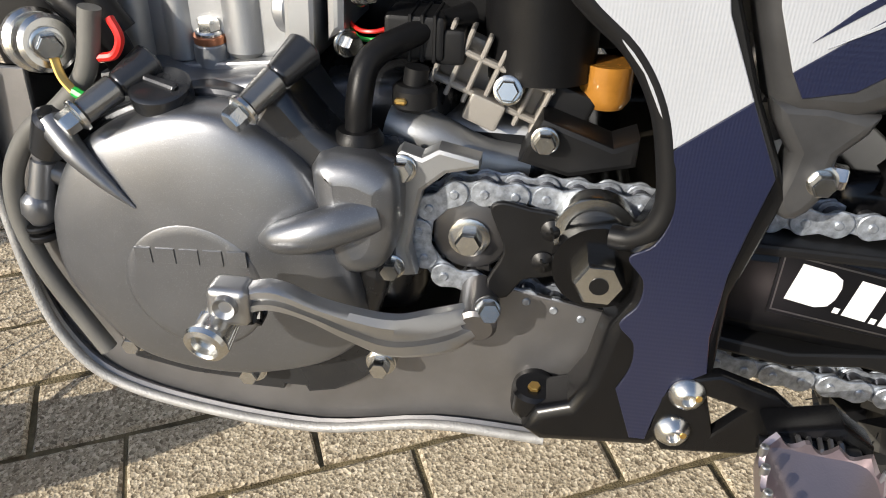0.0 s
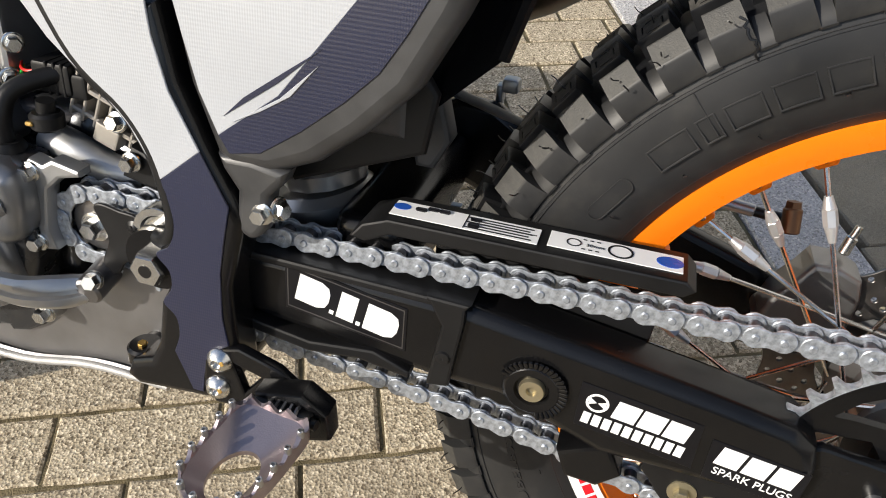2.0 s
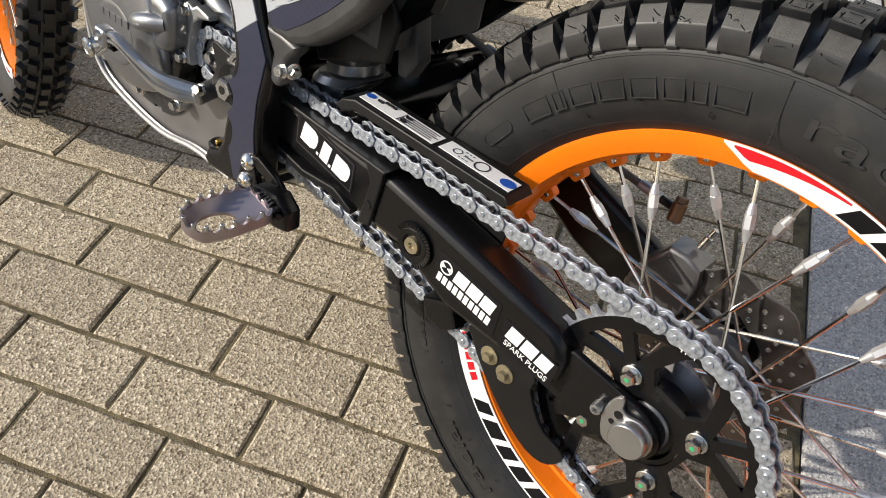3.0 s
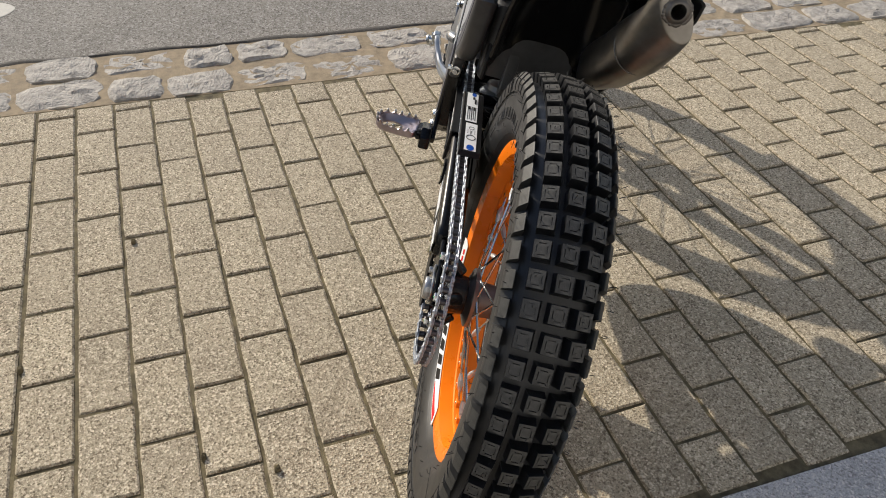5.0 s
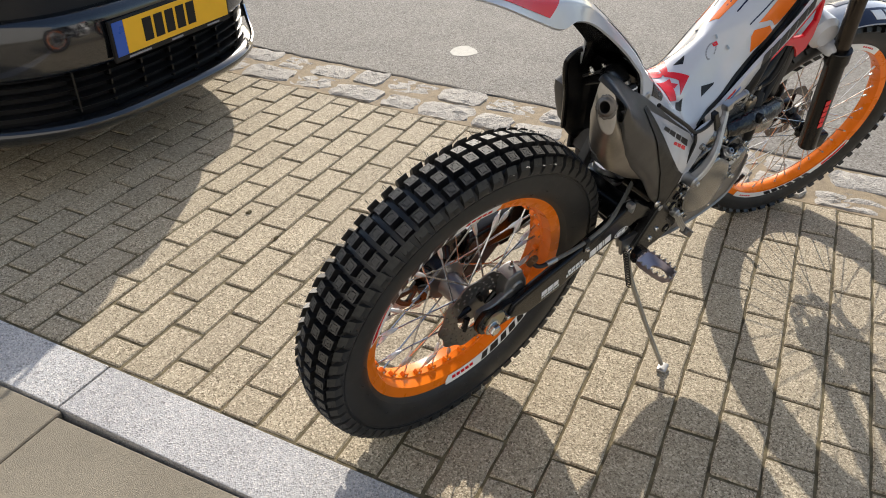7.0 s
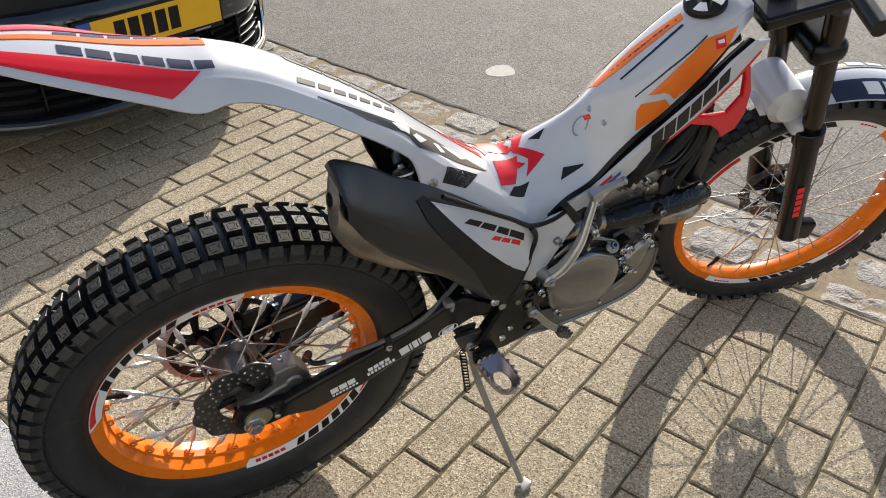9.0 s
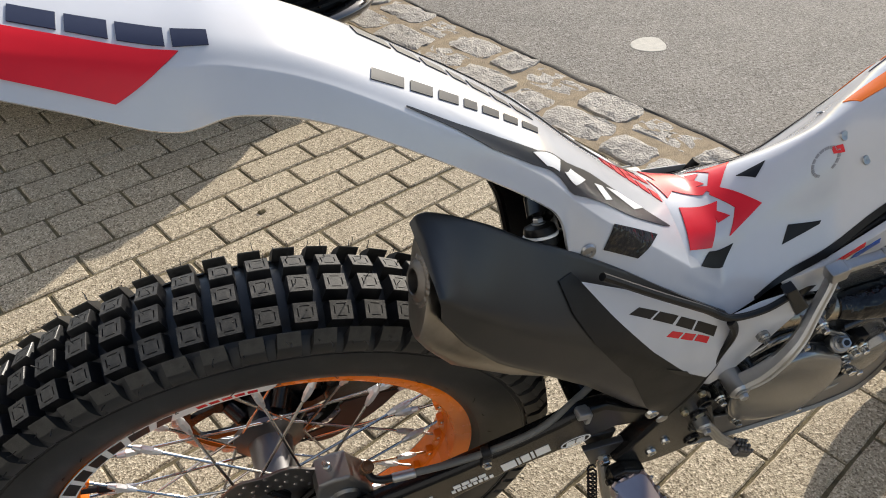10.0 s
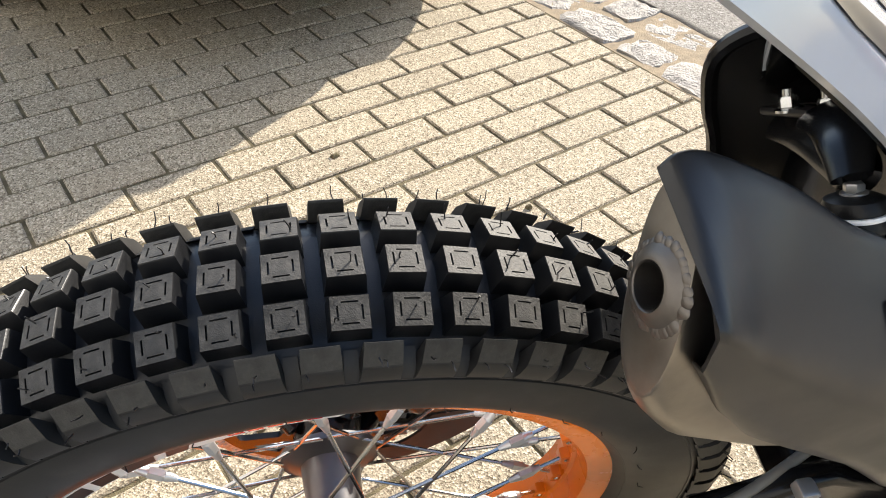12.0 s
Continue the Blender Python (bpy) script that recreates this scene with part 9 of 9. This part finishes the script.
part("body", car_body(), CAR_PAINT, car, crease=60)
number_plate = part("number_plate", box((0.512, 0.012, 0.126), (0.0, 0.066, 0.430), 0.004, 2), BLACK_PLASTIC, car, "yellow number plate with plain dark bars")
part("plate_face", box((0.450, 0.003, 0.102), (-0.0215, 0.0725, 0.435), 0.001, 1), YELLOW_PLATE, number_plate)
part("plate_band", box((0.042, 0.003, 0.102), (0.2255, 0.0725, 0.435), 0.001, 1), BLUE, number_plate)
for k in range(5):
    part("plate_bar", box((0.036, 0.002, 0.070), (0.115 - 0.047 * k, 0.0745, 0.436), 0.0005, 1), PRINT_BLACK, number_plate)
for x0, w in ((0.16, 0.09), (0.0, 0.05), (-0.17, 0.06)):
    part("plate_bar", box((w, 0.001, 0.006), (x0, 0.0725, 0.3745), 0.0003, 1), PRINT_GREY, number_plate)

# ---- paving stones, nearest ones as single pieces ----
pavement = thing("pavement", "sand-coloured concrete paving stones in running bond", "pavement", G, kind="structure")
rng = random.Random(21)
def paving_shape(length, width, rng):
    """A worn stone: an uneven outline, a chamfered edge and a flat top."""
    l, w = length / 2, width / 2
    pts = [(-l, -w), (-l * 0.6, -w), (-l * 0.2, -w), (l * 0.25, -w), (l * 0.62, -w), (l, -w), (l, 0), (l, w), (l * 0.58, w), (l * 0.2, w), (-l * 0.25, w), (-l * 0.62, w), (-l, w), (-l, 0)]
    pts = [(x + rng.uniform(-0.0013, 0.0013), y + rng.uniform(-0.0013, 0.0013)) for x, y in pts]
    top = [(x - math.copysign(rng.uniform(0.0020, 0.0046), x) * (abs(x) > l * 0.9), y - math.copysign(rng.uniform(0.0020, 0.0046), y) * (abs(y) > w * 0.9)) for x, y in pts]
    return loft([[(x, y, -0.03) for x, y in pts], [(x, y, -rng.uniform(0.0025, 0.0042)) for x, y in pts], [(x, y, rng.uniform(-0.0007, 0.0)) for x, y in top]])


stone_kinds = [mesh("paving_stone", paving_shape(SP - 0.0062, QP - 0.0062, random.Random(k)), PAVER, 35) for k in range(9)]
loose, count = [], 0
for k in range(-44, 56):
    q = Q0 + (k + 0.5) * QP
    for j in range(-9, 9):
        s0 = S0 + j * SP + (SP / 2 if k % 2 else 0)
        s1 = s0 + SP
        lo, hi = max(s0, kerb_edge(q) + 0.004), min(s1, cobble_edge(q) - 0.004)
        if hi - lo < 0.03:
            continue
        tilt = pose((lo + hi) / 2, q, rng.uniform(-0.0016, 0.0012), rng.uniform(-0.5, 0.5), rng.uniform(-0.3, 0.3), rng.uniform(-0.4, 0.4))
        whole = hi - lo > SP - 0.002
        near = -0.95 < q < 0.62
        if near and whole:
            part("paving_stone", stone_kinds[rng.randrange(9)], PAVER, pavement, m=tilt)
            count += 1
        elif near:
            part("paving_stone", paving_shape(hi - lo - 0.0062, QP - 0.0062, rng), PAVER, pavement, m=tilt)
        else:
            loose.append(moved(box((hi - lo - 0.0072, QP - 0.0072, 0.03), (0, 0, -0.015), 0.0032, 1), tilt))
rest = part("paving_stones", cat(*loose), PAVER, pavement, "sand-coloured concrete paving stones farther off")
tagged(rest, kind="stuff")

# a few dark crumbs on the stones
for s, q, r in ((0.10, 0.865, 0.009), (0.02, 0.71, 0.006), (-0.27, 0.42, 0.005), (0.33, 0.50, 0.006), (-0.33, 0.31, 0.006)):
    bit = part("stone_chip", uneven(s, q, r * 2.2, r * 1.6, 0.006, random.Random(int(1000 * r + 50 * q)), 0.3), SAND, None, m=G)
    tagged(bit, "small dark crumb lying on the paving stones", "stone chip", group="crumbs on the paving")
